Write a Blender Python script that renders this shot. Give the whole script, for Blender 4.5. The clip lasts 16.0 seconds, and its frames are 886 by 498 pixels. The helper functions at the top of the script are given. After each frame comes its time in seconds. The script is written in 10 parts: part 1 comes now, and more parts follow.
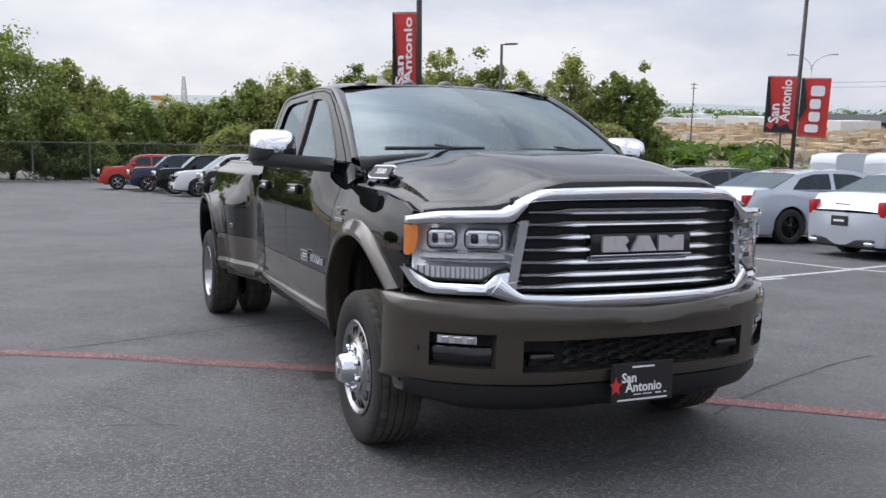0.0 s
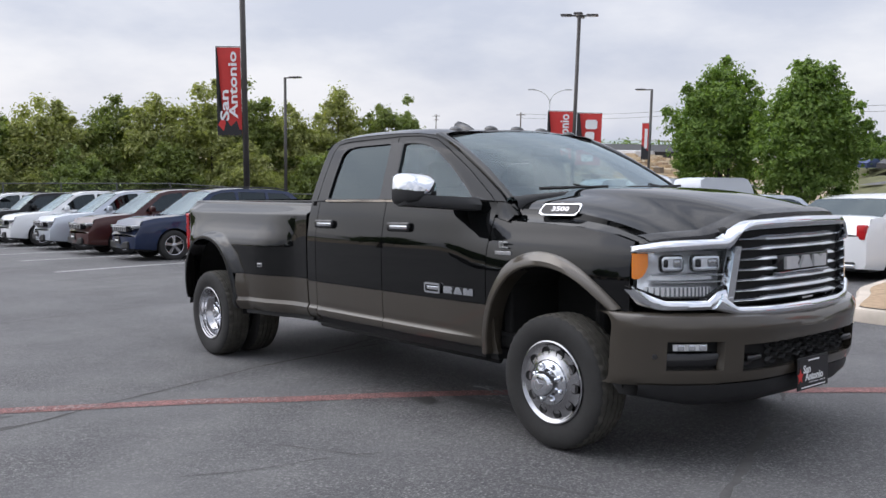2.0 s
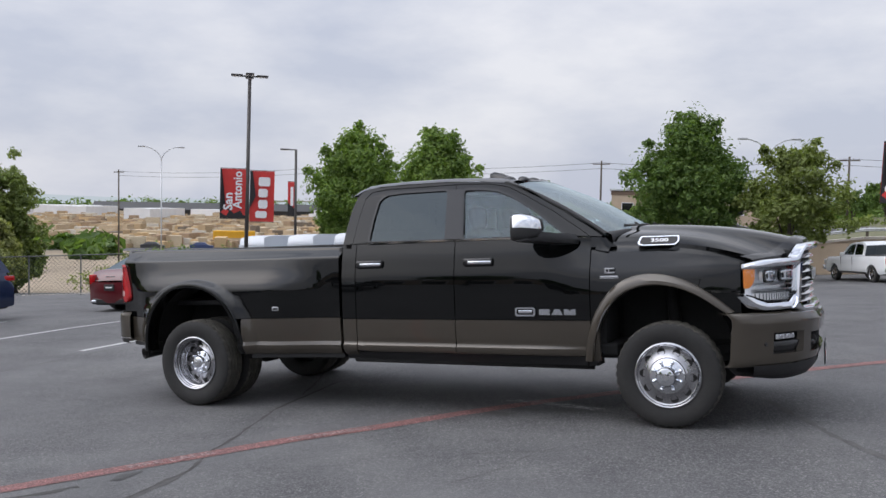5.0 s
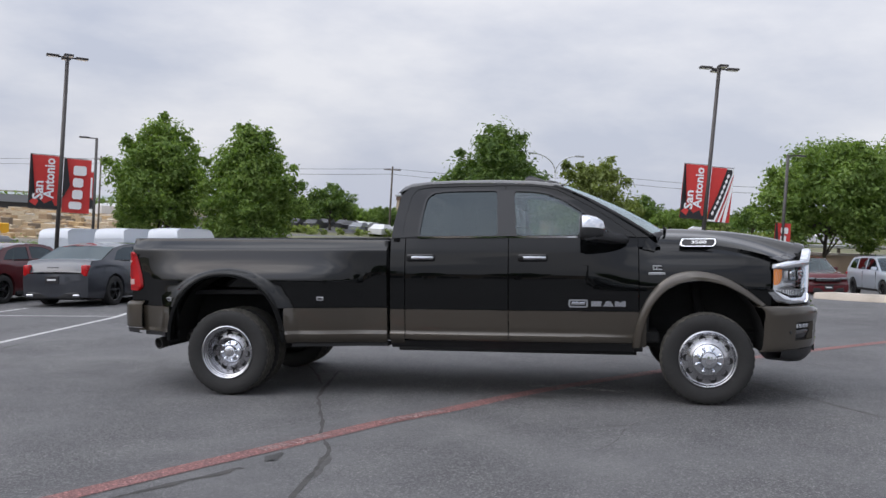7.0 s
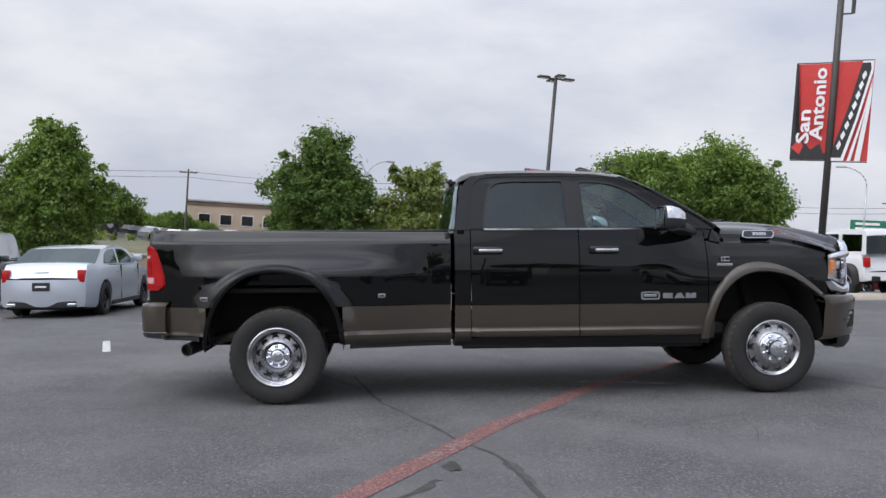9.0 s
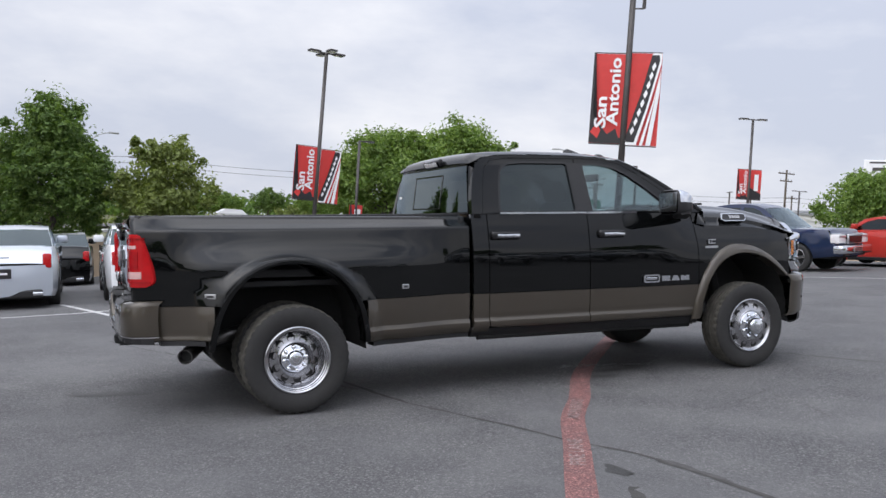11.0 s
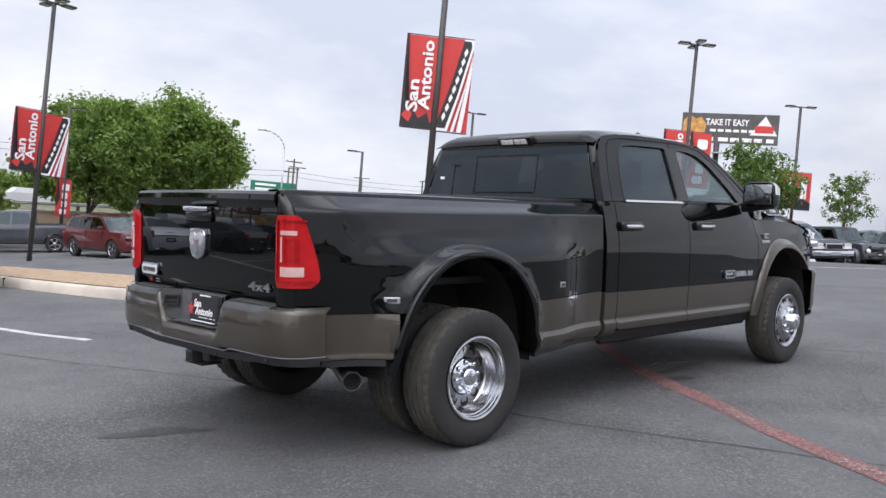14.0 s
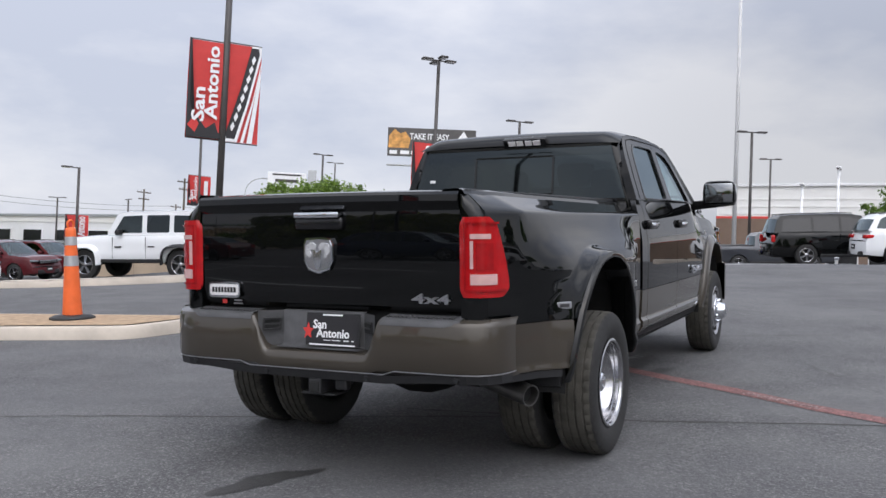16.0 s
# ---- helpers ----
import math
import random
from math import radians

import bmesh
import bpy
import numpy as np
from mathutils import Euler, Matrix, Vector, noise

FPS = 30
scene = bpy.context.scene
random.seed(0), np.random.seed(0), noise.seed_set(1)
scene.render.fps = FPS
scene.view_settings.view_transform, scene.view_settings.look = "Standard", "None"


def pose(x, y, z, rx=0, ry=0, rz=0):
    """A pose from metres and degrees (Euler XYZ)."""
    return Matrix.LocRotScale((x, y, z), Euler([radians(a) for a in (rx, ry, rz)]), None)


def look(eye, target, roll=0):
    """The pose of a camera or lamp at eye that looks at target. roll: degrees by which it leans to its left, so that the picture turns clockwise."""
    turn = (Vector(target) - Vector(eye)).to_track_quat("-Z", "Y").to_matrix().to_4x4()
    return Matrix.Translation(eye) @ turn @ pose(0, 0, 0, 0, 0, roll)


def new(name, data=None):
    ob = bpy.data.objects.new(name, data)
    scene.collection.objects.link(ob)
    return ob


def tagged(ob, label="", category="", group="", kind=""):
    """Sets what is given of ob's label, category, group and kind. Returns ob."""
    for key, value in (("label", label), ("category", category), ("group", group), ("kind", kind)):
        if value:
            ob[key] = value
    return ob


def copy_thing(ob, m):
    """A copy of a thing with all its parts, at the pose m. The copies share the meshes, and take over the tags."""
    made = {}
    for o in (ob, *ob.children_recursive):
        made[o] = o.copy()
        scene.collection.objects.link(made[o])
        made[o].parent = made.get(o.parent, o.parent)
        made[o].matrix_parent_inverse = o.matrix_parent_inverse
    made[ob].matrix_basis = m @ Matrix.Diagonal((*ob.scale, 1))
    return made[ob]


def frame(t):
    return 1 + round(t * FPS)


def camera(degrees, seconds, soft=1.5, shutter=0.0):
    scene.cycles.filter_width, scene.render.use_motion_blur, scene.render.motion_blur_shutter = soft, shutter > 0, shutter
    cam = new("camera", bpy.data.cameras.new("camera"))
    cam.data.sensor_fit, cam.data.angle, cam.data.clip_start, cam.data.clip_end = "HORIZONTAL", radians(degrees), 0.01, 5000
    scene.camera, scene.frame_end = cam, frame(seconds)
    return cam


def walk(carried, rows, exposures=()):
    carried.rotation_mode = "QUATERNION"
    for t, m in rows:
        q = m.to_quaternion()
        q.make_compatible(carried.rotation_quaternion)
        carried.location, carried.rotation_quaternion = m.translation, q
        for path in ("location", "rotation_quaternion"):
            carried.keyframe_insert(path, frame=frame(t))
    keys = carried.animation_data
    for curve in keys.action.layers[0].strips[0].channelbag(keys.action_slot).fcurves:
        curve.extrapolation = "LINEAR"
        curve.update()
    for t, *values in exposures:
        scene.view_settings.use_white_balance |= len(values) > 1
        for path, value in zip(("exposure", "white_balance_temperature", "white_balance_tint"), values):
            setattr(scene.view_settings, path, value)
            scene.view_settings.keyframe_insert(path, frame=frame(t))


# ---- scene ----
cam = camera(52.9, 16.0)
# seconds, eye x y z in metres, yaw, pitch, roll in degrees
ROWS = [
    (0.0, 6.452, -2.353, 1.927, 67.91, -9.49, -1.01),
    (0.5, 6.302, -2.988, 1.952, 63.95, -9.52, -0.79),
    (1.0, 6.179, -3.593, 1.955, 60.01, -8.91, -1.31),
    (1.5, 5.926, -4.158, 1.981, 55.76, -7.90, -1.52),
    (2.0, 5.710, -4.771, 1.982, 51.29, -7.29, -0.83),
    (2.5, 5.371, -5.292, 1.968, 46.81, -6.70, -0.83),
    (3.0, 5.036, -5.852, 1.946, 41.48, -5.94, -1.33),
    (3.5, 4.654, -6.372, 1.916, 36.82, -5.06, -1.51),
    (6.0, 2.343, -8.621, 1.762, 17.36, -2.55, -2.96),
    (6.5, 1.761, -8.932, 1.732, 13.63, -2.42, -4.48),
    (7.0, 1.151, -9.055, 1.671, 10.16, -2.27, -3.40),
    (7.5, 0.507, -9.142, 1.593, 5.65, -1.84, -2.48),
    (8.0, -0.103, -9.068, 1.531, 2.45, -1.43, -2.59),
    (10.5, -3.298, -8.008, 1.232, -17.59, -0.83, -3.81),
    (11.0, -3.794, -7.647, 1.294, -22.60, -1.40, -3.33),
    (11.5, -4.131, -7.161, 1.305, -24.45, -1.29, -2.88),
    (12.0, -4.474, -6.649, 1.275, -28.93, -1.26, -2.85),
    (12.5, -4.809, -6.139, 1.207, -32.78, -1.37, -2.94),
    (13.0, -5.222, -5.673, 1.164, -36.65, -0.77, -3.96),
    (13.5, -5.619, -5.219, 1.096, -40.32, -0.92, -4.50),
    (14.0, -6.003, -4.797, 1.079, -43.86, -0.92, -4.72),
    (14.5, -6.334, -4.372, 1.007, -48.27, -0.21, -4.69),
    (15.0, -6.649, -3.811, 0.926, -53.27, 0.90, -3.93),
    (15.5, -6.938, -3.264, 0.880, -58.72, 0.93, -3.07),
    (16.0, -7.161, -2.653, 0.870, -63.20, 1.21, -2.12),
]
walk(cam, [(t, pose(x, y, z, 90 + pitch, roll, yaw)) for t, x, y, z, yaw, pitch, roll in ROWS],
     [(0.0, 0.14), (2.0, 0.14), (3.5, 0.02), (8.0, -0.03), (11.0, 0.14), (12.5, 0.28), (14.0, 0.30), (14.5, 0.30), (15.0, 0.14), (16.0, 0.08)])

# ---- sky and sun: hazy bright overcast ----
SUN_EL, SUN_AZ = 52.0, 215.0   # degrees; azimuth of the sun counted from +x towards +y
world = bpy.data.worlds.new("world")
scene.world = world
world.use_nodes = True
wn, wl = world.node_tree.nodes, world.node_tree.links
wn.clear()
w_out = wn.new("ShaderNodeOutputWorld")
w_bg = wn.new("ShaderNodeBackground")
w_sky = wn.new("ShaderNodeTexSky")
w_sky.sky_type = "NISHITA"
w_sky.sun_disc = False
w_sky.sun_elevation = radians(SUN_EL)
w_sky.sun_rotation = radians(90 - SUN_AZ)
w_sky.air_density, w_sky.dust_density, w_sky.ozone_density = 1.0, 3.0, 1.0
w_tc = wn.new("ShaderNodeTexCoord")
w_map = wn.new("ShaderNodeMapping")
w_map.inputs["Scale"].default_value = (1.0, 1.0, 2.6)
w_n1 = wn.new("ShaderNodeTexNoise")
w_n1.inputs["Scale"].default_value = 2.2
w_n1.inputs["Detail"].default_value = 7
w_n1.inputs["Roughness"].default_value = 0.55
w_ramp = wn.new("ShaderNodeValToRGB")
w_ramp.color_ramp.elements[0].position, w_ramp.color_ramp.elements[0].color = 0.40, (6.4, 6.8, 8.1, 1)
w_ramp.color_ramp.elements[1].position, w_ramp.color_ramp.elements[1].color = 0.61, (9.5, 9.55, 10.15, 1)
w_mix = wn.new("ShaderNodeMixRGB")
w_mix.inputs["Fac"].default_value = 0.86
w_bg.inputs["Strength"].default_value = 0.095
wl.new(w_tc.outputs["Generated"], w_map.inputs["Vector"])
wl.new(w_map.outputs["Vector"], w_n1.inputs["Vector"])
wl.new(w_n1.outputs["Fac"], w_ramp.inputs["Fac"])
# higher up the haze thins and blue shows between the clouds
w_r2 = wn.new("ShaderNodeValToRGB")
w_r2.color_ramp.elements[0].position, w_r2.color_ramp.elements[0].color = 0.43, (4.75, 5.2, 6.35, 1)
w_r2.color_ramp.elements[1].position, w_r2.color_ramp.elements[1].color = 0.60, (9.95, 10.15, 10.9, 1)
wl.new(w_n1.outputs["Fac"], w_r2.inputs["Fac"])
w_s2 = wn.new("ShaderNodeSeparateXYZ")
wl.new(w_tc.outputs["Generated"], w_s2.inputs["Vector"])
w_up = wn.new("ShaderNodeMapRange")
w_up.interpolation_type = "SMOOTHSTEP"
w_up.inputs["From Min"].default_value, w_up.inputs["From Max"].default_value = 0.42, 0.75
wl.new(w_s2.outputs["Z"], w_up.inputs["Value"])
w_hi = wn.new("ShaderNodeMixRGB")
wl.new(w_up.outputs["Result"], w_hi.inputs["Fac"])
wl.new(w_ramp.outputs["Color"], w_hi.inputs["Color1"])
wl.new(w_r2.outputs["Color"], w_hi.inputs["Color2"])
wl.new(w_sky.outputs["Color"], w_mix.inputs["Color1"])
wl.new(w_hi.outputs["Color"], w_mix.inputs["Color2"])
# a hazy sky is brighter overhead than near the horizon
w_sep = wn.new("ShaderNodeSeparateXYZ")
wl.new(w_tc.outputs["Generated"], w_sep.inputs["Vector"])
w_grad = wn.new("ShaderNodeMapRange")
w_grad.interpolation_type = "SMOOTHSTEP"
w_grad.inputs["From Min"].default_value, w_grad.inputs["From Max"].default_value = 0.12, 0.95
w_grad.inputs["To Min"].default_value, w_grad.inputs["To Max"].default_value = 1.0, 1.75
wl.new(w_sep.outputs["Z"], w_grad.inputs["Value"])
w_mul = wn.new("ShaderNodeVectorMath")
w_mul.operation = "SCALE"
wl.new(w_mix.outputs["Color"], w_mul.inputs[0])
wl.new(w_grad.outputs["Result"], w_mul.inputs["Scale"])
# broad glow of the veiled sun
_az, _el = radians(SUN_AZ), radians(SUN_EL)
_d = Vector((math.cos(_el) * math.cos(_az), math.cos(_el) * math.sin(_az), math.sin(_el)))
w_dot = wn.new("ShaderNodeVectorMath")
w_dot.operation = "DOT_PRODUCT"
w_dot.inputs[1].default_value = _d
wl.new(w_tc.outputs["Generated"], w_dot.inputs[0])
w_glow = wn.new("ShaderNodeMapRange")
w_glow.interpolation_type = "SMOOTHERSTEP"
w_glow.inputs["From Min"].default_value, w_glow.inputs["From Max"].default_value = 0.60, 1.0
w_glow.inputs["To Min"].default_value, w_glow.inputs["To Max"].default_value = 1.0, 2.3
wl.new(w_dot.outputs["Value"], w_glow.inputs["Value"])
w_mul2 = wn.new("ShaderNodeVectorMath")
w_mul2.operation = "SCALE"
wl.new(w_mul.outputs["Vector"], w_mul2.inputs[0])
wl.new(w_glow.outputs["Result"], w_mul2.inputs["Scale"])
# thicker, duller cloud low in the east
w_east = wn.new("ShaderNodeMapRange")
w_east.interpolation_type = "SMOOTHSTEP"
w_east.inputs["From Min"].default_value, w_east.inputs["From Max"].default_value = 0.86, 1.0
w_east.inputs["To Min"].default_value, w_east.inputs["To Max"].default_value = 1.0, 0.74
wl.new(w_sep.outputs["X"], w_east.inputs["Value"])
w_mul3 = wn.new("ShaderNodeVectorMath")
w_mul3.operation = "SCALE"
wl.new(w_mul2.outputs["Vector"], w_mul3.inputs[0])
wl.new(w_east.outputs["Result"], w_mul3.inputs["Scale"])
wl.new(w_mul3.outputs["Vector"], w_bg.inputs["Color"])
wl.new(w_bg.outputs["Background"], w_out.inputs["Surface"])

sun = new("sun", bpy.data.lights.new("sun", "SUN"))
sun.data.energy, sun.data.angle, sun.data.color = 0.5, radians(100), (1.0, 0.965, 0.92)
sun.matrix_world = look(_d * 50, (0, 0, 0))
scene.view_settings.exposure = 0.0

# ---- small tools ----
SLOPE_X, SLOPE_Y = math.tan(radians(3.8)), -0.019
LOT = pose(0, 0, 0, 0, -3.8, 0) @ pose(0, 0, 0, -1.09, 0, 0)


def ease(a, b, v):
    u = max(0.0, min(1.0, (v - a) / (b - a)))
    return u * u * (3 - 2 * u)


def plateau(x):
    """Height of the bank behind the retaining wall."""
    return 0.1 + 0.03 * max(-30, min(x, 40)) - 0.8 * ease(6, -4, x)


def gz(x, y):
    """Height of the ground: a sloping lot that levels off into low country around it."""
    z = SLOPE_X * max(-70, min(x, 21.5)) + SLOPE_Y * min(max(y, -30), 60) - 0.022
    z -= 0.010 * max(0.0, min(y - 2.0, 40.0))
    z -= 0.75 * ease(17.5, 25, y)
    if y > 48.0:
        z = plateau(x)
    z -= 0.6 * ease(28, 38, y) * ease(-14, -9, x) * ease(1.0, -2.0, x) * (y <= 48.0)
    low = max(ease(-17, -29, x + 0.554 * (y - 48)) * ease(38, 50, y), ease(-8, 22, -0.5 * y - 20 - x) * ease(38, 50, y), ease(-72, -110, x) * ease(60, 38, y))
    return z * (1 - low) + -8.5 * low


def lot(x, y, heading=0.0, dz=0.0):
    """A pose on the sloping lot at world x, y, turned by heading degrees."""
    return Matrix.Translation((x, y, gz(x, y) + dz)) @ LOT @ pose(0, 0, 0, 0, 0, heading)


def part(name, bm, material, parent=None, label="", m=None, smooth=None):
    me = bpy.data.meshes.new(name)
    if smooth is not None:
        for f in bm.faces:
            f.smooth = True
        for e in bm.edges:
            if len(e.link_faces) == 2 and e.calc_face_angle(0) > radians(smooth):
                e.smooth = False
    bm.normal_update()
    bm.to_mesh(me)
    bm.free()
    if material:
        for k in (material if isinstance(material, (list, tuple)) else [material]):
            me.materials.append(k)
    ob = new(name, me)
    if parent:
        ob.parent = parent
    if m is not None:
        ob.matrix_local = m
    if label:
        tagged(ob, label)
    return ob


def thing(name, m, label, category, group="", kind=""):
    ob = new(name)
    ob.empty_display_size = 0.2
    ob.matrix_world = m
    return tagged(ob, label, category, group, kind)


def box(bm, x0, x1, y0, y1, z0, z1, bev=0.0, seg=2):
    """A box, bevelled, added to bm."""
    r = bmesh.ops.create_cube(bm, size=1, matrix=Matrix.Translation(((x0 + x1) / 2, (y0 + y1) / 2, (z0 + z1) / 2)) @ Matrix.Diagonal((abs(x1 - x0), abs(y1 - y0), abs(z1 - z0), 1)))
    if bev > 0:
        es = list({e for v in r["verts"] for e in v.link_edges})
        bmesh.ops.bevel(bm, geom=es, offset=bev, segments=seg, profile=0.5, affect="EDGES")
    return bm


def new_box(x0, x1, y0, y1, z0, z1, bev=0.0, seg=2):
    return box(bmesh.new(), x0, x1, y0, y1, z0, z1, bev, seg)


def tube(bm, a, b, r0, r1=None, n=10, caps=True):
    """A tapered tube from a to b."""
    a, b = Vector(a), Vector(b)
    r1 = r0 if r1 is None else r1
    d = b - a
    q = d.to_track_quat("Z", "Y").to_matrix()
    ra, rb = [], []
    for i in range(n):
        c, s = math.cos(2 * math.pi * i / n), math.sin(2 * math.pi * i / n)
        o = q @ Vector((c, s, 0))
        ra.append(bm.verts.new(a + o * r0))
        rb.append(bm.verts.new(b + o * r1))
    for i in range(n):
        j = (i + 1) % n
        bm.faces.new((ra[i], ra[j], rb[j], rb[i]))
    if caps:
        bm.faces.new(ra[::-1])
        bm.faces.new(rb)
    return bm


def grid_surface(bm, rows, close_u=False):
    """Faces between rows of points of one length; degenerate faces are left out."""
    vs = [[bm.verts.new(p) for p in r] for r in rows]
    n = len(rows[0])
    for i in range(len(vs) - 1):
        for j in range(n if close_u else n - 1):
            k = (j + 1) % n
            try:
                bm.faces.new((vs[i][j], vs[i][k], vs[i + 1][k], vs[i + 1][j]))
            except ValueError:
                pass
    return vs


def lathe(bm, prof, n=40, axis="y", centre=(0, 0, 0)):
    """A profile of (radius, along) turned round an axis."""
    cx, cy, cz = centre
    rows = []
    for r, a in prof:
        row = []
        for i in range(n):
            c, s = r * math.cos(2 * math.pi * i / n), r * math.sin(2 * math.pi * i / n)
            row.append({"y": (cx + c, cy + a, cz + s), "x": (cx + a, cy + c, cz + s), "z": (cx + c, cy + s, cz + a)}[axis])
        rows.append(row)
    grid_surface(bm, rows, True)
    return bm


def interp(pts, x):
    """Piecewise linear through (x, v) pairs."""
    if x <= pts[0][0]:
        return pts[0][1]
    for (a, va), (b, vb) in zip(pts, pts[1:]):
        if x <= b:
            return va + (vb - va) * (x - a) / (b - a) if b > a else vb
    return pts[-1][1]


def smooth_interp(pts, x):
    """Monotone cubic through (x, v) pairs."""
    n = len(pts)
    if x <= pts[0][0]:
        return pts[0][1]
    if x >= pts[-1][0]:
        return pts[-1][1]
    d = [(pts[i + 1][1] - pts[i][1]) / (pts[i + 1][0] - pts[i][0]) for i in range(n - 1)]
    m = [d[0]] + [0.0 if d[i - 1] * d[i] <= 0 else 2 * d[i - 1] * d[i] / (d[i - 1] + d[i]) for i in range(1, n - 1)] + [d[-1]]
    for i in range(n - 1):
        a, b = pts[i][0], pts[i + 1][0]
        if x <= b:
            h = b - a
            u = (x - a) / h
            return (1 + 2 * u) * (1 - u) ** 2 * pts[i][1] + u * (1 - u) ** 2 * h * m[i] + u * u * (3 - 2 * u) * pts[i + 1][1] + u * u * (u - 1) * h * m[i + 1]


def flat_poly(bm, pts, n, depth):
    """A flat prism: the outline pts, pushed along n by depth."""
    n = Vector(n)
    a = [bm.verts.new(p) for p in pts]
    b = [bm.verts.new(Vector(p) + n * depth) for p in pts]
    k = len(pts)
    f0 = bm.faces.new(a[::-1])
    f1 = bm.faces.new(b)
    for i in range(k):
        bm.faces.new((a[i], a[(i + 1) % k], b[(i + 1) % k], b[i]))
    bmesh.ops.triangulate(bm, faces=[f0, f1])
    return bm


LETTERS = {}


def glyphs(text):
    """The letters of a word in the built-in font, size 1, centred: one mesh each, and the whole word's bounds."""
    if text not in LETTERS:
        cu = bpy.data.curves.new("letters", "FONT")
        cu.body, cu.size, cu.align_x, cu.align_y, cu.extrude = text, 1.0, "CENTER", "CENTER", 0.01
        cu.offset, cu.resolution_u = 0.025, 2
        tmp = bpy.data.objects.new("letters", cu)
        scene.collection.objects.link(tmp)
        whole = bpy.data.meshes.new_from_object(tmp.evaluated_get(bpy.context.evaluated_depsgraph_get()))
        bpy.data.objects.remove(tmp)
        bpy.data.curves.remove(cu)
        bm = bmesh.new()
        bm.from_mesh(whole)
        bmesh.ops.remove_doubles(bm, verts=bm.verts, dist=1e-5)
        todo, lumps = set(bm.verts), []
        while todo:
            st = [todo.pop()]
            got = list(st)
            while st:
                v = st.pop()
                for e in v.link_edges:
                    o = e.other_vert(v)
                    if o in todo:
                        todo.remove(o)
                        st.append(o)
                        got.append(o)
            lumps.append([min(v.co.x for v in got), max(v.co.x for v in got), got])
        lumps.sort(key=lambda a: a[0])
        groups = []
        for lo, hi, got in lumps:
            if groups and lo < groups[-1][1] - 0.3 * (hi - lo):
                groups[-1][1] = max(hi, groups[-1][1])
                groups[-1][2] += got
            else:
                groups.append([lo, hi, got])
        made = []
        for lo, hi, got in groups:
            keep = {v: k for k, v in enumerate(got)}
            fs = [[keep[v] for v in f.verts] for f in bm.faces if f.verts[0] in keep]
            me = bpy.data.meshes.new("letter")
            me.from_pydata([tuple(v.co) for v in got], [], fs)
            made.append(me)
        xs, ys = [v.co.x for v in bm.verts], [v.co.y for v in bm.verts]
        LETTERS[text] = (made, (min(xs), max(xs), min(ys), max(ys)))
        bm.free()
    return LETTERS[text]


def lettering(name, text, size, material, parent, m, depth=0.003, wide=1.0, space=1.0, label="", align="CENTER", bold=0.0):
    """Raised letters in the built-in font, one object each, lying in the xy plane of m."""
    for src in glyphs(text)[0]:
        me = src.copy()
        me.transform(Matrix.Diagonal((wide * size, size, depth / 0.01, 1)))
        me.materials.clear()
        me.materials.append(material)
        ob = new("letter", me)
        ob.parent = parent
        ob.matrix_local = m
        if label:
            tagged(ob, label)


for _t in ("San", "Antonio", "3500", "4x4", "FIRE LANE", "NO PARKING", "TAKE IT EASY"):
    glyphs(_t)


def block_letters(name, w, h, mat, parent, m, depth=0.01, label=""):
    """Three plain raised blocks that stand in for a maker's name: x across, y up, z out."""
    bm = bmesh.new()
    g = w * 0.03
    t = (w - 2 * g) / 3
    for k, poly in enumerate(([(0, 0), (1, 0), (0.86, 0.45), (1, 0.7), (0.90, 1), (0, 1)], [(0, 0), (0.30, 1), (0.70, 1), (1, 0)], [(0, 0), (0.0, 1), (0.30, 1), (0.5, 0.75), (0.70, 1), (1, 1), (1, 0)])):
        x0 = -w / 2 + k * (t + g)
        flat_poly(bm, [(x0 + a * t, -h / 2 + b * h, 0) for a, b in poly][::-1], (0, 0, 1), depth)
    bmesh.ops.recalc_face_normals(bm, faces=bm.faces)
    return part(name, bm, mat, parent, label, m=m)

# ---- materials ----
def material(name):
    m = bpy.data.materials.new(name)
    m.use_nodes = True
    n = m.node_tree.nodes
    return m, n, m.node_tree.links, n["Principled BSDF"]


def noise_node(n, l, scale, detail=4, rough=0.5, coord="Object", stretch=(1, 1, 1)):
    tc = n.new("ShaderNodeTexCoord")
    mp = n.new("ShaderNodeMapping")
    mp.inputs["Scale"].default_value = stretch
    t = n.new("ShaderNodeTexNoise")
    t.inputs["Scale"].default_value, t.inputs["Detail"].default_value, t.inputs["Roughness"].default_value = scale, detail, rough
    l.new(tc.outputs[coord], mp.inputs["Vector"])
    l.new(mp.outputs["Vector"], t.inputs["Vector"])
    return t


def ramp(n, l, src, stops):
    r = n.new("ShaderNodeValToRGB")
    e = r.color_ramp.elements
    while len(e) < len(stops):
        e.new(0.5)
    for k, (p, c) in zip(e, stops):
        k.position, k.color = p, (*c, 1) if len(c) == 3 else c
    l.new(src, r.inputs["Fac"])
    return r


def bump(n, l, src, bs, strength=0.2, dist=0.01):
    b = n.new("ShaderNodeBump")
    b.inputs["Strength"].default_value, b.inputs["Distance"].default_value = strength, dist
    l.new(src, b.inputs["Height"])
    l.new(b.outputs["Normal"], bs.inputs["Normal"])
    return b


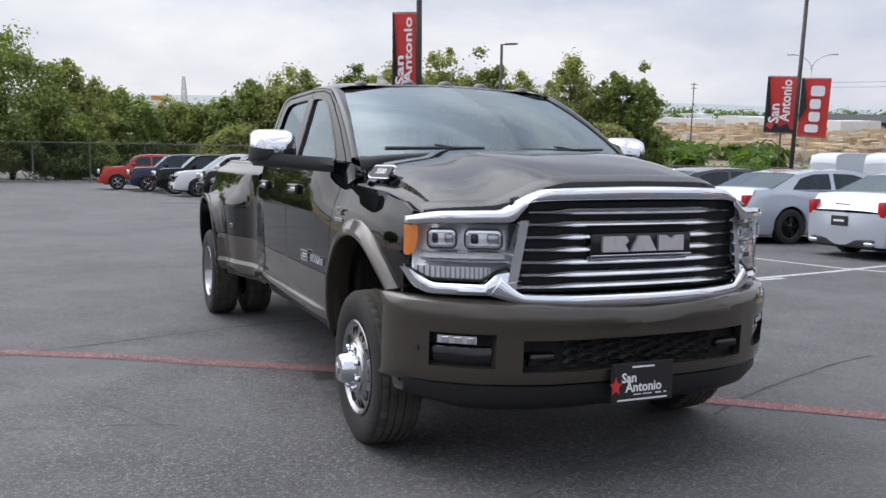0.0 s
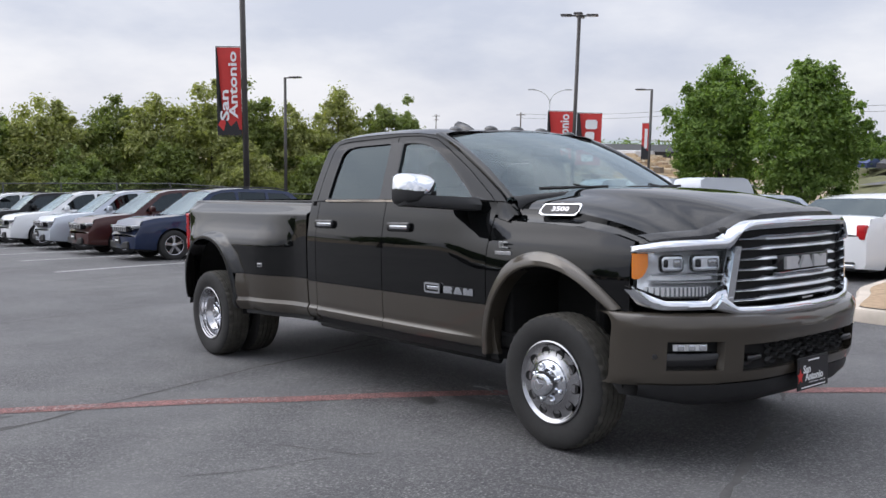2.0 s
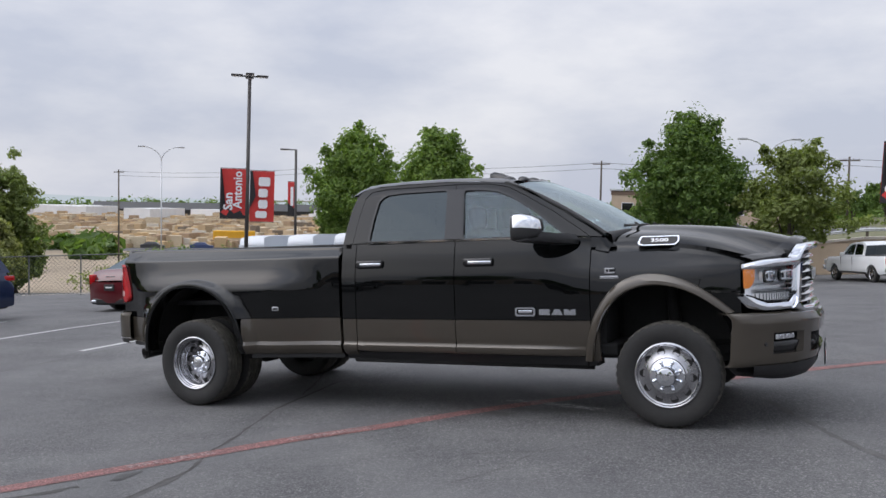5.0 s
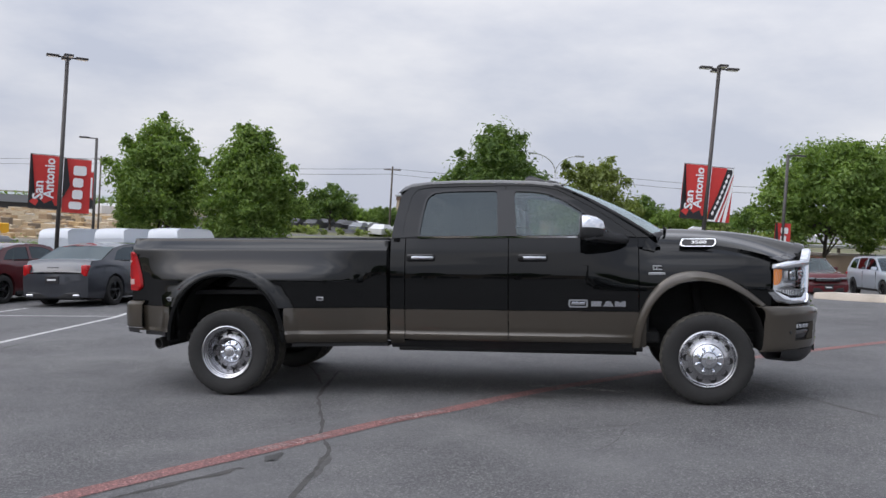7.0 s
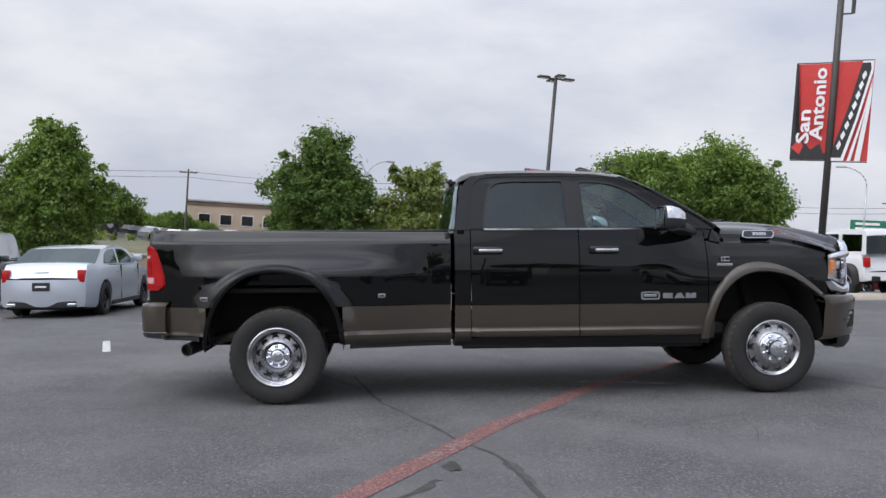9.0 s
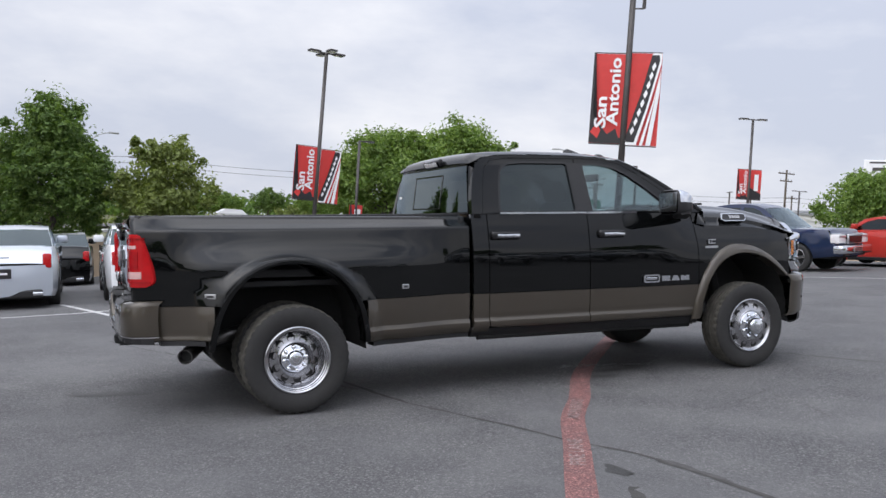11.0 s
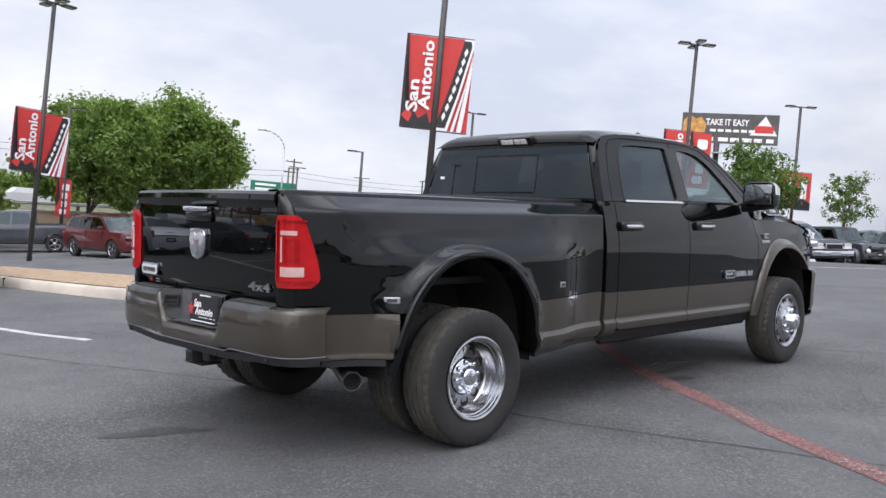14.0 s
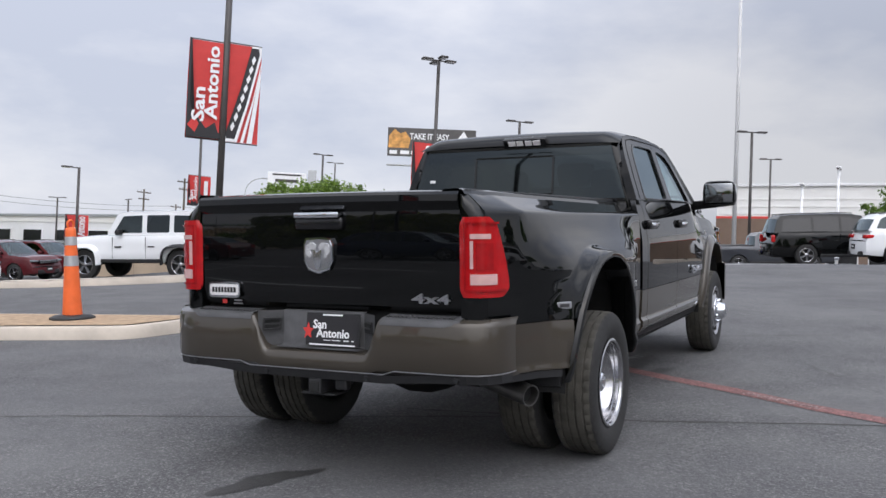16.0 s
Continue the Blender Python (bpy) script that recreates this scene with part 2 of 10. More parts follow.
def simple(name, col, rough=0.5, metal=0.0, var=0.12, scale=8.0, bmp=0.0, bscale=200.0, coat=0.0, rvar=0.1, spec=None, coord="Object"):
    """A surface whose colour and gloss wander at two scales."""
    m, n, l, bs = material(name)
    a = noise_node(n, l, scale, 6, 0.6, coord)
    c0 = tuple(max(0, c * (1 - var)) for c in col)
    c1 = tuple(min(1, c * (1 + var)) for c in col)
    r = ramp(n, l, a.outputs["Fac"], [(0.3, c0), (0.7, c1)])
    l.new(r.outputs["Color"], bs.inputs["Base Color"])
    mr = n.new("ShaderNodeMapRange")
    mr.inputs["To Min"].default_value, mr.inputs["To Max"].default_value = max(0.02, rough - rvar), min(1, rough + rvar)
    b = noise_node(n, l, scale * 7, 4, 0.6, coord)
    l.new(b.outputs["Fac"], mr.inputs["Value"])
    l.new(mr.outputs["Result"], bs.inputs["Roughness"])
    bs.inputs["Metallic"].default_value = metal
    bs.inputs["Coat Weight"].default_value = coat
    bs.inputs["Coat Roughness"].default_value = 0.03
    if spec is not None:
        bs.inputs["Specular IOR Level"].default_value = spec
    if bmp:
        t = noise_node(n, l, bscale, 3, 0.6, coord)
        bump(n, l, t.outputs["Fac"], bs, bmp, 0.004)
    return m


def glass(name, tint, gloss=0.08, rough=0.02, dust=0.0):
    """Tinted car glass: a thin see-through layer with a mirror gloss."""
    m, n, l, bs = material(name)
    n.remove(bs)
    out = n["Material Output"]
    tr = n.new("ShaderNodeBsdfTransparent")
    tr.inputs["Color"].default_value = (*tint, 1)
    gl = n.new("ShaderNodeBsdfGlossy")
    gl.inputs["Roughness"].default_value = rough
    gl.inputs["Color"].default_value = (0.80, 0.93, 0.98, 1)    # cool sheen of coated glass
    fr = n.new("ShaderNodeLayerWeight")
    fr.inputs["Blend"].default_value = 0.5
    mx = n.new("ShaderNodeMixShader")
    pw = n.new("ShaderNodeMath")
    pw.operation, pw.inputs[1].default_value = "POWER", 4.0
    ml = n.new("ShaderNodeMath")
    ml.operation, ml.inputs[1].default_value, ml.inputs[2].default_value = "MULTIPLY_ADD", 0.88, gloss
    l.new(fr.outputs["Facing"], pw.inputs[0])
    l.new(pw.outputs["Value"], ml.inputs[0])
    l.new(ml.outputs["Value"], mx.inputs["Fac"])
    l.new(tr.outputs["BSDF"], mx.inputs[1])
    l.new(gl.outputs["BSDF"], mx.inputs[2])
    df = n.new("ShaderNodeBsdfDiffuse")
    df.inputs["Color"].default_value = (0.55, 0.57, 0.57, 1)
    dn = noise_node(n, l, 3.0, 6, 0.6)
    dm = n.new("ShaderNodeMath")
    dm.operation, dm.inputs[1].default_value = "MULTIPLY", 2.0 * dust
    l.new(dn.outputs["Fac"], dm.inputs[0])
    m2 = n.new("ShaderNodeMixShader")
    l.new(dm.outputs["Value"], m2.inputs["Fac"])
    l.new(mx.outputs["Shader"], m2.inputs[1])
    l.new(df.outputs["BSDF"], m2.inputs[2])
    l.new(m2.outputs["Shader"], out.inputs["Surface"])
    return m


def paint(name, col, rough=0.25, spec=0.1, coat=1.0, dust=0.04, metal=0.0, ior=1.5):
    """Car paint under clear coat with a little dust."""
    m, n, l, bs = material(name)
    a = noise_node(n, l, 1.7, 5, 0.6)
    c2 = tuple(c * (1 - dust) + 0.30 * dust for c in col)
    r = ramp(n, l, a.outputs["Fac"], [(0.35, col), (0.75, c2)])
    l.new(r.outputs["Color"], bs.inputs["Base Color"])
    bs.inputs["Roughness"].default_value = rough
    bs.inputs["Metallic"].default_value = metal
    bs.inputs["Specular IOR Level"].default_value = spec
    bs.inputs["Coat Weight"].default_value = coat
    bs.inputs["Coat IOR"].default_value = ior
    mr = n.new("ShaderNodeMapRange")
    mr.inputs["To Min"].default_value, mr.inputs["To Max"].default_value = 0.01, 0.035
    b = noise_node(n, l, 14, 5, 0.7)
    l.new(b.outputs["Fac"], mr.inputs["Value"])
    l.new(mr.outputs["Result"], bs.inputs["Coat Roughness"])
    w = noise_node(n, l, 3.0, 2, 0.4)
    bump(n, l, w.outputs["Fac"], bs, 0.02, 0.01)
    return m


M = {}
M["black_paint"] = paint("black_car_paint", (0.0025, 0.0028, 0.003), 0.4, 0.0, dust=0.004, ior=1.43)
M["bronze_paint"] = paint("bronze_car_paint", (0.056, 0.047, 0.036), 0.42, metal=0.35, dust=0.02)
M["white_paint"] = paint("white_car_paint", (0.75, 0.76, 0.77), 0.4)
M["silver_paint"] = paint("silver_car_paint", (0.52, 0.56, 0.62), 0.35, metal=0.5)
M["grey_paint"] = paint("grey_car_paint", (0.05, 0.053, 0.062), 0.3, metal=0.4)
M["dark_red_paint"] = paint("dark_red_car_paint", (0.085, 0.008, 0.011), 0.3)
M["red_paint"] = paint("bright_red_car_paint", (0.45, 0.03, 0.02), 0.35)
M["blue_paint"] = paint("blue_car_paint", (0.009, 0.020, 0.060), 0.3, metal=0.2)
M["light_blue_paint"] = paint("bright_blue_car_paint", (0.03, 0.05, 0.35), 0.35)
M["brown_paint"] = paint("brown_red_car_paint", (0.055, 0.014, 0.012), 0.3, metal=0.2)
M["chrome"] = simple("chrome", (0.74, 0.76, 0.80), 0.06, 1.0, 0.03, 4, rvar=0.03)
M["satin_metal"] = simple("satin_metal", (0.55, 0.55, 0.57), 0.3, 1.0, 0.05, 20)
M["lamp_silver"] = simple("lamp_silver", (0.80, 0.81, 0.83), 0.2, 0.5, 0.10, 30)
M["bar_chrome"] = simple("soft_chrome", (0.60, 0.61, 0.63), 0.16, 1.0, 0.05, 12)
M["badge_silver"] = simple("badge_silver", (0.62, 0.62, 0.63), 0.3, 0.5, 0.06, 20)
M["pink_lens"] = simple("pale_pink_lens", (0.58, 0.36, 0.34), 0.15, 0, 0.1, 20, coat=1.0)
# white van paint greyed: the shade on the vans is put into this colour
M["van_shade_white"] = paint("dull_white_van_paint", (0.50, 0.53, 0.57), 0.5)
M["alu"] = simple("polished_aluminium", (0.44, 0.44, 0.455), 0.15, 1.0, 0.08, 12, rvar=0.05)
M["black_plastic"] = simple("black_plastic", (0.012, 0.012, 0.013), 0.5, 0, 0.2, 20, 0.1, 400)
M["gloss_black"] = simple("gloss_black_plastic", (0.008, 0.008, 0.009), 0.18, 0, 0.1, 10)
M["grey_plastic"] = simple("dark_grey_plastic", (0.035, 0.035, 0.036), 0.6, 0, 0.2, 20, 0.15, 300)
M["under"] = simple("underbody_black", (0.008, 0.008, 0.008), 0.85, 0, 0.3, 12)
M["wagon_glass"] = simple("black_privacy_glass", (0.012, 0.012, 0.013), 0.08, 0, 0.05, 4)
M["tread_grey"] = simple("grey_step_plastic", (0.052, 0.052, 0.054), 0.6, 0, 0.25, 12, 0.25, 260)
M["tread"] = simple("dusty_tyre_tread", (0.058, 0.054, 0.045), 0.9, 0, 0.35, 14, 0.2, 120)
M["mirror_glass"] = simple("dim_mirror_glass", (0.32, 0.33, 0.34), 0.04, 1.0, 0.03, 6)
M["rubber"] = simple("tyre_rubber", (0.018, 0.0175, 0.017), 0.78, 0, 0.2, 9, 0.15, 120, rvar=0.08)
M["dark_glass"] = glass("privacy_glass", (0.03, 0.033, 0.036), 0.06)
M["clear_glass"] = glass("clear_glass", (0.55, 0.66, 0.66), dust=0.02)
M["screen_glass"] = glass("windscreen_glass", (0.40, 0.50, 0.51), 0.10, dust=0.03)
M["lens"] = glass("lamp_lens", (0.96, 0.97, 0.98), 0.05)
M["red_lens"] = simple("red_lens", (0.40, 0.008, 0.010), 0.2, 0, 0.15, 15, coat=0.5, spec=0.2)
M["deep_red_lens"] = simple("deep_red_lens", (0.30, 0.006, 0.008), 0.15, 0, 0.2, 15, coat=0.5, spec=0.2)
M["amber"] = simple("amber_lens", (0.75, 0.22, 0.02), 0.15, 0, 0.1, 15, coat=1.0)
M["white_lens"] = simple("frosted_white_lens", (0.72, 0.7, 0.7), 0.2, 0, 0.1, 20, coat=1.0)
M["interior"] = simple("dark_cabin_trim", (0.03, 0.028, 0.026), 0.8, 0, 0.2, 10)
M["leather"] = simple("brown_leather", (0.06, 0.045, 0.035), 0.6, 0, 0.2, 12)
M["pole"] = simple("dark_bronze_pole_paint", (0.062, 0.056, 0.053), 0.5, 0.2, 0.15, 3)
M["fence_grey"] = simple("weathered_fence_steel", (0.14, 0.145, 0.14), 0.6, 0.5, 0.2, 6)
M["car_lamp"] = simple("shaded_headlamp_lens", (0.20, 0.21, 0.22), 0.12, 0.3, 0.3, 30, coat=1.0)
M["galv"] = simple("galvanised_steel", (0.45, 0.46, 0.47), 0.45, 0.8, 0.12, 6)
M["pipe"] = simple("dull_exhaust_steel", (0.15, 0.145, 0.14), 0.4, 0.9, 0.25, 9)
M["concrete"] = simple("pale_concrete", (0.42, 0.38, 0.33), 0.9, 0, 0.18, 2.0, 0.3, 60)
M["kerb"] = simple("kerb_concrete", (0.50, 0.44, 0.37), 0.9, 0, 0.2, 1.5, 0.3, 60)
M["gravel"] = simple("tan_gravel_bed", (0.34, 0.24, 0.15), 0.95, 0, 0.35, 9, 0.8, 45)
M["banner_red"] = simple("red_banner_vinyl", (0.55, 0.035, 0.03), 0.55, 0, 0.08, 4)
M["banner_black"] = simple("black_banner_vinyl", (0.015, 0.014, 0.016), 0.5, 0, 0.1, 4)
M["banner_white"] = simple("white_banner_vinyl", (0.78, 0.78, 0.78), 0.55, 0, 0.05, 4)
M["orange"] = simple("orange_post_plastic", (0.75, 0.13, 0.025), 0.55, 0, 0.1, 6)
M["white_wall"] = simple("white_building_wall", (0.68, 0.68, 0.68), 0.8, 0, 0.06, 0.4)
M["tan_wall"] = simple("tan_building_wall", (0.42, 0.33, 0.24), 0.85, 0, 0.1, 0.3)
M["bark"] = simple("tree_bark", (0.09, 0.075, 0.06), 0.95, 0, 0.35, 14, 0.8, 30)
M["white_line"] = simple("white_road_paint", (0.55, 0.55, 0.54), 0.75, 0, 0.25, 5, 0.2, 150)

# ---- ground ----
def asphalt(name="asphalt", over=None, lo=0.0, hi=1.0, wear=6.0, cut=(0.35, 0.7)):
    """Aggregate in bitumen; with over, road paint worn thin on top of the stones."""
    m, n, l, bs = material(name)
    big = noise_node(n, l, 0.22, 6, 0.6)
    mid = noise_node(n, l, 1.6, 6, 0.65)
    fine = noise_node(n, l, 130, 3, 0.7)
    vor = n.new("ShaderNodeTexVoronoi")
    vor.inputs["Scale"].default_value = 75
    tc = n.new("ShaderNodeTexCoord")
    l.new(tc.outputs["Object"], vor.inputs["Vector"])
    add = n.new("ShaderNodeMath")
    add.operation = "MULTIPLY_ADD"
    add.inputs[1].default_value, add.inputs[2].default_value = 0.5, 0
    l.new(big.outputs["Fac"], add.inputs[0])
    a2 = n.new("ShaderNodeMath")
    a2.operation = "MULTIPLY_ADD"
    a2.inputs[1].default_value = 0.5
    l.new(mid.outputs["Fac"], a2.inputs[0])
    l.new(add.outputs["Value"], a2.inputs[2])
    r = ramp(n, l, a2.outputs["Value"], [(0.36, (0.092, 0.092, 0.094)), (0.48, (0.112, 0.111, 0.113)), (0.62, (0.138, 0.137, 0.136))])
    patchy = noise_node(n, l, 0.55, 5, 0.6)
    gap = ramp(n, l, vor.outputs["Distance"], [(0.25, (1.0, 1.0, 1.0)), (0.55, (0.42, 0.42, 0.43))])
    stone = ramp(n, l, vor.outputs["Color"], [(0.15, (0.62, 0.62, 0.63)), (0.50, (0.95, 0.95, 0.95)), (0.72, (1.35, 1.33, 1.31)), (0.9, (2.15, 2.1, 2.05))])
    col = r.outputs["Color"]
    if over is not None:
        w1 = noise_node(n, l, wear, 8, 0.72)
        w2 = noise_node(n, l, 95, 3, 0.7)
        wa = n.new("ShaderNodeMath")
        wa.operation, wa.inputs[1].default_value = "MULTIPLY_ADD", 0.35
        l.new(w2.outputs["Fac"], wa.inputs[0])
        l.new(w1.outputs["Fac"], wa.inputs[2])
        wr = n.new("ShaderNodeMapRange")
        wr.inputs["From Min"].default_value, wr.inputs["From Max"].default_value = cut
        wr.inputs["To Min"].default_value, wr.inputs["To Max"].default_value = hi, lo
        l.new(wa.outputs["Value"], wr.inputs["Value"])
        ov = n.new("ShaderNodeMixRGB")
        ov.inputs["Color2"].default_value = (*over, 1)
        l.new(wr.outputs["Result"], ov.inputs["Fac"])
        l.new(col, ov.inputs["Color1"])
        col = ov.outputs["Color"]
    for src, f in ((gap, 0.85), (stone, 0.9 if over is None else 0.65)):
        mx = n.new("ShaderNodeMixRGB")
        mx.blend_type, mx.inputs["Fac"].default_value = "MULTIPLY", f
        if over is None:
            # stones lie bare in some patches and are bedded in bitumen in others
            pr = n.new("ShaderNodeMapRange")
            pr.inputs["From Min"].default_value, pr.inputs["From Max"].default_value = 0.38, 0.62
            pr.inputs["To Min"].default_value, pr.inputs["To Max"].default_value = 0.30 * f, 0.95 * f
            l.new(patchy.outputs["Fac"], pr.inputs["Value"])
            l.new(pr.outputs["Result"], mx.inputs["Fac"])
        l.new(col, mx.inputs["Color1"])
        l.new(src.outputs["Color"], mx.inputs["Color2"])
        col = mx.outputs["Color"]
    l.new(col, bs.inputs["Base Color"])
    bs.inputs["Roughness"].default_value = 0.8
    bump(n, l, fine.outputs["Fac"], bs, 0.7, 0.008)
    return m


M["asphalt"] = asphalt()
M["dirt"] = simple("tan_yard_dirt", (0.30, 0.24, 0.17), 0.95, 0, 0.3, 0.05)
M["grass"] = simple("dry_roadside_grass", (0.115, 0.115, 0.055), 0.95, 0, 0.35, 0.6, 0.5, 20)


def ground_sheet():
    bm = bmesh.new()
    xs = [-2500, -900, -500, -400, -350, -300, -250, -220, -200, -175, -160, -150, -135, -120, -105, -90, -75] + [-75 + 4 * i for i in range(1, 34)] + [64, 80, 120, 300, 900, 2500]
    ys = [-2500, -900, -300, -120, -60, -30] + [-30 + 4 * i for i in range(1, 12)] + [15.5, 17, 18, 19, 20, 21, 22, 23, 24, 25, 28, 34, 40, 47.9, 48.1, 52, 58, 66, 76, 90, 110, 125, 140, 160, 180, 200, 220, 240, 270, 300, 350, 400, 500, 600, 900, 2500]
    rows = [[(x, y, gz(x, y)) for y in ys] for x in xs]
    vs = [[bm.verts.new(p) for p in r] for r in rows]
    for i in range(len(xs) - 1):
        for j in range(len(ys) - 1):
            f = bm.faces.new((vs[i][j], vs[i + 1][j], vs[i + 1][j + 1], vs[i][j + 1]))
            cx, cy = (xs[i] + xs[i + 1]) / 2, (ys[j] + ys[j + 1]) / 2
            f.material_index = 0 if (-75 < cx < 110 and -60 < cy < 48) else (2 if gz(cx, cy) < -6.5 and cx > -450 else 1)
    ob = part("ground", bm, [M["asphalt"], M["grass"], M["dirt"]])
    return tagged(ob, "worn dark grey asphalt of a sloping car lot", "ground", kind="structure")


ground_sheet()

# ---- the pickup truck: x forward, y left, z up from the asphalt ----
from mathutils.geometry import tessellate_polygon

truck = thing("pickup_truck", Matrix.Translation((0, 0, -0.022)) @ LOT @ pose(0, -0.04, 0.022, 0, 0, 0.7), "gloss black dually pickup with bronze lower trim and chrome grille", "pickup truck")
FX, RX, RAD = 2.15, -2.21, 0.403        # front axle, rear axle, tyre radius

DOOR_PROF = [(0.42, -0.085), (0.47, -0.05), (0.50, -0.016), (0.525, -0.002), (0.558, 0.002), (0.575, -0.010), (0.59, -0.014), (0.63, -0.009), (0.80, -0.002), (0.95, 0.0), (1.10, 0.0), (1.19, -0.006), (1.225, -0.014), (1.30, -0.024), (1.38, -0.042), (1.46, -0.062)]
FEND_PROF = [(0.42, -0.07), (0.60, -0.02), (0.80, -0.002), (1.00, 0.0), (1.10, -0.010), (1.18, -0.03), (1.25, -0.06), (1.30, -0.08), (1.40, -0.13)]
SIDE_W = [(-0.75, 1.0), (-0.4, 1.015), (0.4, 1.028), (1.2, 1.038), (1.7, 1.040), (2.1, 1.038), (2.4, 1.03), (2.6, 1.01), (2.72, 0.99), (2.80, 0.965)]


def side_y(x, z):
    u = max(0.0, min(1.0, (x - 1.1) / 0.65))
    u = u * u * (3 - 2 * u)
    return smooth_interp(SIDE_W, x) + smooth_interp(DOOR_PROF, z) * (1 - u) + smooth_interp(FEND_PROF, z) * u


SWELL = [(-3.40, -0.12), (-3.22, -0.06), (-3.06, 0.005), (-2.92, 0.10), (-2.79, 0.165), (-2.55, 0.20), (-2.2, 0.212), (-1.7, 0.205), (-1.45, 0.19), (-1.30, 0.16), (-1.15, 0.095), (-1.0, 0.03), (-0.90, 0.006), (-0.80, 0.0)]
SWELL_Z = [(0.45, 0.93), (0.8, 1.0), (1.05, 1.0), (1.10, 0.90), (1.15, 0.70), (1.20, 0.48), (1.25, 0.31), (1.31, 0.16), (1.38, 0.0)]
BED_PROF = [(0.45, 0.937), (0.48, 0.965), (0.505, 0.982), (0.53, 0.993), (0.56, 0.995), (0.575, 0.984), (0.59, 0.980), (0.63, 0.984), (0.80, 0.992), (1.10, 0.994), (1.25, 0.989), (1.36, 0.981), (1.405, 0.976), (1.44, 0.972)]


def bed_y(x, z):
    # wide fender swept round the twin wheels, drawn in at the tail
    dx, dz = x - RX + 0.03, max(0.0, z - 0.53)
    r = math.hypot(dx, dz)
    w = smooth_interp(SWELL, x)
    lip = 0.060 * (1 - ease(0.595, 0.632 + 0.10 * (dx / max(r, 0.01)) ** 2, r))
    b = w if w < 0 else w * smooth_interp(SWELL_Z, z) * 0.70 + lip
    # rolled shoulder under the rail, deeper towards the tail
    k = max(0.0, min(1.0, (-0.72 - x) / 2.6))
    h = 0.072 + 0.024 * k
    u = max(0.0, (z - (1.402 + 0.026 * k - h)) / h)
    u = u * u / 0.5 if u < 0.25 else u - 0.125
    flat = 0.02 * max(0.0, 1 - abs(z - 0.525) / 0.06) * ease(-1.75, -2.2, x)
    return smooth_interp(BED_PROF, z) - flat + b - 1.75 * h * min(u, 1.0) * (0.5 + 0.5 * ease(-3.34, -3.05, x))


def spread(a, b, n):
    return [a + (b - a) * i / (n - 1) for i in range(n)]


def sheet(cols, yfun, s, flange=0.035, nrow=12, zs=None):
    """A body panel: columns (x_low, z_low, x_high, z_high) filled with rows; the edges are turned inwards."""
    bm = bmesh.new()
    rows = []
    for k in range(nrow + 1):
        row = []
        for xl, zl, xh, zh in cols:
            u = k / nrow
            x, z = xl + (xh - xl) * u, zl + (zh - zl) * u
            row.append((x, s * yfun(x, z), z))
        rows.append(row if s < 0 else row[::-1])
    grid_surface(bm, rows)
    bmesh.ops.remove_doubles(bm, verts=bm.verts, dist=0.0005)
    if flange:
        be = [e for e in bm.edges if len(e.link_faces) == 1]
        r = bmesh.ops.extrude_edge_only(bm, edges=be)
        for v in r["geom"]:
            if isinstance(v, bmesh.types.BMVert):
                v.co.y -= s * flange
    return bm


def plate_yz(outline, s, y_of, holes=(), thick=0.03):
    """A cut-out panel in x and z, laid on the surface y_of and given thickness."""
    loops = [outline, *holes]
    vecs = [[Vector((x, z, 0)) for x, z in lp] for lp in loops]
    tris = tessellate_polygon(vecs)
    flat = [p for lp in loops for p in lp]
    bm = bmesh.new()
    a = [bm.verts.new((x, s * y_of(x, z), z)) for x, z in flat]
    b = [bm.verts.new((x, s * (y_of(x, z) - thick), z)) for x, z in flat]
    for t in tris:
        bm.faces.new([a[i] for i in t])
        bm.faces.new([b[i] for i in t][::-1])
    o = 0
    for lp in loops:
        n = len(lp)
        for i in range(n):
            j = (i + 1) % n
            bm.faces.new((a[o + i], a[o + j], b[o + j], b[o + i]))
        o += n
    bmesh.ops.recalc_face_normals(bm, faces=bm.faces)
    return bm


def pane(outline, s, y_of):
    vecs = [[Vector((x, z, 0)) for x, z in outline]]
    bm = bmesh.new()
    a = [bm.verts.new((x, s * y_of(x, z), z)) for x, z in outline]
    for t in tessellate_polygon(vecs):
        f = bm.faces.new([a[i] for i in t])
    for f in bm.faces:
        f.normal_update()
        if f.normal.y * s < 0:
            f.normal_flip()
    return bm


def ring(outline, grow):
    """The outline moved outwards by grow (clockwise or not)."""
    n = len(outline)
    area = sum(outline[i][0] * outline[(i + 1) % n][1] - outline[(i + 1) % n][0] * outline[i][1] for i in range(n))
    sg = 1 if area > 0 else -1
    out = []
    for i in range(n):
        p, q, r = Vector(outline[i - 1]), Vector(outline[i]), Vector(outline[(i + 1) % n])
        d1, d2 = (q - p).normalized(), (r - q).normalized()
        n1, n2 = Vector((d1.y, -d1.x)) * sg, Vector((d2.y, -d2.x)) * sg
        m = (n1 + n2)
        m = m / max(0.35, m.length_squared / 2) if m.length > 0 else n1
        out.append((q.x + m.x * grow, q.y + m.y * grow))
    return out


def rounded(outline, r, n=4):
    """Corners of an outline rounded by r."""
    out = []
    k = len(outline)
    for i in range(k):
        p, q, t = Vector(outline[i - 1]), Vector(outline[i]), Vector(outline[(i + 1) % k])
        a, b = (p - q), (t - q)
        rr = min(r, a.length * 0.45, b.length * 0.45)
        a, b = q + a.normalized() * rr, q + b.normalized() * rr
        for j in range(n + 1):
            u = j / n
            c = a * (1 - u) ** 2 + q * 2 * u * (1 - u) + b * u * u
            out.append((c.x, c.y))
    return out


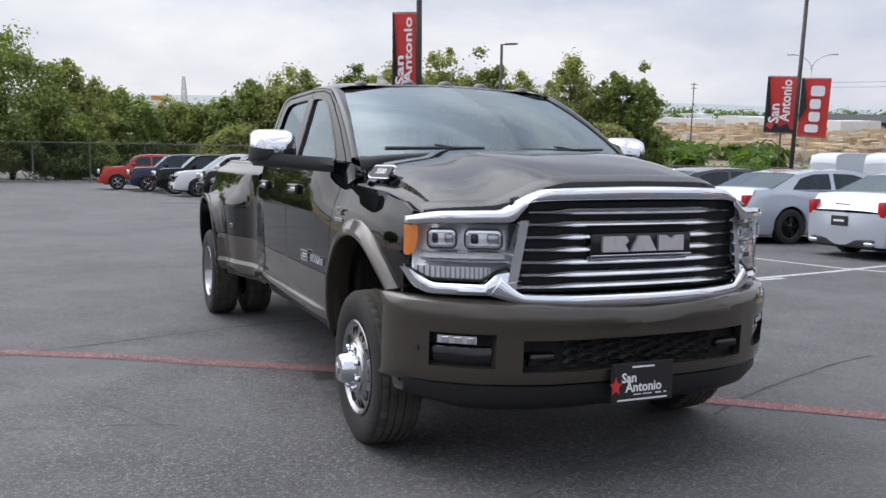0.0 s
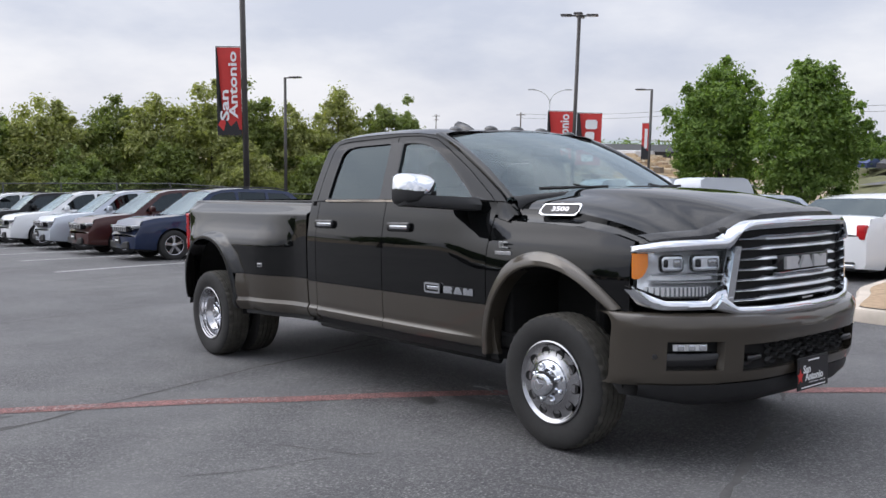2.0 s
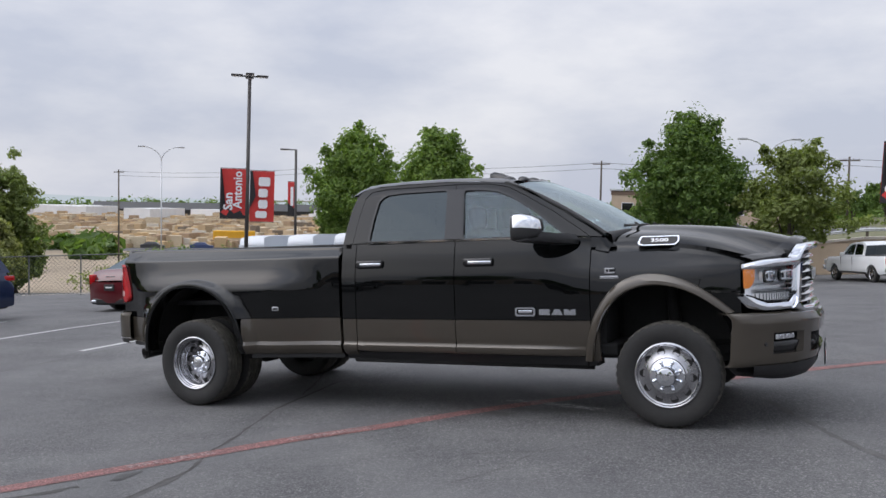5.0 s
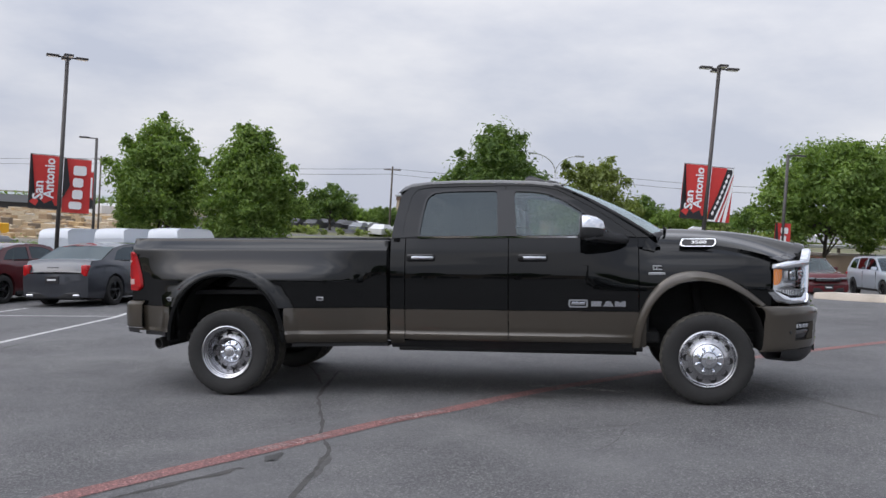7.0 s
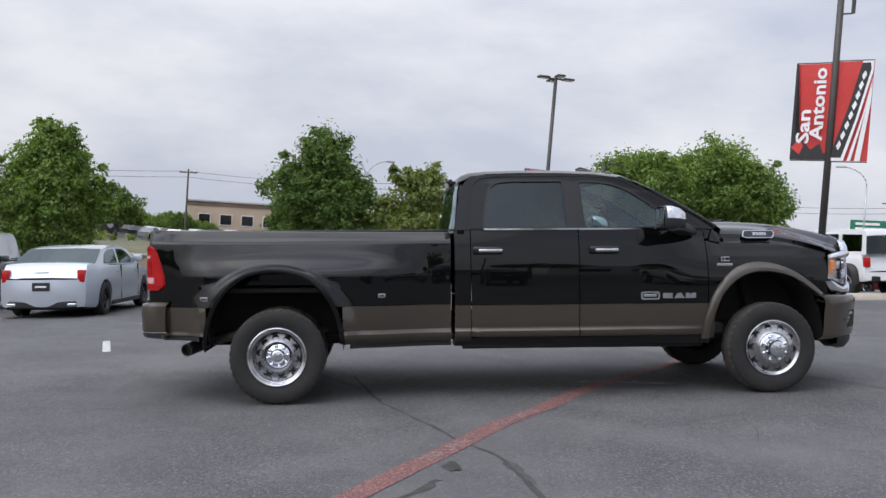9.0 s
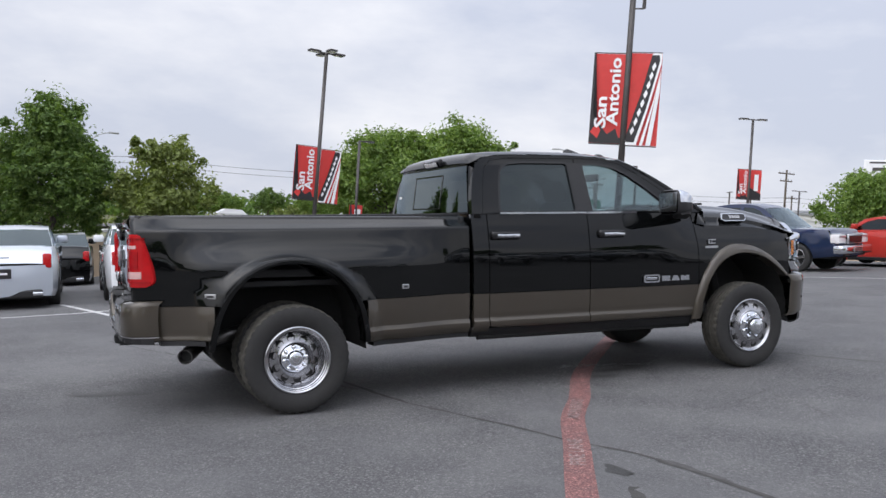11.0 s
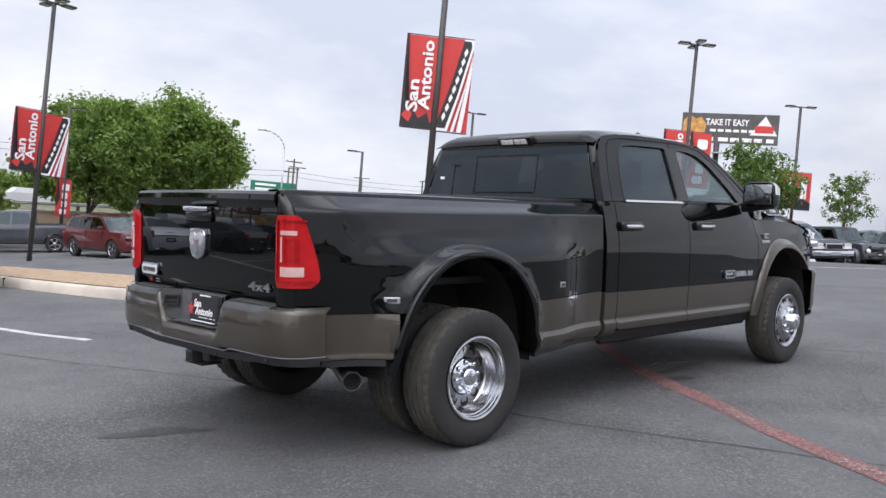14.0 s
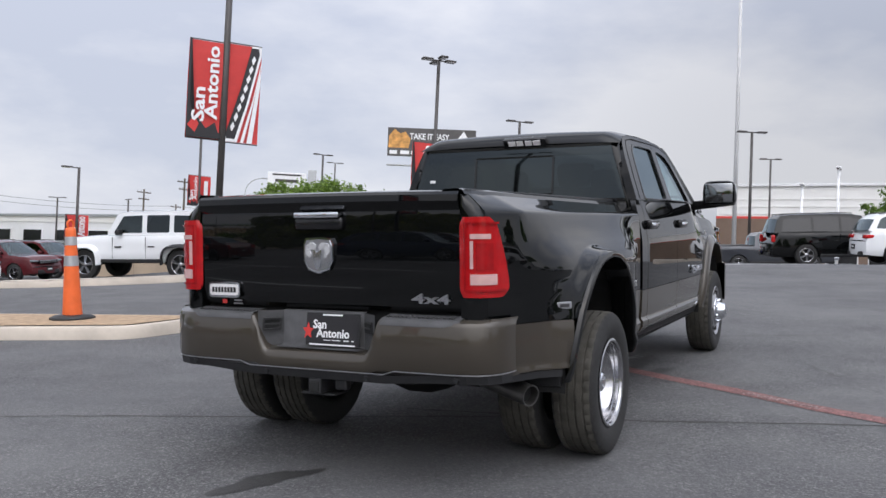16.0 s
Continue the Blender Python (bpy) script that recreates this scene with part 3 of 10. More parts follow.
def gh_y(x, z):
    """The upright side of the cab above the belt."""
    return 0.968 - (z - 1.445) * 0.32 - 0.05 * max(0, x - 0.9) - 0.02 * max(0.0, -0.3 - x)


SPLIT = 0.79    # black above, bronze below
ARCH_F = [(1.575, 0.47), (1.60, 0.62), (1.66, 0.80), (1.74, 0.92), (1.85, 1.01), (1.98, 1.055), (2.12, 1.06), (2.27, 1.03), (2.40, 0.97), (2.52, 0.89), (2.585, 0.845)]
ARCH_F_OUT = [(1.505, 0.47), (1.53, 0.63), (1.585, 0.81), (1.66, 0.945), (1.76, 1.06), (1.88, 1.125), (2.03, 1.15), (2.20, 1.128), (2.36, 1.065), (2.52, 0.96), (2.64, 0.86)]
ARCH_R = [(-2.795, 0.48), (-2.765, 0.65), (-2.70, 0.82), (-2.60, 0.95), (-2.47, 1.045), (-2.32, 1.085), (-2.16, 1.085), (-2.02, 1.05), (-1.90, 0.98), (-1.80, 0.87), (-1.735, 0.74), (-1.70, 0.60), (-1.685, 0.48)]
ARCH_R_OUT = [(-2.885, 0.48), (-2.85, 0.67), (-2.775, 0.86), (-2.655, 1.02), (-2.50, 1.125), (-2.33, 1.17), (-2.15, 1.168), (-1.98, 1.125), (-1.83, 1.035), (-1.715, 0.91), (-1.645, 0.77), (-1.605, 0.62), (-1.59, 0.48)]


def finer(pts, n=3):
    """More points along a smooth line through pts."""
    out = []
    for i in range(len(pts) - 1):
        p0, p1, p2, p3 = [Vector(pts[max(0, min(len(pts) - 1, k))]) for k in (i - 1, i, i + 1, i + 2)]
        for j in range(n):
            t = j / n
            v = 0.5 * (2 * p1 + (p2 - p0) * t + (2 * p0 - 5 * p1 + 4 * p2 - p3) * t * t + (3 * p1 - p0 - 3 * p2 + p3) * t ** 3)
            out.append((v.x, v.y))
    return out + [tuple(pts[-1])]


ARCH_F, ARCH_F_OUT = finer(ARCH_F), finer(ARCH_F_OUT)
ARCH_R, ARCH_R_OUT = finer(ARCH_R), finer([(b[0] + (a[0] - b[0]) * 0.5, b[1] + (a[1] - b[1]) * 0.5) for a, b in zip(ARCH_R_OUT, ARCH_R)])


def cowl_z(x):
    return interp([(1.4, 1.36), (1.7, 1.325), (2.27, 1.30), (2.55, 1.262), (2.72, 1.215), (2.8, 1.2)], x)


def truck_side(s):
    # doors
    doors = []
    for nm, x0, x1 in (("rear_door", -0.545, 0.405), ("front_door", 0.413, 1.562)):
        xs = spread(x0, x1, 14)
        top = lambda x: 1.442
        cols = [(x, SPLIT, x, top(x)) for x in xs]
        d = part(nm, sheet(cols, side_y, s, nrow=14), M["black_paint"], truck, smooth=25)
        def low(x, x0=x0, x1=x1):
            a = 0.505 if nm == "front_door" else 0.505
            if nm == "rear_door":
                k = max(0.0, min(1.0, (x0 + 0.16 - x) / 0.16))
                a += 0.012 * k ** 3
            return a
        cols = [(x, low(x), x, SPLIT - 0.004) for x in xs]
        part("lower_panel", sheet(cols, side_y, s, nrow=30), M["bronze_paint"], d, "bronze lower door panel", smooth=18)
        doors.append(d)
    # cab corner behind the rear door, and the sill under the doors
    cols = [(x, SPLIT, x, 1.442) for x in spread(-0.69, -0.553, 4)]
    part("cab_corner", sheet(cols, side_y, s, nrow=14), M["black_paint"], truck, smooth=25)
    cols = [(x, 0.47, x, SPLIT - 0.004) for x in spread(-0.69, -0.553, 4)]
    part("cab_corner", sheet(cols, side_y, s, nrow=24), M["bronze_paint"], truck, smooth=18)
    cols = [(x, 0.425, x, 0.498) for x in spread(-0.69, 1.60, 12)]
    part("sill", sheet(cols, lambda x, z: side_y(x, z) - 0.012, s, flange=0.2, nrow=3), M["black_plastic"], truck, smooth=25)
    bm = bmesh.new()
    tube(bm, (-0.62, s * 0.90, 0.425), (1.55, s * 0.90, 0.415), 0.028, n=10)
    part("side_step", bm, M["under"], truck, smooth=40)
    # front fender
    mid = [((a[0] + 2 * b[0]) / 3, (a[1] + 2 * b[1]) / 3) for a, b in zip(ARCH_F_OUT, ARCH_F)]
    lows = [(1.570, SPLIT), (1.625, SPLIT)] + [p for p in mid if p[1] > SPLIT + 0.02] + [(2.625, 0.855), (2.66, 0.85), (2.685, 0.85)]
    dense = []
    for p, q in zip(lows, lows[1:]):
        dense += [(p[0] + (q[0] - p[0]) * u, p[1] + (q[1] - p[1]) * u) for u in (0, 0.5)]
    dense.append(lows[-1])
    cols = [(x, z, x, cowl_z(x)) for x, z in dense]
    part("front_fender", sheet(cols, side_y, s, nrow=14), M["black_paint"], truck, smooth=25)
    cols = [(x, 0.47, x, SPLIT - 0.004) for x in spread(1.570, 1.63, 3)]
    part("fender_foot", sheet(cols, side_y, s, nrow=8), M["bronze_paint"], truck, smooth=18)
    # wheel arch flare, bronze
    bm = bmesh.new()
    rows = []
    for (xo, zo), (xi, zi) in zip(ARCH_F_OUT, ARCH_F):
        y = side_y(xi, max(zi, 0.5))
        yo = side_y(xo, max(zo, 0.5))
        L = lambda u: (xo + (xi - xo) * u, zo + (zi - zo) * u)
        prof = [(L(0.0), yo + 0.001), (L(0.06), yo + 0.016), (L(0.25), yo + 0.030), (L(0.6), y + 0.040), (L(0.9), y + 0.042), (L(1.0), y + 0.034), (L(1.03), y + 0.0), (L(1.0), y - 0.09)]
        rows.append([(p[0], s * yy, p[1]) for p, yy in prof])
    grid_surface(bm, rows)
    bmesh.ops.recalc_face_normals(bm, faces=bm.faces)
    part("wheel_arch_flare", bm, M["bronze_paint"], truck, "bronze wheel arch flare", smooth=30)
    # bed side
    n_f = [p for p in ARCH_R]
    lows = [(-3.30, SPLIT + 0.01), (-3.2, SPLIT + 0.01), (-3.1, SPLIT + 0.01), (-3.0, SPLIT + 0.01), (-2.9, SPLIT + 0.01), (-2.73, SPLIT + 0.01)] + [p for p in ARCH_R if p[1] > SPLIT + 0.02] + [(-1.755, SPLIT + 0.01)] + [(x, SPLIT + 0.01) for x in spread(-1.68, -0.725, 24)]
    dense = []
    for p, q in zip(lows, lows[1:]):
        dense += [(p[0] + (q[0] - p[0]) * u, p[1] + (q[1] - p[1]) * u) for u in (0, 0.5)]
    dense.append(lows[-1])
    bt = lambda x: 1.402 + 0.026 * max(0.0, min(1.0, (-0.72 - x) / 2.6))
    cols = [(x, z, x, bt(x)) for x, z in dense]
    side = part("bed_side", sheet(cols, bed_y, s, nrow=64), M["black_paint"], truck, smooth=55)
    cols = [(x, 0.475, x, SPLIT + 0.006) for x in spread(-1.66, -0.725, 30)]
    part("lower_panel", sheet(cols, bed_y, s, nrow=20), M["bronze_paint"], side, "bronze lower bed panel", smooth=18)
    cols = [(x, 0.555, x, SPLIT + 0.006) for x in spread(-3.17, -2.80, 9)]
    part("lower_panel", sheet(cols, bed_y, s, nrow=20), M["bronze_paint"], side, "bronze lower bed panel", smooth=18)
    cols = [(x, 0.435, x, 0.47) for x in spread(-1.60, -0.72, 8)]
    part("sill", sheet(cols, lambda x, z: bed_y(x, 0.46) - 0.01, s, flange=0.15, nrow=1), M["black_plastic"], side, smooth=25)
    cols = [(x, 0.515, x, 0.55) for x in spread(-3.15, -2.86, 4)]
    part("sill", sheet(cols, lambda x, z: bed_y(x, 0.56) - 0.012, s, flange=0.15, nrow=1), M["black_plastic"], side, smooth=25)
    # bed rail cap
    bm = bmesh.new()
    rows = []
    for x in spread(-3.33, -0.725, 24):
        z, y = bt(x), bed_y(x, bt(x))
        rows.append([(x, s * (y + 0.002), z - 0.002), (x, s * (y - 0.012), z + 0.018), (x, s * (y - 0.03), z + 0.026), (x, s * (y - 0.11), z + 0.024), (x, s * (y - 0.12), z + 0.01), (x, s * (y - 0.12), z - 0.45)])
    grid_surface(bm, rows)
    bmesh.ops.recalc_face_normals(bm, faces=bm.faces)
    part("bed_rail", bm, M["black_paint"], side, smooth=30)
    bm = bmesh.new()
    box(bm, -3.30, -0.74, s * 0.80, s * 0.755, 1.415, 1.452, 0.008)
    part("rail_cap", bm, M["black_plastic"], side, "textured black bed rail cap", smooth=40)
    # rear wheel lip
    bm = bmesh.new()
    rows = []
    for (xo, zo), (xi, zi) in zip(ARCH_R_OUT, ARCH_R):
        y = yo = max(bed_y(xi, min(zi, 1.03)), bed_y(xo, zo) - 0.01) - 0.008
        L = lambda u: (xo + (xi - xo) * u, zo + (zi - zo) * u)
        prof = [(L(0.0), yo + 0.001), (L(0.07), yo + 0.014), (L(0.16), yo + 0.022), (L(0.5), (y + yo) / 2 + 0.026), (L(0.93), y + 0.024), (L(1.0), y + 0.012), (L(1.03), y - 0.02), (L(1.01), y - 0.12)]
        rows.append([(p[0], s * yy, p[1]) for p, yy in prof])
    grid_surface(bm, rows)
    bmesh.ops.recalc_face_normals(bm, faces=bm.faces)
    part("wheel_arch_lip", bm, M["black_paint"], side, smooth=30)
    # greenhouse side with two window openings
    outer = [(-0.685, 1.445), (-0.665, 1.60), (-0.635, 1.75), (-0.595, 1.86), (-0.54, 1.915), (-0.42, 1.942), (-0.1, 1.953), (0.3, 1.952), (0.62, 1.938), (0.80, 1.915), (0.93, 1.872), (1.12, 1.778), (1.36, 1.638), (1.58, 1.50), (1.655, 1.445)]
    rw = rounded([(-0.425, 1.462), (-0.40, 1.66), (-0.365, 1.82), (-0.30, 1.868), (-0.16, 1.882), (0.295, 1.884), (0.312, 1.462)], 0.03, 3)
    fw = rounded([(0.475, 1.462), (0.447, 1.878), (0.62, 1.872), (0.76, 1.85), (0.90, 1.79), (1.08, 1.675), (1.23, 1.565), (1.345, 1.47), (1.33, 1.462)], 0.03, 3)
    part("cab_frame", plate_yz(outer, s, gh_y, (rw, fw), 0.06), M["black_paint"], truck, smooth=35)
    for d, w, g in ((doors[0], rw, "dark_glass"), (doors[1], fw, "clear_glass")):
        gl = part("window_glass", pane(w, s, lambda x, z: gh_y(x, z) - 0.014), M[g], d)
        part("window_seal", plate_yz(ring(w, 0.016), s, lambda x, z: gh_y(x, z) + 0.003, (ring(w, -0.004),), 0.02), M["gloss_black"], d, "black rubber window seal")
    part("belt_trim", sheet([(x, 1.443, x, 1.458) for x in spread(-0.43, 0.404, 4)], lambda x, z: gh_y(x, 1.445) + 0.012, s, 0.015, 1), M["chrome"], doors[0], "thin chrome belt strip")
    part("belt_trim", sheet([(x, 1.443, x, 1.458) for x in spread(0.412, 1.20, 4)], lambda x, z: gh_y(x, 1.445) + 0.012, s, 0.015, 1), M["chrome"], doors[1], "thin chrome belt strip")
    # upper door cuts
    for pts in ([(-0.585, 1.45), (-0.555, 1.66), (-0.51, 1.84), (-0.45, 1.902), (-0.3, 1.922), (0.405, 1.928)], [(0.413, 1.928), (0.66, 1.918), (0.84, 1.885), (1.0, 1.805), (1.25, 1.66), (1.5, 1.49), (1.56, 1.442)], [(0.409, 1.445), (0.385, 1.70), (0.37, 1.928)]):
        bm = bmesh.new()
        rows = [[(x, s * (gh_y(x, z) + 0.0015), z - 0.004), (x, s * (gh_y(x, z) + 0.0015), z + 0.004)] if abs(pts[0][0] - pts[-1][0]) > 0.1 else [(x - 0.004, s * (gh_y(x, z) + 0.0015), z), (x + 0.004, s * (gh_y(x, z) + 0.0015), z)] for x, z in pts]
        grid_surface(bm, rows)
        part("door_gap", bm, M["under"], truck)
    # black pillar cover between the side windows
    part("pillar_cover", plate_yz([(0.318, 1.462), (0.303, 1.888), (0.440, 1.884), (0.468, 1.462)], s, lambda x, z: gh_y(x, z) + 0.004, (), 0.004), M["gloss_black"], truck, "gloss black pillar cover")
    # door handles
    for d, x in ((doors[0], -0.40), (doors[1], 0.63)):
        y = side_y(x, 1.265)
        bm = new_box(-0.132, 0.132, -0.022, 0.022, -0.034, 0.034, 0.018, 3)
        h = part("handle", bm, M["gloss_black"], d, m=pose(x, s * (y + 0.012), 1.265), smooth=40)
        bm = new_box(-0.085, 0.125, -0.008, 0.008, -0.014, 0.014, 0.007, 2)
        part("insert", bm, M["chrome"], h, "chrome handle insert", m=pose(0, s * 0.02, -0.002), smooth=40)
    # fender badge with numbers, engine badge, door lettering, marker lamps
    b = part("hood_badge", plate_yz(rounded([(-0.125, -0.022), (-0.105, 0.038), (0.125, 0.038), (0.125, -0.008), (0.105, -0.038), (-0.10, -0.038)], 0.01, 2), 1, lambda x, z: 0.0, (), 0.012), M["chrome"], truck, "chrome badge with raised numbers", m=pose(2.08, s * 0.890, 1.392, 0, 0, 0) @ pose(0, 0, 0, -30 if s < 0 else 30, 0, -3 * s) @ Matrix.Diagonal((1.26, 1.0, 1.06, 1)))
    part("badge_field", plate_yz(rounded([(-0.113, -0.017), (-0.098, 0.030), (0.117, 0.030), (0.117, -0.007), (0.100, -0.030), (-0.094, -0.030)], 0.008, 2), 1, lambda x, z: 0.0, (), 0.006), M["banner_black"], b, "black badge field", m=pose(0, s * 0.010 + (0.0 if s < 0 else -0.004), 0))
    lettering("numbers", "3500", 0.040, M["badge_silver"], b, pose(0.008, s * 0.014, 0, 90, 0, 0 if s < 0 else 180), 0.003, 1.35, 1.0, bold=0.001)
    y = side_y(1.72, 1.14)
    bm = new_box(-0.072, 0.072, -0.004, 0.004, -0.011, 0.011, 0.003)
    box(bm, -0.03, 0.045, -0.004, 0.004, 0.03, 0.04, 0.002)
    box(bm, -0.03, 0.045, -0.004, 0.004, 0.062, 0.072, 0.002)
    box(bm, -0.036, -0.022, -0.004, 0.004, 0.03, 0.072, 0.002)
    box(bm, -0.005, 0.004, -0.004, 0.004, 0.042, 0.06, 0.001)
    part("engine_badge", bm, M["satin_metal"], truck, "small silver engine badge", m=pose(1.72, s * (y + 0.006), 1.125))
    y = side_y(1.3, 0.855)
    bm = plate_yz(rounded([(-0.085, -0.036), (-0.085, 0.036), (0.085, 0.036), (0.085, -0.036)], 0.02, 3), 1, lambda x, z: 0.0, (rounded([(-0.07, -0.022), (-0.07, 0.022), (0.07, 0.022), (0.07, -0.022)], 0.012, 3),), 0.01)
    box(bm, -0.06, 0.06, -0.006, 0.0, -0.012, 0.012, 0.003)
    part("trim_badge", bm, M["chrome"], doors[1], "chrome bar badge on the door", m=pose(1.035, s * (y + 0.008), 0.858))
    block_letters("maker_badge", 0.30, 0.046, M["chrome"], doors[1], pose(1.30, s * (side_y(1.3, 0.85) + 0.001), 0.856, 90, 0, 0 if s < 0 else 180), 0.008, "chrome block badge on the door")
    for x, z, w in ((-1.33, 0.885, 0.032), (-2.82, 0.868, 0.045)):
        bm = new_box(-w, w, -0.012, 0.006, -0.018, 0.018, 0.004) if s > 0 else new_box(-w, w, -0.006, 0.012, -0.018, 0.018, 0.004)
        mk = part("marker_lamp", bm, M["satin_metal"], side, "small rectangular side marker lamp", m=pose(x, s * (bed_y(x, z) + 0.001), z, 0, 0, math.degrees(math.atan((bed_y(x + 0.04, z) - bed_y(x - 0.04, z)) / 0.08)) * s))
        bm = new_box(-w * 0.62, w * 0.62, -0.004, 0.004, -0.009, 0.009, 0.002)
        part("lens", bm, M["grey_plastic"], mk, m=pose(0, s * 0.005, 0))
    # wheel house liners
    for xc, zt, hw, y0, y1 in ((2.08, 1.07, 0.56, 0.45, 1.0), (-2.24, 1.10, 0.58, 0.52, 1.12)):
        bm = bmesh.new()
        rows = []
        for i in range(17):
            a = math.pi * i / 16
            x, z = xc + hw * math.cos(a), 0.42 + (zt - 0.42) * math.sin(a) ** 0.75
            rows.append([(x, s * y0, z), (x, s * y1, z)])
        grid_surface(bm, rows)
        vs = [bm.verts.new((xc + hw * math.cos(math.pi * i / 16), s * y0, 0.42 + (zt - 0.42) * math.sin(math.pi * i / 16) ** 0.75)) for i in range(17)]
        bm.faces.new(vs)
        part("wheel_house", bm, M["under"], truck)
    return doors


for _s in (-1, 1):
    truck_side(_s)


# hood, cowl, roof, windscreen, rear wall
def front_x(y):
    y = abs(y)
    return smooth_interp([(0, 3.15), (0.3, 3.135), (0.56, 3.07), (0.75, 2.99), (0.9, 2.88), (0.98, 2.765), (1.01, 2.70)], y)


HOOD_R = [(0, 1.530), (0.35, 1.526), (0.46, 1.516), (0.56, 1.488), (0.7, 1.468), (0.80, 1.448), (0.86, 1.415), (0.92, 1.36), (0.955, 1.332), (0.972, 1.32)]
HOOD_F = [(0, 1.372), (0.35, 1.366), (0.46, 1.345), (0.56, 1.29), (0.66, 1.258), (0.8, 1.248), (0.9, 1.238), (0.955, 1.222), (0.972, 1.21)]
hood_ys = [0, 0.12, 0.24, 0.35, 0.42, 0.47, 0.52, 0.56, 0.61, 0.68, 0.75, 0.80, 0.84, 0.88, 0.92, 0.95, 0.972]
rows = []
for i in range(29):
    u = i / 28
    row = []
    for sy in [-v for v in hood_ys[::-1]] + hood_ys[1:]:
        y = abs(sy)
        xf = smooth_interp([(0, 3.10), (0.35, 3.085), (0.46, 3.06), (0.56, 2.99), (0.66, 2.935), (0.8, 2.86), (0.9, 2.79), (0.972, 2.70)], y)
        xr = 1.80 - 0.10 * (y / 0.95) ** 2
        x = xr + (xf - xr) * u
        z = smooth_interp(HOOD_R, y) + (smooth_interp(HOOD_F, y) - smooth_interp(HOOD_R, y)) * u ** 2.4
        yy = sy * (1.0 + 0.0 * u) * min(1.0, (smooth_interp(SIDE_W, x) - 0.097) / 0.972) if y > 0.9 else sy
        row.append((x, yy, z))
    rows.append(row)
bm = bmesh.new()
grid_surface(bm, rows)
be = [e for e in bm.edges if len(e.link_faces) == 1]
r = bmesh.ops.extrude_edge_only(bm, edges=be)
for v in r["geom"]:
    if isinstance(v, bmesh.types.BMVert):
        v.co.z -= 0.05
        v.co.x -= 0.02 if v.co.x > 2.5 else 0
bmesh.ops.recalc_face_normals(bm, faces=bm.faces)
hood = part("hood", bm, M["black_paint"], truck, smooth=35)
# dark bug deflector along the hood's front edge
bm = bmesh.new()
rows = []
for sy in spread(-0.93, 0.93, 41):
    y = abs(sy)
    xf = smooth_interp([(0, 3.10), (0.35, 3.085), (0.46, 3.06), (0.56, 2.99), (0.66, 2.935), (0.8, 2.86), (0.9, 2.79), (0.972, 2.70)], y)
    z = smooth_interp(HOOD_F, y)
    rows.append([(xf - 0.075, sy, z + 0.030), (xf - 0.03, sy, z + 0.022), (xf + 0.012, sy, z + 0.002), (xf + 0.018, sy, z - 0.03), (xf - 0.01, sy, z - 0.045)])
grid_surface(bm, rows)
bmesh.ops.recalc_face_normals(bm, faces=bm.faces)
part("hood_lip", bm, M["gloss_black"], hood, "gloss black hood lip", smooth=40)

ws_rows = []
for i in range(13):
    u = i / 12
    row = []
    for j in range(17):
        v = -1 + 2 * j / 16
        top = Vector((0.905 - 0.055 * v * v, 0.745 * v, 1.966 - 0.046 * v * v))
        bot = Vector((1.865 - 0.17 * v * v, 0.905 * v, 1.505 - 0.04 * v * v))
        p = top.lerp(bot, u)
        p += Vector((0.44, 0, 0.9)) * 0.028 * math.sin(math.pi * u)
        row.append(p)
    ws_rows.append(row)
bm = bmesh.new()
grid_surface(bm, ws_rows)
bmesh.ops.recalc_face_normals(bm, faces=bm.faces)
part("windscreen", bm, M["screen_glass"], truck, "slightly green windscreen glass reflecting the cloudy sky", smooth=60)
bm = bmesh.new()
for j0, j1, i0, i1 in ((0, 16, 0, 1),):
    grid_surface(bm, [[p + Vector((0.004, 0, 0.008)) * 0.5 for p in ws_rows[0]], [a.lerp(b, 0.28) + Vector((0.004, 0, 0.008)) * 0.5 for a, b in zip(ws_rows[0], ws_rows[1])]])
part("screen_band", bm, M["gloss_black"], truck)
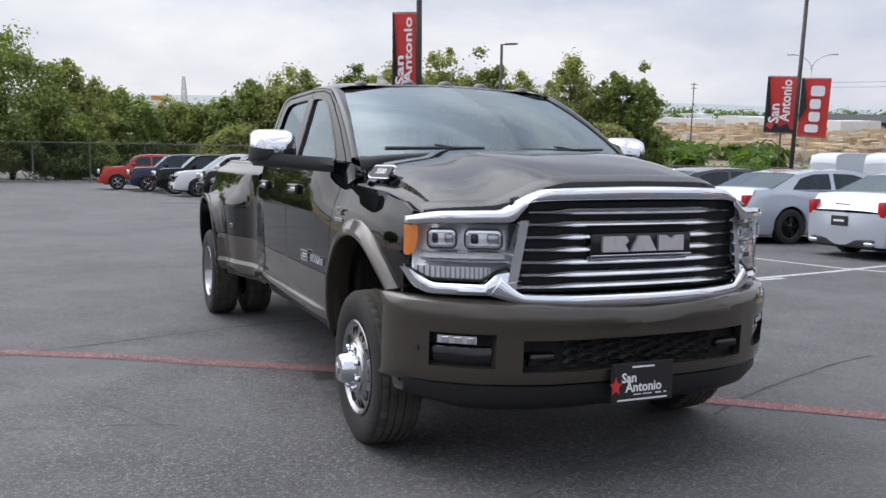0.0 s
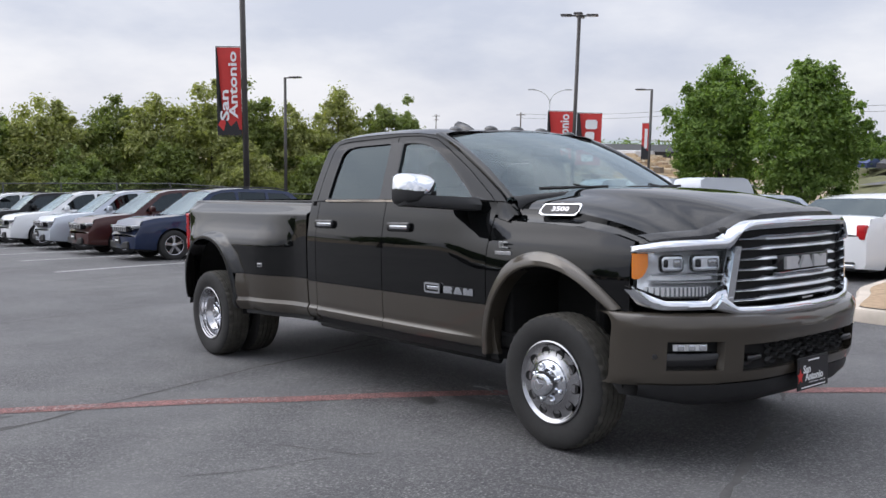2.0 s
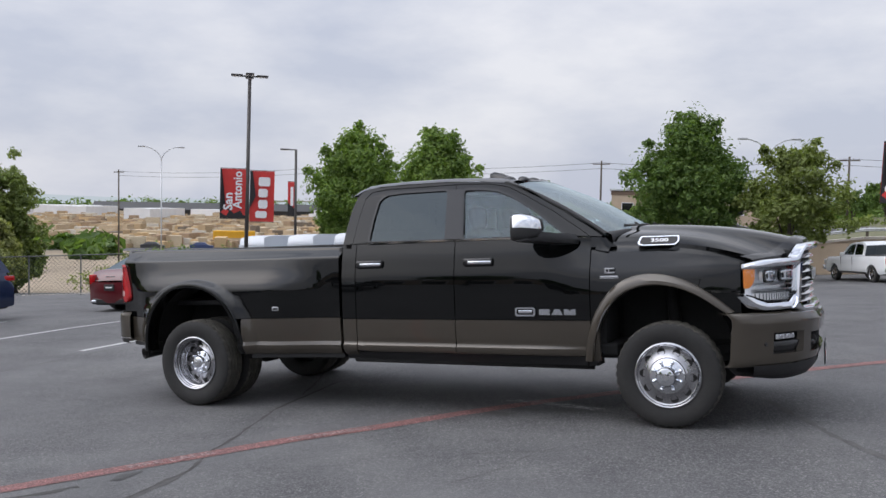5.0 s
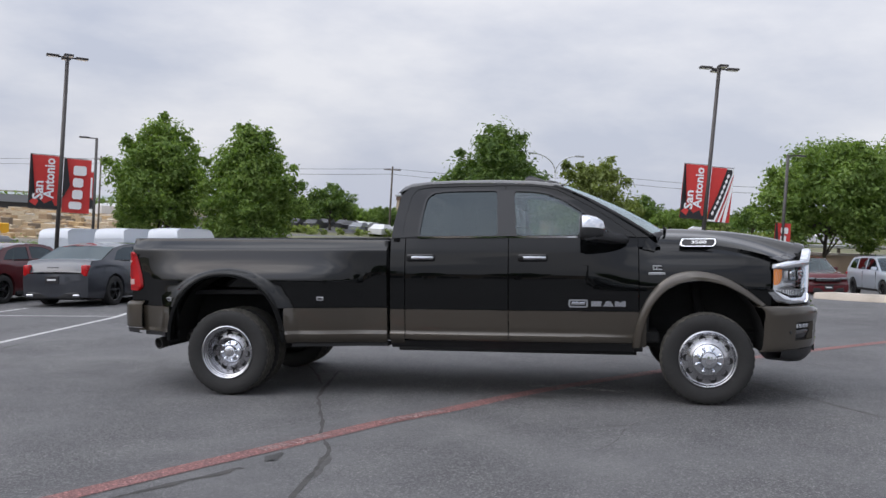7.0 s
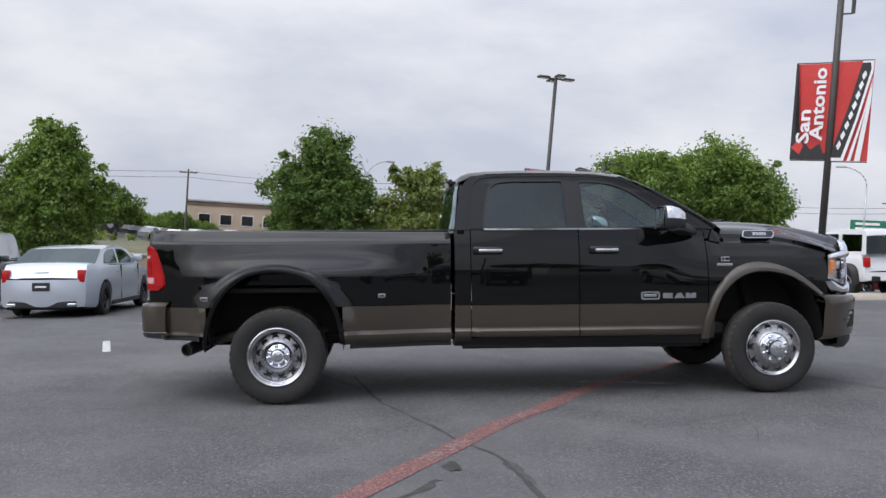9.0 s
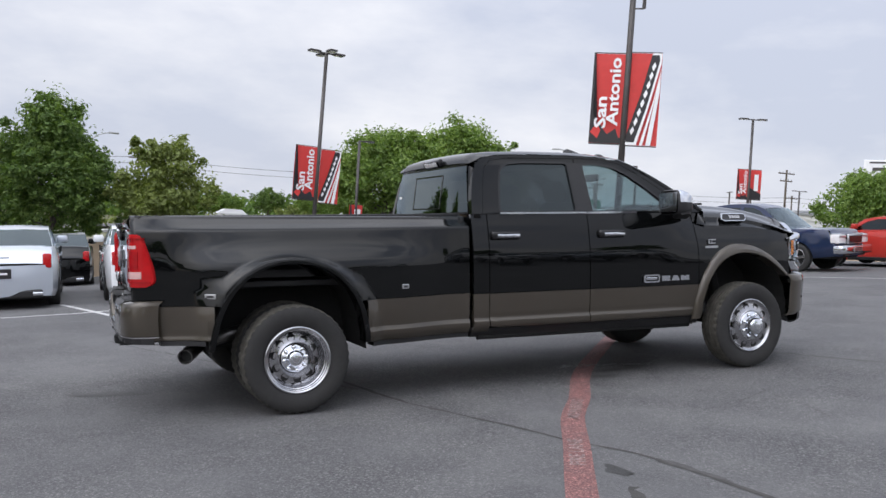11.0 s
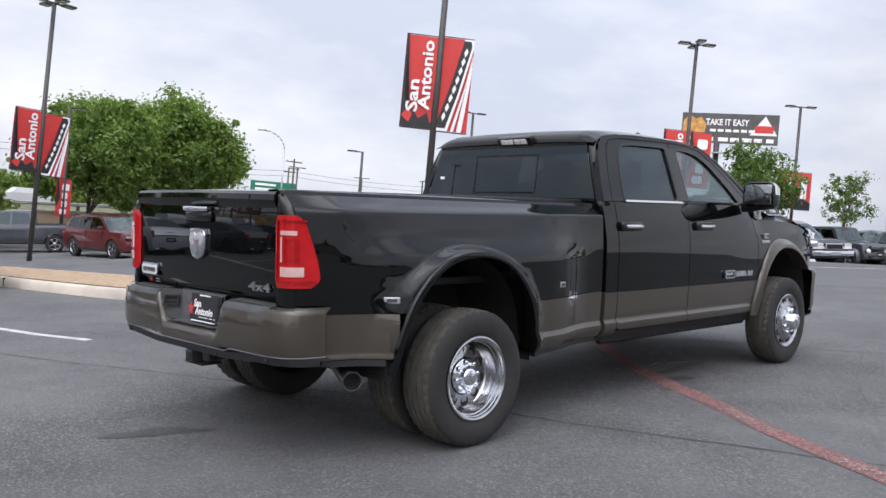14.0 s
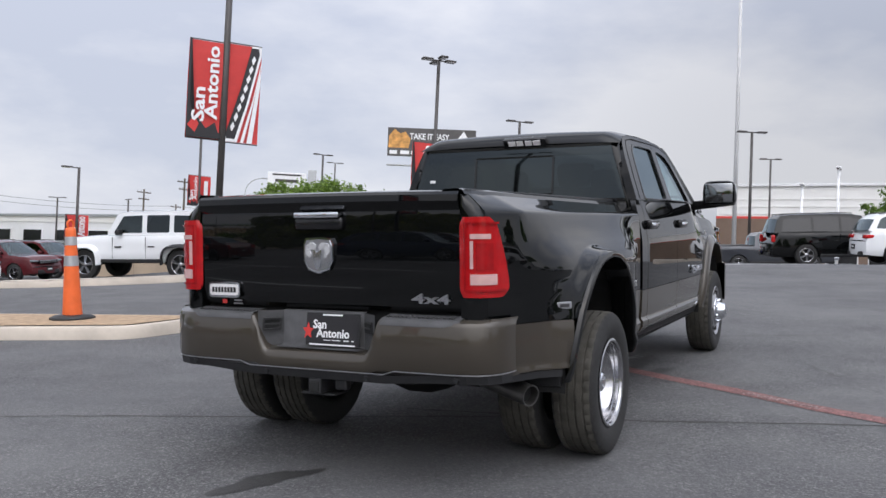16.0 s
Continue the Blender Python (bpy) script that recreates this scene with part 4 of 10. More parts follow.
for s in (-1, 1):
    edge = [r[0] if s < 0 else r[-1] for r in ws_rows]
    side = [(0.80, 1.915), (0.93, 1.872), (1.12, 1.778), (1.36, 1.638), (1.58, 1.50), (1.655, 1.445)]
    rows = []
    for i, p in enumerate(edge):
        u = i / 12
        k = u * 5
        a, b = side[min(4, int(k))], side[min(4, int(k)) + 1]
        f = k - min(4, int(k))
        x, z = a[0] + (b[0] - a[0]) * f, a[1] + (b[1] - a[1]) * f
        q = Vector((x, s * gh_y(x, z), z))
        mid = (p + q) / 2 + Vector((0.012, s * 0.02, 0.016))
        rows.append([p + Vector((0, 0, -0.02)), p + Vector((0.004, 0, 0.006)), p.lerp(mid, 0.5) + Vector((0.003, s * 0.006, 0.006)), mid, mid.lerp(q, 0.55) + Vector((0.003, s * 0.006, 0.006)), q])
    bm = bmesh.new()
    grid_surface(bm, rows)
    bmesh.ops.recalc_face_normals(bm, faces=bm.faces)
    part("windscreen_pillar", bm, M["black_paint"], truck, smooth=50)
    # cowl corner from the pillar's foot to the hood
    bm = bmesh.new()
    grid_surface(bm, [[(x, s * y, z) for x, y, z in row] for row in (
        ((1.66, 0.86, 1.474), (1.655, 0.90, 1.460), (1.64, 0.932, 1.440), (1.625, 0.946, 1.41), (1.61, 0.956, 1.375), (1.60, 0.962, 1.340)),
        ((1.70, 0.84, 1.462), (1.692, 0.885, 1.440), (1.68, 0.92, 1.414), (1.67, 0.941, 1.386), (1.66, 0.955, 1.358), (1.65, 0.965, 1.333)),
        ((1.74, 0.82, 1.441), (1.73, 0.865, 1.413), (1.72, 0.90, 1.379), (1.715, 0.93, 1.352), (1.71, 0.954, 1.334), (1.705, 0.97, 1.322)))])
    bmesh.ops.recalc_face_normals(bm, faces=bm.faces)
    part("cowl_corner", bm, M["black_paint"], truck, smooth=60)
    # fill between the door top and the fender in front of the mirror
    part("cowl_side", sheet([(x, 1.36, x, z) for x, z in ((1.565, 1.446), (1.62, 1.446), (1.665, 1.435), (1.72, 1.39), (1.76, 1.36))], lambda x, z: gh_y(1.5, 1.42) - 0.012 - (x - 1.56) * 0.12 + (1.41 - z) * 0.25, s, 0.03, 4), M["black_paint"], truck, smooth=40)

# plastic cowl under the windscreen
bm = bmesh.new()
rows = []
for j in range(17):
    v = -1 + 2 * j / 16
    b = ws_rows[-1][j]
    rows.append([b + Vector((-0.02, 0, 0.012)), b + Vector((0.03, 0, -0.012)), (1.83 - 0.10 * v * v, 0.90 * v, 1.46 - 0.06 * v * v)])
grid_surface(bm, rows)
part("cowl_panel", bm, M["black_plastic"], truck, smooth=40)

# roof
bm = bmesh.new()
rows = []
rail = [(-0.650, 1.872), (-0.642, 1.902), (-0.605, 1.938), (-0.53, 1.960), (-0.38, 1.974), (-0.1, 1.983), (0.3, 1.982), (0.6, 1.97), (0.8, 1.95), (0.87, 1.935)]
for k, (x, z) in enumerate(rail):
    row = []
    for j in range(25):
        v = -1 + 2 * j / 24
        a = abs(v)
        side_z = interp([(-0.66, 1.862), (-0.60, 1.885), (-0.54, 1.917), (-0.42, 1.944), (-0.1, 1.955), (0.3, 1.954), (0.62, 1.94), (0.80, 1.917), (0.87, 1.905)], x)
        y = v * 0.828
        zz = z + 0.022 * (1 - a ** 2.5) * (1 if x > -0.6 else 0.6)
        blend = max(0.0, (a - 0.80) / 0.20) ** 2.2
        xx = x + (0.04 * (1 - v * v) if k == len(rail) - 1 else 0.0)
        row.append((xx, v * (0.828 if a < 0.9 else gh_y(x, side_z) + 0.001), zz * (1 - blend) + (side_z + 0.003) * blend))
    rows.append(row)
grid_surface(bm, rows)
bmesh.ops.recalc_face_normals(bm, faces=bm.faces)
part("roof", bm, M["black_paint"], truck, smooth=50)

# rear wall of the cab with its window opening
def back_x(y, z):
    return -0.70 + 0.03 * (abs(y) / 0.9) ** 4 + max(0, z - 1.45) * 0.14 + 0.25 * max(0, z - 1.80) ** 1.3


def half_w(z):
    return gh_y(-0.6, z) - 0.012 if z > 1.445 else 0.955


zs = [0.95, 1.2, 1.40, 1.455, 1.60, 1.75, 1.862, 1.90]
vs_ = [-1, -0.975, -0.92, -0.62, -0.3, 0, 0.3, 0.62, 0.92, 0.975, 1]
bm = bmesh.new()
grid = [[bm.verts.new((back_x(v * half_w(z), z) + (0.035 if abs(v) == 1 else 0), v * half_w(z), z)) for v in vs_] for z in zs]
for i in range(len(zs) - 1):
    for j in range(len(vs_) - 1):
        if 3 <= i <= 5 and 2 <= j <= 7:
            continue
        bm.faces.new((grid[i][j], grid[i + 1][j], grid[i + 1][j + 1], grid[i][j + 1]))
part("cab_back", bm, M["black_paint"], truck, smooth=40)
for s in (-1, 1):
    bm = bmesh.new()
    P = [(x, s * (gh_y(x, z) - 0.05), z) for x, z in ((-0.632, 1.40), (-0.622, 1.55), (-0.60, 1.70), (-0.575, 1.80), (-0.535, 1.875), (-0.47, 1.905))]
    for a, b in zip(P, P[1:]):
        tube(bm, a, b, 0.046, n=14)
    part("corner_pillar", bm, M["black_paint"], truck, smooth=60)
bm = bmesh.new()
rows = [[(back_x(v * half_w(z), z) - 0.010, v * half_w(z), z) for v in spread(-0.925, 0.925, 13)] for z in spread(1.452, 1.864, 7)]
grid_surface(bm, rows)
rwin = part("rear_window", bm, M["dark_glass"], truck, "dark tinted rear window with sliding centre pane", smooth=60)
fr = []
for (y0, z0), (y1, z1) in (((-0.32, 1.50), (-0.32, 1.79)), ((0.32, 1.50), (0.32, 1.79)), ((-0.32, 1.79), (0.32, 1.79)), ((-0.32, 1.50), (0.32, 1.50))):
    bm = bmesh.new()
    rows = []
    for u in spread(0, 1, 5):
        y, z = y0 + (y1 - y0) * u, z0 + (z1 - z0) * u
        dy, dz = (0.008, 0) if y0 == y1 else (0, 0.006)
        rows.append([(back_x(y, z) - 0.014, y - dy, z - dz), (back_x(y, z) - 0.014, y + dy, z + dz)])
    grid_surface(bm, rows)
    part("slider_frame", bm, M["gloss_black"], rwin)
bm = bmesh.new()
for (y0, z0), (y1, z1) in (((-0.9, 1.864), (0.9, 1.864)), ((-0.9, 1.452), (0.9, 1.452))):
    rows = [[(back_x(y, z0) - 0.016, y, z0 - 0.010), (back_x(y, z0) - 0.016, y, z0 + 0.010)] for y in spread(-0.93 * half_w(z0), 0.93 * half_w(z0), 9)]
    grid_surface(bm, rows)
part("window_seal", bm, M["gloss_black"], rwin)
bm = new_box(-0.006, 0.006, -0.022, 0.022, -0.012, 0.012, 0.002)
part("window_sticker", bm, M["banner_white"], rwin, "small white sticker", m=pose(back_x(0.74, 1.6) - 0.014, 0.70, 1.62))
# third brake lamp on the roof's rear edge
bm = new_box(-0.02, 0.035, -0.175, 0.175, -0.038, 0.032, 0.012)
third = part("brake_lamp", bm, M["gloss_black"], truck, "high brake and cargo lamp in a black housing", m=pose(-0.665, -0.09, 1.905, 0, -30, 0), smooth=40)
for k, (y, w) in enumerate(((-0.10, 0.03), (-0.035, 0.028), (0.035, 0.028), (0.10, 0.03))):
    bm = new_box(-0.006, 0.006, -w, w, -0.02, 0.02, 0.003)
    part("lens", bm, M["white_lens"] if k in (0, 1, 2, 3) else M["red_lens"], third, m=pose(-0.02, y, 0))

# cab marker lamps and the aerial
for y in (-0.60, -0.27, 0.0, 0.27, 0.60):
    bm = bmesh.new()
    bmesh.ops.create_uvsphere(bm, u_segments=12, v_segments=8, radius=1, matrix=Matrix.Diagonal((0.062, 0.052, 0.034, 1)))
    bmesh.ops.delete(bm, geom=[v for v in bm.verts if v.co.z < -0.012], context="VERTS")
    part("roof_marker_lamp", bm, M["gloss_black"], truck, "small smoked roof marker lamp", m=pose(0.80 - 0.05 * y * y, y, 1.972 - 0.055 * y * y, 0, 14, 0), smooth=60)
bm = bmesh.new()
rows = []
for u, (w, h) in zip(spread(0, 1, 7), ((0.004, 0.002), (0.03, 0.025), (0.042, 0.045), (0.044, 0.06), (0.036, 0.072), (0.02, 0.08), (0.006, 0.06))):
    x = 0.70 - 0.24 * u
    rows.append([(x, -w, 0), (x, -w * 0.6, h * 0.6), (x, 0, h), (x, w * 0.6, h * 0.6), (x, w, 0)])
grid_surface(bm, rows)
part("roof_aerial", bm, M["gloss_black"], truck, "shark fin aerial", m=pose(0.06, -0.40, 1.968), smooth=60)

# wipers
for y0, y1 in ((-0.78, -0.20), (-0.02, 0.60)):
    bm = bmesh.new()
    tube(bm, (1.80, y0, 1.525), (1.865, y1, 1.535), 0.012, 0.008, 6)
    tube(bm, (1.85, y1 + 0.02, 1.50), (1.82, (y0 + y1) / 2, 1.55), 0.010, 0.007, 6)
    part("wiper", bm, M["black_plastic"], truck)


# ---- truck front ----
def strip(upper, lower, off, depth, material_, parent, name="trim", label="", n_in=1, mirror=True, surf=front_x):
    """A solid band on the curved nose between two outlines of (y, z), for y from the outside to the middle."""
    up = upper + [(-y, z) for y, z in upper[::-1] if y != 0] if mirror else upper
    lo = lower + [(-y, z) for y, z in lower[::-1] if y != 0] if mirror else lower
    bm = bmesh.new()
    rows = []
    N = 110 if mirror else 30
    def walkpts(pts, N):
        L = [0]
        for a, b in zip(pts, pts[1:]):
            L.append(L[-1] + math.hypot(b[0] - a[0], b[1] - a[1]))
        return [(interp(list(zip(L, [p[0] for p in pts])), L[-1] * k / N), interp(list(zip(L, [p[1] for p in pts])), L[-1] * k / N)) for k in range(N + 1)]
    U, D = walkpts(finer(up, 6), N), walkpts(finer(lo, 6), N)
    for (yu, zu), (yd, zd) in zip(U, D):
        ym, zm = (yu + yd) / 2, (zu + zd) / 2
        xu, xd, xm = surf(yu), surf(yd), surf(ym)
        rows.append([(xu + off - depth, yu, zu), (xu + off - 0.012, yu, zu), (xu * 0.75 + xm * 0.25 + off, yu * 0.8 + ym * 0.2, zu * 0.8 + zm * 0.2), (xm + off + 0.008, ym, zm), (xd * 0.75 + xm * 0.25 + off, yd * 0.8 + ym * 0.2, zd * 0.8 + zm * 0.2), (xd + off - 0.012, yd, zd), (xd + off - depth, yd, zd)])
    vs = grid_surface(bm, rows, True)
    bm.faces.new(vs[0])
    bm.faces.new(vs[-1][::-1])
    bmesh.ops.recalc_face_normals(bm, faces=bm.faces)
    return part(name, bm, material_, parent, label, smooth=55)


grille = part("grille", new_box(2.88, 3.02, -0.60, 0.60, 0.86, 1.30, 0.03), M["under"], truck, "chrome horizontal bar grille over black")
strip([(-0.996, 1.203), (-0.90, 1.232), (-0.74, 1.240), (-0.655, 1.246), (-0.58, 1.29), (-0.51, 1.325), (-0.43, 1.34), (0, 1.35)],
      [(-0.996, 1.172), (-0.90, 1.178), (-0.74, 1.185), (-0.655, 1.186), (-0.62, 1.195), (-0.575, 1.25), (-0.50, 1.283), (0, 1.292)], 0.03, 0.07, M["chrome"], grille, "surround", "broad chrome upper surround")
strip([(-0.67, 0.945), (-0.605, 0.89), (-0.52, 0.872), (0, 0.868)], [(-0.72, 0.865), (-0.62, 0.835), (-0.50, 0.818), (0, 0.808)], 0.035, 0.07, M["chrome"], grille, "surround", "chrome lower lip")
for s in (-1, 1):
    up = [(s * 0.605, 1.19), (s * 0.635, 1.19)]
    bm = bmesh.new()
    rows = []
    for u in spread(0, 1, 8):
        z = 1.20 - 0.31 * u
        yi, yo = 0.560 + 0.050 * u, 0.598 + 0.052 * u
        rows.append([(front_x(yi) - 0.03, s * yi, z), (front_x(yi) + 0.024, s * yi, z), (front_x(yo) + 0.024, s * yo, z), (front_x(yo) - 0.03, s * yo, z)])
    grid_surface(bm, rows)
    bmesh.ops.recalc_face_normals(bm, faces=bm.faces)
    part("surround", bm, M["chrome"], grille, "chrome grille side", smooth=40)
for k, z in enumerate((1.238, 1.182, 1.126, 1.070, 1.014, 0.958, 0.905)):
    hw = 0.552 + (1.24 - z) * 0.14
    for a, b in (((-hw, hw),) if k not in (2, 3) else ((-hw, -0.275), (0.275, hw))):
        ys = [v for v in spread(a, b, 33 if k not in (2, 3) else 13)]
        bm = bmesh.new()
        rows = []
        for y in ys:
            w = 0.011 + 0.006 * (1 - max(0.0, min(1.0, (abs(y) - 0.36) / 0.08)))
            zc = z + 0.006 * (1 - max(0.0, min(1.0, (abs(y) - 0.36) / 0.08)))
            x = front_x(y) - 0.008
            rows.append([(x - 0.05, y, zc - w * 0.8), (x + 0.004, y, zc - w), (x + 0.012, y, zc - w * 0.6), (x + 0.006, y, zc - w * 0.1), (x - 0.008, y, zc + w * 0.6), (x - 0.03, y, zc + w * 1.1), (x - 0.06, y, zc + w * 1.15)])
        grid_surface(bm, rows, True)
        bmesh.ops.recalc_face_normals(bm, faces=bm.faces)
        part("grille_bar", bm, M["bar_chrome"], grille, smooth=40)
bm = bmesh.new()
rows = [[(front_x(y) - 0.03, y, z0) for z0 in (0.88, 1.28)] for y in spread(-0.62, 0.62, 15)]
grid_surface(bm, rows)
part("grille_back", bm, M["under"], grille)
for z0, z1 in ((1.033, 1.145),):
    bm = new_box(3.09, 3.146, -0.275, 0.275, 1.045, 1.140, 0.012)
    nb = part("name_plate", bm, M["gloss_black"], grille, "black plate behind the grille badge", smooth=40)
    bm = new_box(3.11, 3.150, -0.275, 0.275, 1.035, 1.043, 0.003)
    part("plate_edge", bm, M["chrome"], nb)
block_letters("maker_badge", 0.44, 0.070, M["badge_silver"], grille, pose(3.146, 0.0, 1.091, 90, 0, 90), 0.016, "satin silver block badge on the grille")

# headlamps
for s in (-1, 1):
    lamp = part("headlamp", bmesh.new(), None, truck, "clear headlamp with chrome reflectors and amber outer corner")
    bm = bmesh.new()
    rows = []
    for y in spread(0.572, 1.006, 17):
        ztop, zbot = interp([(0.6, 1.182), (0.9, 1.176), (1.003, 1.16)], y), interp([(0.57, 0.99), (0.6, 0.985), (0.66, 0.975), (0.74, 0.925), (0.93, 0.925), (1.003, 0.975)], y)
        x = front_x(y) + 0.006
        rows.append([(x, s * y, ztop + (zbot - ztop) * k / 5) for k in range(6)])
    grid_surface(bm, rows)
    bmesh.ops.recalc_face_normals(bm, faces=bm.faces)
    part("lens", bm, M["lens"], lamp, smooth=60)
    bm = bmesh.new()
    rows = []
    for y in spread(0.572, 0.962, 12):
        x = front_x(y) - 0.085
        rows.append([(x + 0.07, s * y, 1.18), (x, s * y, 1.172), (x, s * y, 0.94), (x + 0.07, s * y, 0.925)])
    grid_surface(bm, rows)
    part("reflector", bm, M["lamp_silver"], lamp, smooth=40)
    for y, w, mt in ((0.872, 0.060, "chrome"), (0.715, 0.078, "chrome")):
        x = front_x(y) - 0.05
        bm = new_box(-0.03, 0.02, -w, w, -0.038, 0.038, 0.015)
        pr = part("projector", bm, M["lamp_silver"], lamp, m=pose(x, s * y, 1.112, 0, 0, -s * -28), smooth=40)
        for k_, (cy, cw) in enumerate(((-0.32, 0.28), (0.34, 0.44))):
            bm = new_box(0.0, 0.03, (cy - cw / 2) * w * 1.6, (cy + cw / 2) * w * 1.6, -0.022, 0.022, 0.009, 3)
            part("bulb_lens", bm, M["alu"] if k_ else M["gloss_black"], pr, smooth=60)
        bm = bmesh.new()
        o_ = rounded([(-w, -0.038), (w, -0.038), (w, 0.038), (-w, 0.038)], 0.022, 5)
        i_ = ring(o_, -0.010)
        grid_surface(bm, [[(0.015, a, b) for a, b in o_], [(0.034, a, b) for a, b in o_], [(0.036, a, b) for a, b in i_], [(0.018, a, b) for a, b in i_]], True)
        bmesh.ops.recalc_face_normals(bm, faces=bm.faces)
        part("bezel", bm, M["chrome"], pr, smooth=40)
        bm = bmesh.new()
        k_ = ring(o_, 0.009)
        grid_surface(bm, [[(0.012, a, b) for a, b in k_], [(0.026, a, b) for a, b in k_], [(0.026, a, b) for a, b in o_]], True)
        bmesh.ops.recalc_face_normals(bm, faces=bm.faces)
        part("pod_frame", bm, M["gloss_black"], pr, "black pod frame", smooth=40)
    for z in (1.048, 1.012):
        bm = bmesh.new()
        rows = [[(front_x(y) - 0.06, s * y, z - 0.006), (front_x(y) - 0.02, s * y, z - 0.004), (front_x(y) - 0.02, s * y, z + 0.004), (front_x(y) - 0.06, s * y, z + 0.008)] for y in spread(0.62, 0.95, 9)]
        grid_surface(bm, rows)
        part("light_bar", bm, M["bar_chrome"], lamp)
    bm = bmesh.new()
    rows = [[(front_x(y) - 0.012, s * y, 1.166 + (zl - 1.166) * k / 4) for k in range(5)] for y, zl in ((0.962, 1.10), (0.968, 1.065), (0.977, 1.04), (0.986, 1.028), (0.995, 1.026), (1.002, 1.032))]
    grid_surface(bm, rows)
    part("indicator", bm, M["amber"], lamp, "amber outer indicator")
    # lower frosted band and black edge
    bm = bmesh.new()
    rows = [[(front_x(y) - 0.02, s * y, z) for z in (0.985, 0.935)] for y in spread(0.70, 0.97, 8)]
    grid_surface(bm, rows)
    band = part("lower_band", bm, M["white_lens"], lamp, "frosted lower light band")
    for y in spread(0.71, 0.96, 15):
        part("rib", new_box(-0.004, 0.006, -0.002, 0.002, -0.024, 0.024), M["bar_chrome"], band, m=pose(front_x(y) - 0.018, s * y, 0.96))
    bm = bmesh.new()
    rows = []
    for y in spread(0.572, 1.003, 27):
        z0 = interp([(0.6, 0.985), (0.66, 0.975), (0.74, 0.925), (0.93, 0.925), (1.003, 0.975)], y)
        rows.append([(front_x(y) - 0.01, s * y, z0 - 0.004), (front_x(y) + 0.009, s * y, z0), (front_x(y) + 0.009, s * y, z0 + 0.009), (front_x(y) - 0.01, s * y, z0 + 0.012)])
    grid_surface(bm, rows)
    bmesh.ops.recalc_face_normals(bm, faces=bm.faces)
    part("lamp_seal", bm, M["gloss_black"], lamp, "black seal under the lens", smooth=40)
    # chrome below the lamp
    bm = bmesh.new()
    rows = []
    for y in spread(0.61, 1.006, 45):
        zt = interp([(0.61, 0.975), (0.69, 0.955), (0.735, 0.912), (0.92, 0.912), (0.965, 0.940), (1.006, 0.990)], y)
        f = 1 - 0.9 * ease(0.95, 1.006, y)
        zb = smooth_interp([(0.61, 0.875), (0.75, 0.865), (0.93, 0.864), (0.97, 0.882), (1.006, 0.968)], y)
        x = front_x(y)
        rows.append([(x - 0.05, s * y, zt), (x + 0.006 * f, s * y, zt), (x + 0.022 * f, s * y, zt * 0.7 + zb * 0.3), (x + 0.026 * f, s * y, zt * 0.35 + zb * 0.65), (x + 0.014 * f, s * y, zb), (x - 0.05, s * y, zb)])
    grid_surface(bm, rows)
    bmesh.ops.recalc_face_normals(bm, faces=bm.faces)
    part("chrome_bezel", bm, M["chrome"], lamp, "chrome lower lamp surround", smooth=40)


# front bumper
def bump_x(y):
    return smooth_interp([(0, 3.205), (0.4, 3.185), (0.7, 3.09), (0.88, 2.965), (0.99, 2.84), (1.05, 2.74), (1.075, 2.655)], abs(y))


BUMP_Z = [(0.455, -0.050), (0.475, -0.012), (0.51, 0.0), (0.60, 0.006), (0.70, 0.012), (0.765, 0.022), (0.80, 0.018), (0.832, -0.005), (0.845, -0.045), (0.848, -0.12)]
yb = [1.075, 1.05, 1.0, 0.95, 0.91, 0.87, 0.83, 0.79, 0.75, 0.71, 0.66, 0.60, 0.58, 0.48, 0.36, 0.24, 0.12, 0]
yb = [-y for y in yb] + yb[:-1][::-1]
zb = [0.455, 0.475, 0.505, 0.53, 0.545, 0.60, 0.655, 0.675, 0.70, 0.735, 0.765, 0.80, 0.832, 0.845, 0.848]
bm = bmesh.new()
def bz(y, z):
    drop = 0.0 if abs(y) < 0.5 else 0.035 * min(1, (abs(y) - 0.5) / 0.2)
    lift = 0.0 if abs(y) > 0.75 else -0.03 * (1 - abs(y) / 0.75)
    return z + (lift if z > 0.75 else 0)
bv = [[bm.verts.new((bump_x(y) + interp(BUMP_Z, z), y, bz(y, z))) for y in yb] for z in zb]
for i in range(len(zb) - 1):
    for j in range(len(yb) - 1):
        yc, zc = (yb[j] + yb[j + 1]) / 2, (zb[i] + zb[i + 1]) / 2
        if abs(yc) < 0.60 and 0.53 < zc < 0.675:
            continue
        if 0.71 < abs(yc) < 0.95 and 0.545 < zc < 0.70:
            continue
        bm.faces.new((bv[i][j], bv[i][j + 1], bv[i + 1][j + 1], bv[i + 1][j]))
be = [e for e in bm.edges if len(e.link_faces) == 1]
r = bmesh.ops.extrude_edge_only(bm, edges=be)
for v in r["geom"]:
    if isinstance(v, bmesh.types.BMVert):
        v.co.x -= 0.05
bmesh.ops.recalc_face_normals(bm, faces=bm.faces)
fb = part("front_bumper", bm, M["bronze_paint"], truck, "bronze painted front bumper with black lower dam", smooth=30)
bm = bmesh.new()
rows = [[(bump_x(y) - 0.06, y, z) for z in (0.48, 0.71)] for y in spread(-1.0, 1.0, 25)]
grid_surface(bm, rows)
part("opening_back", bm, M["under"], fb)
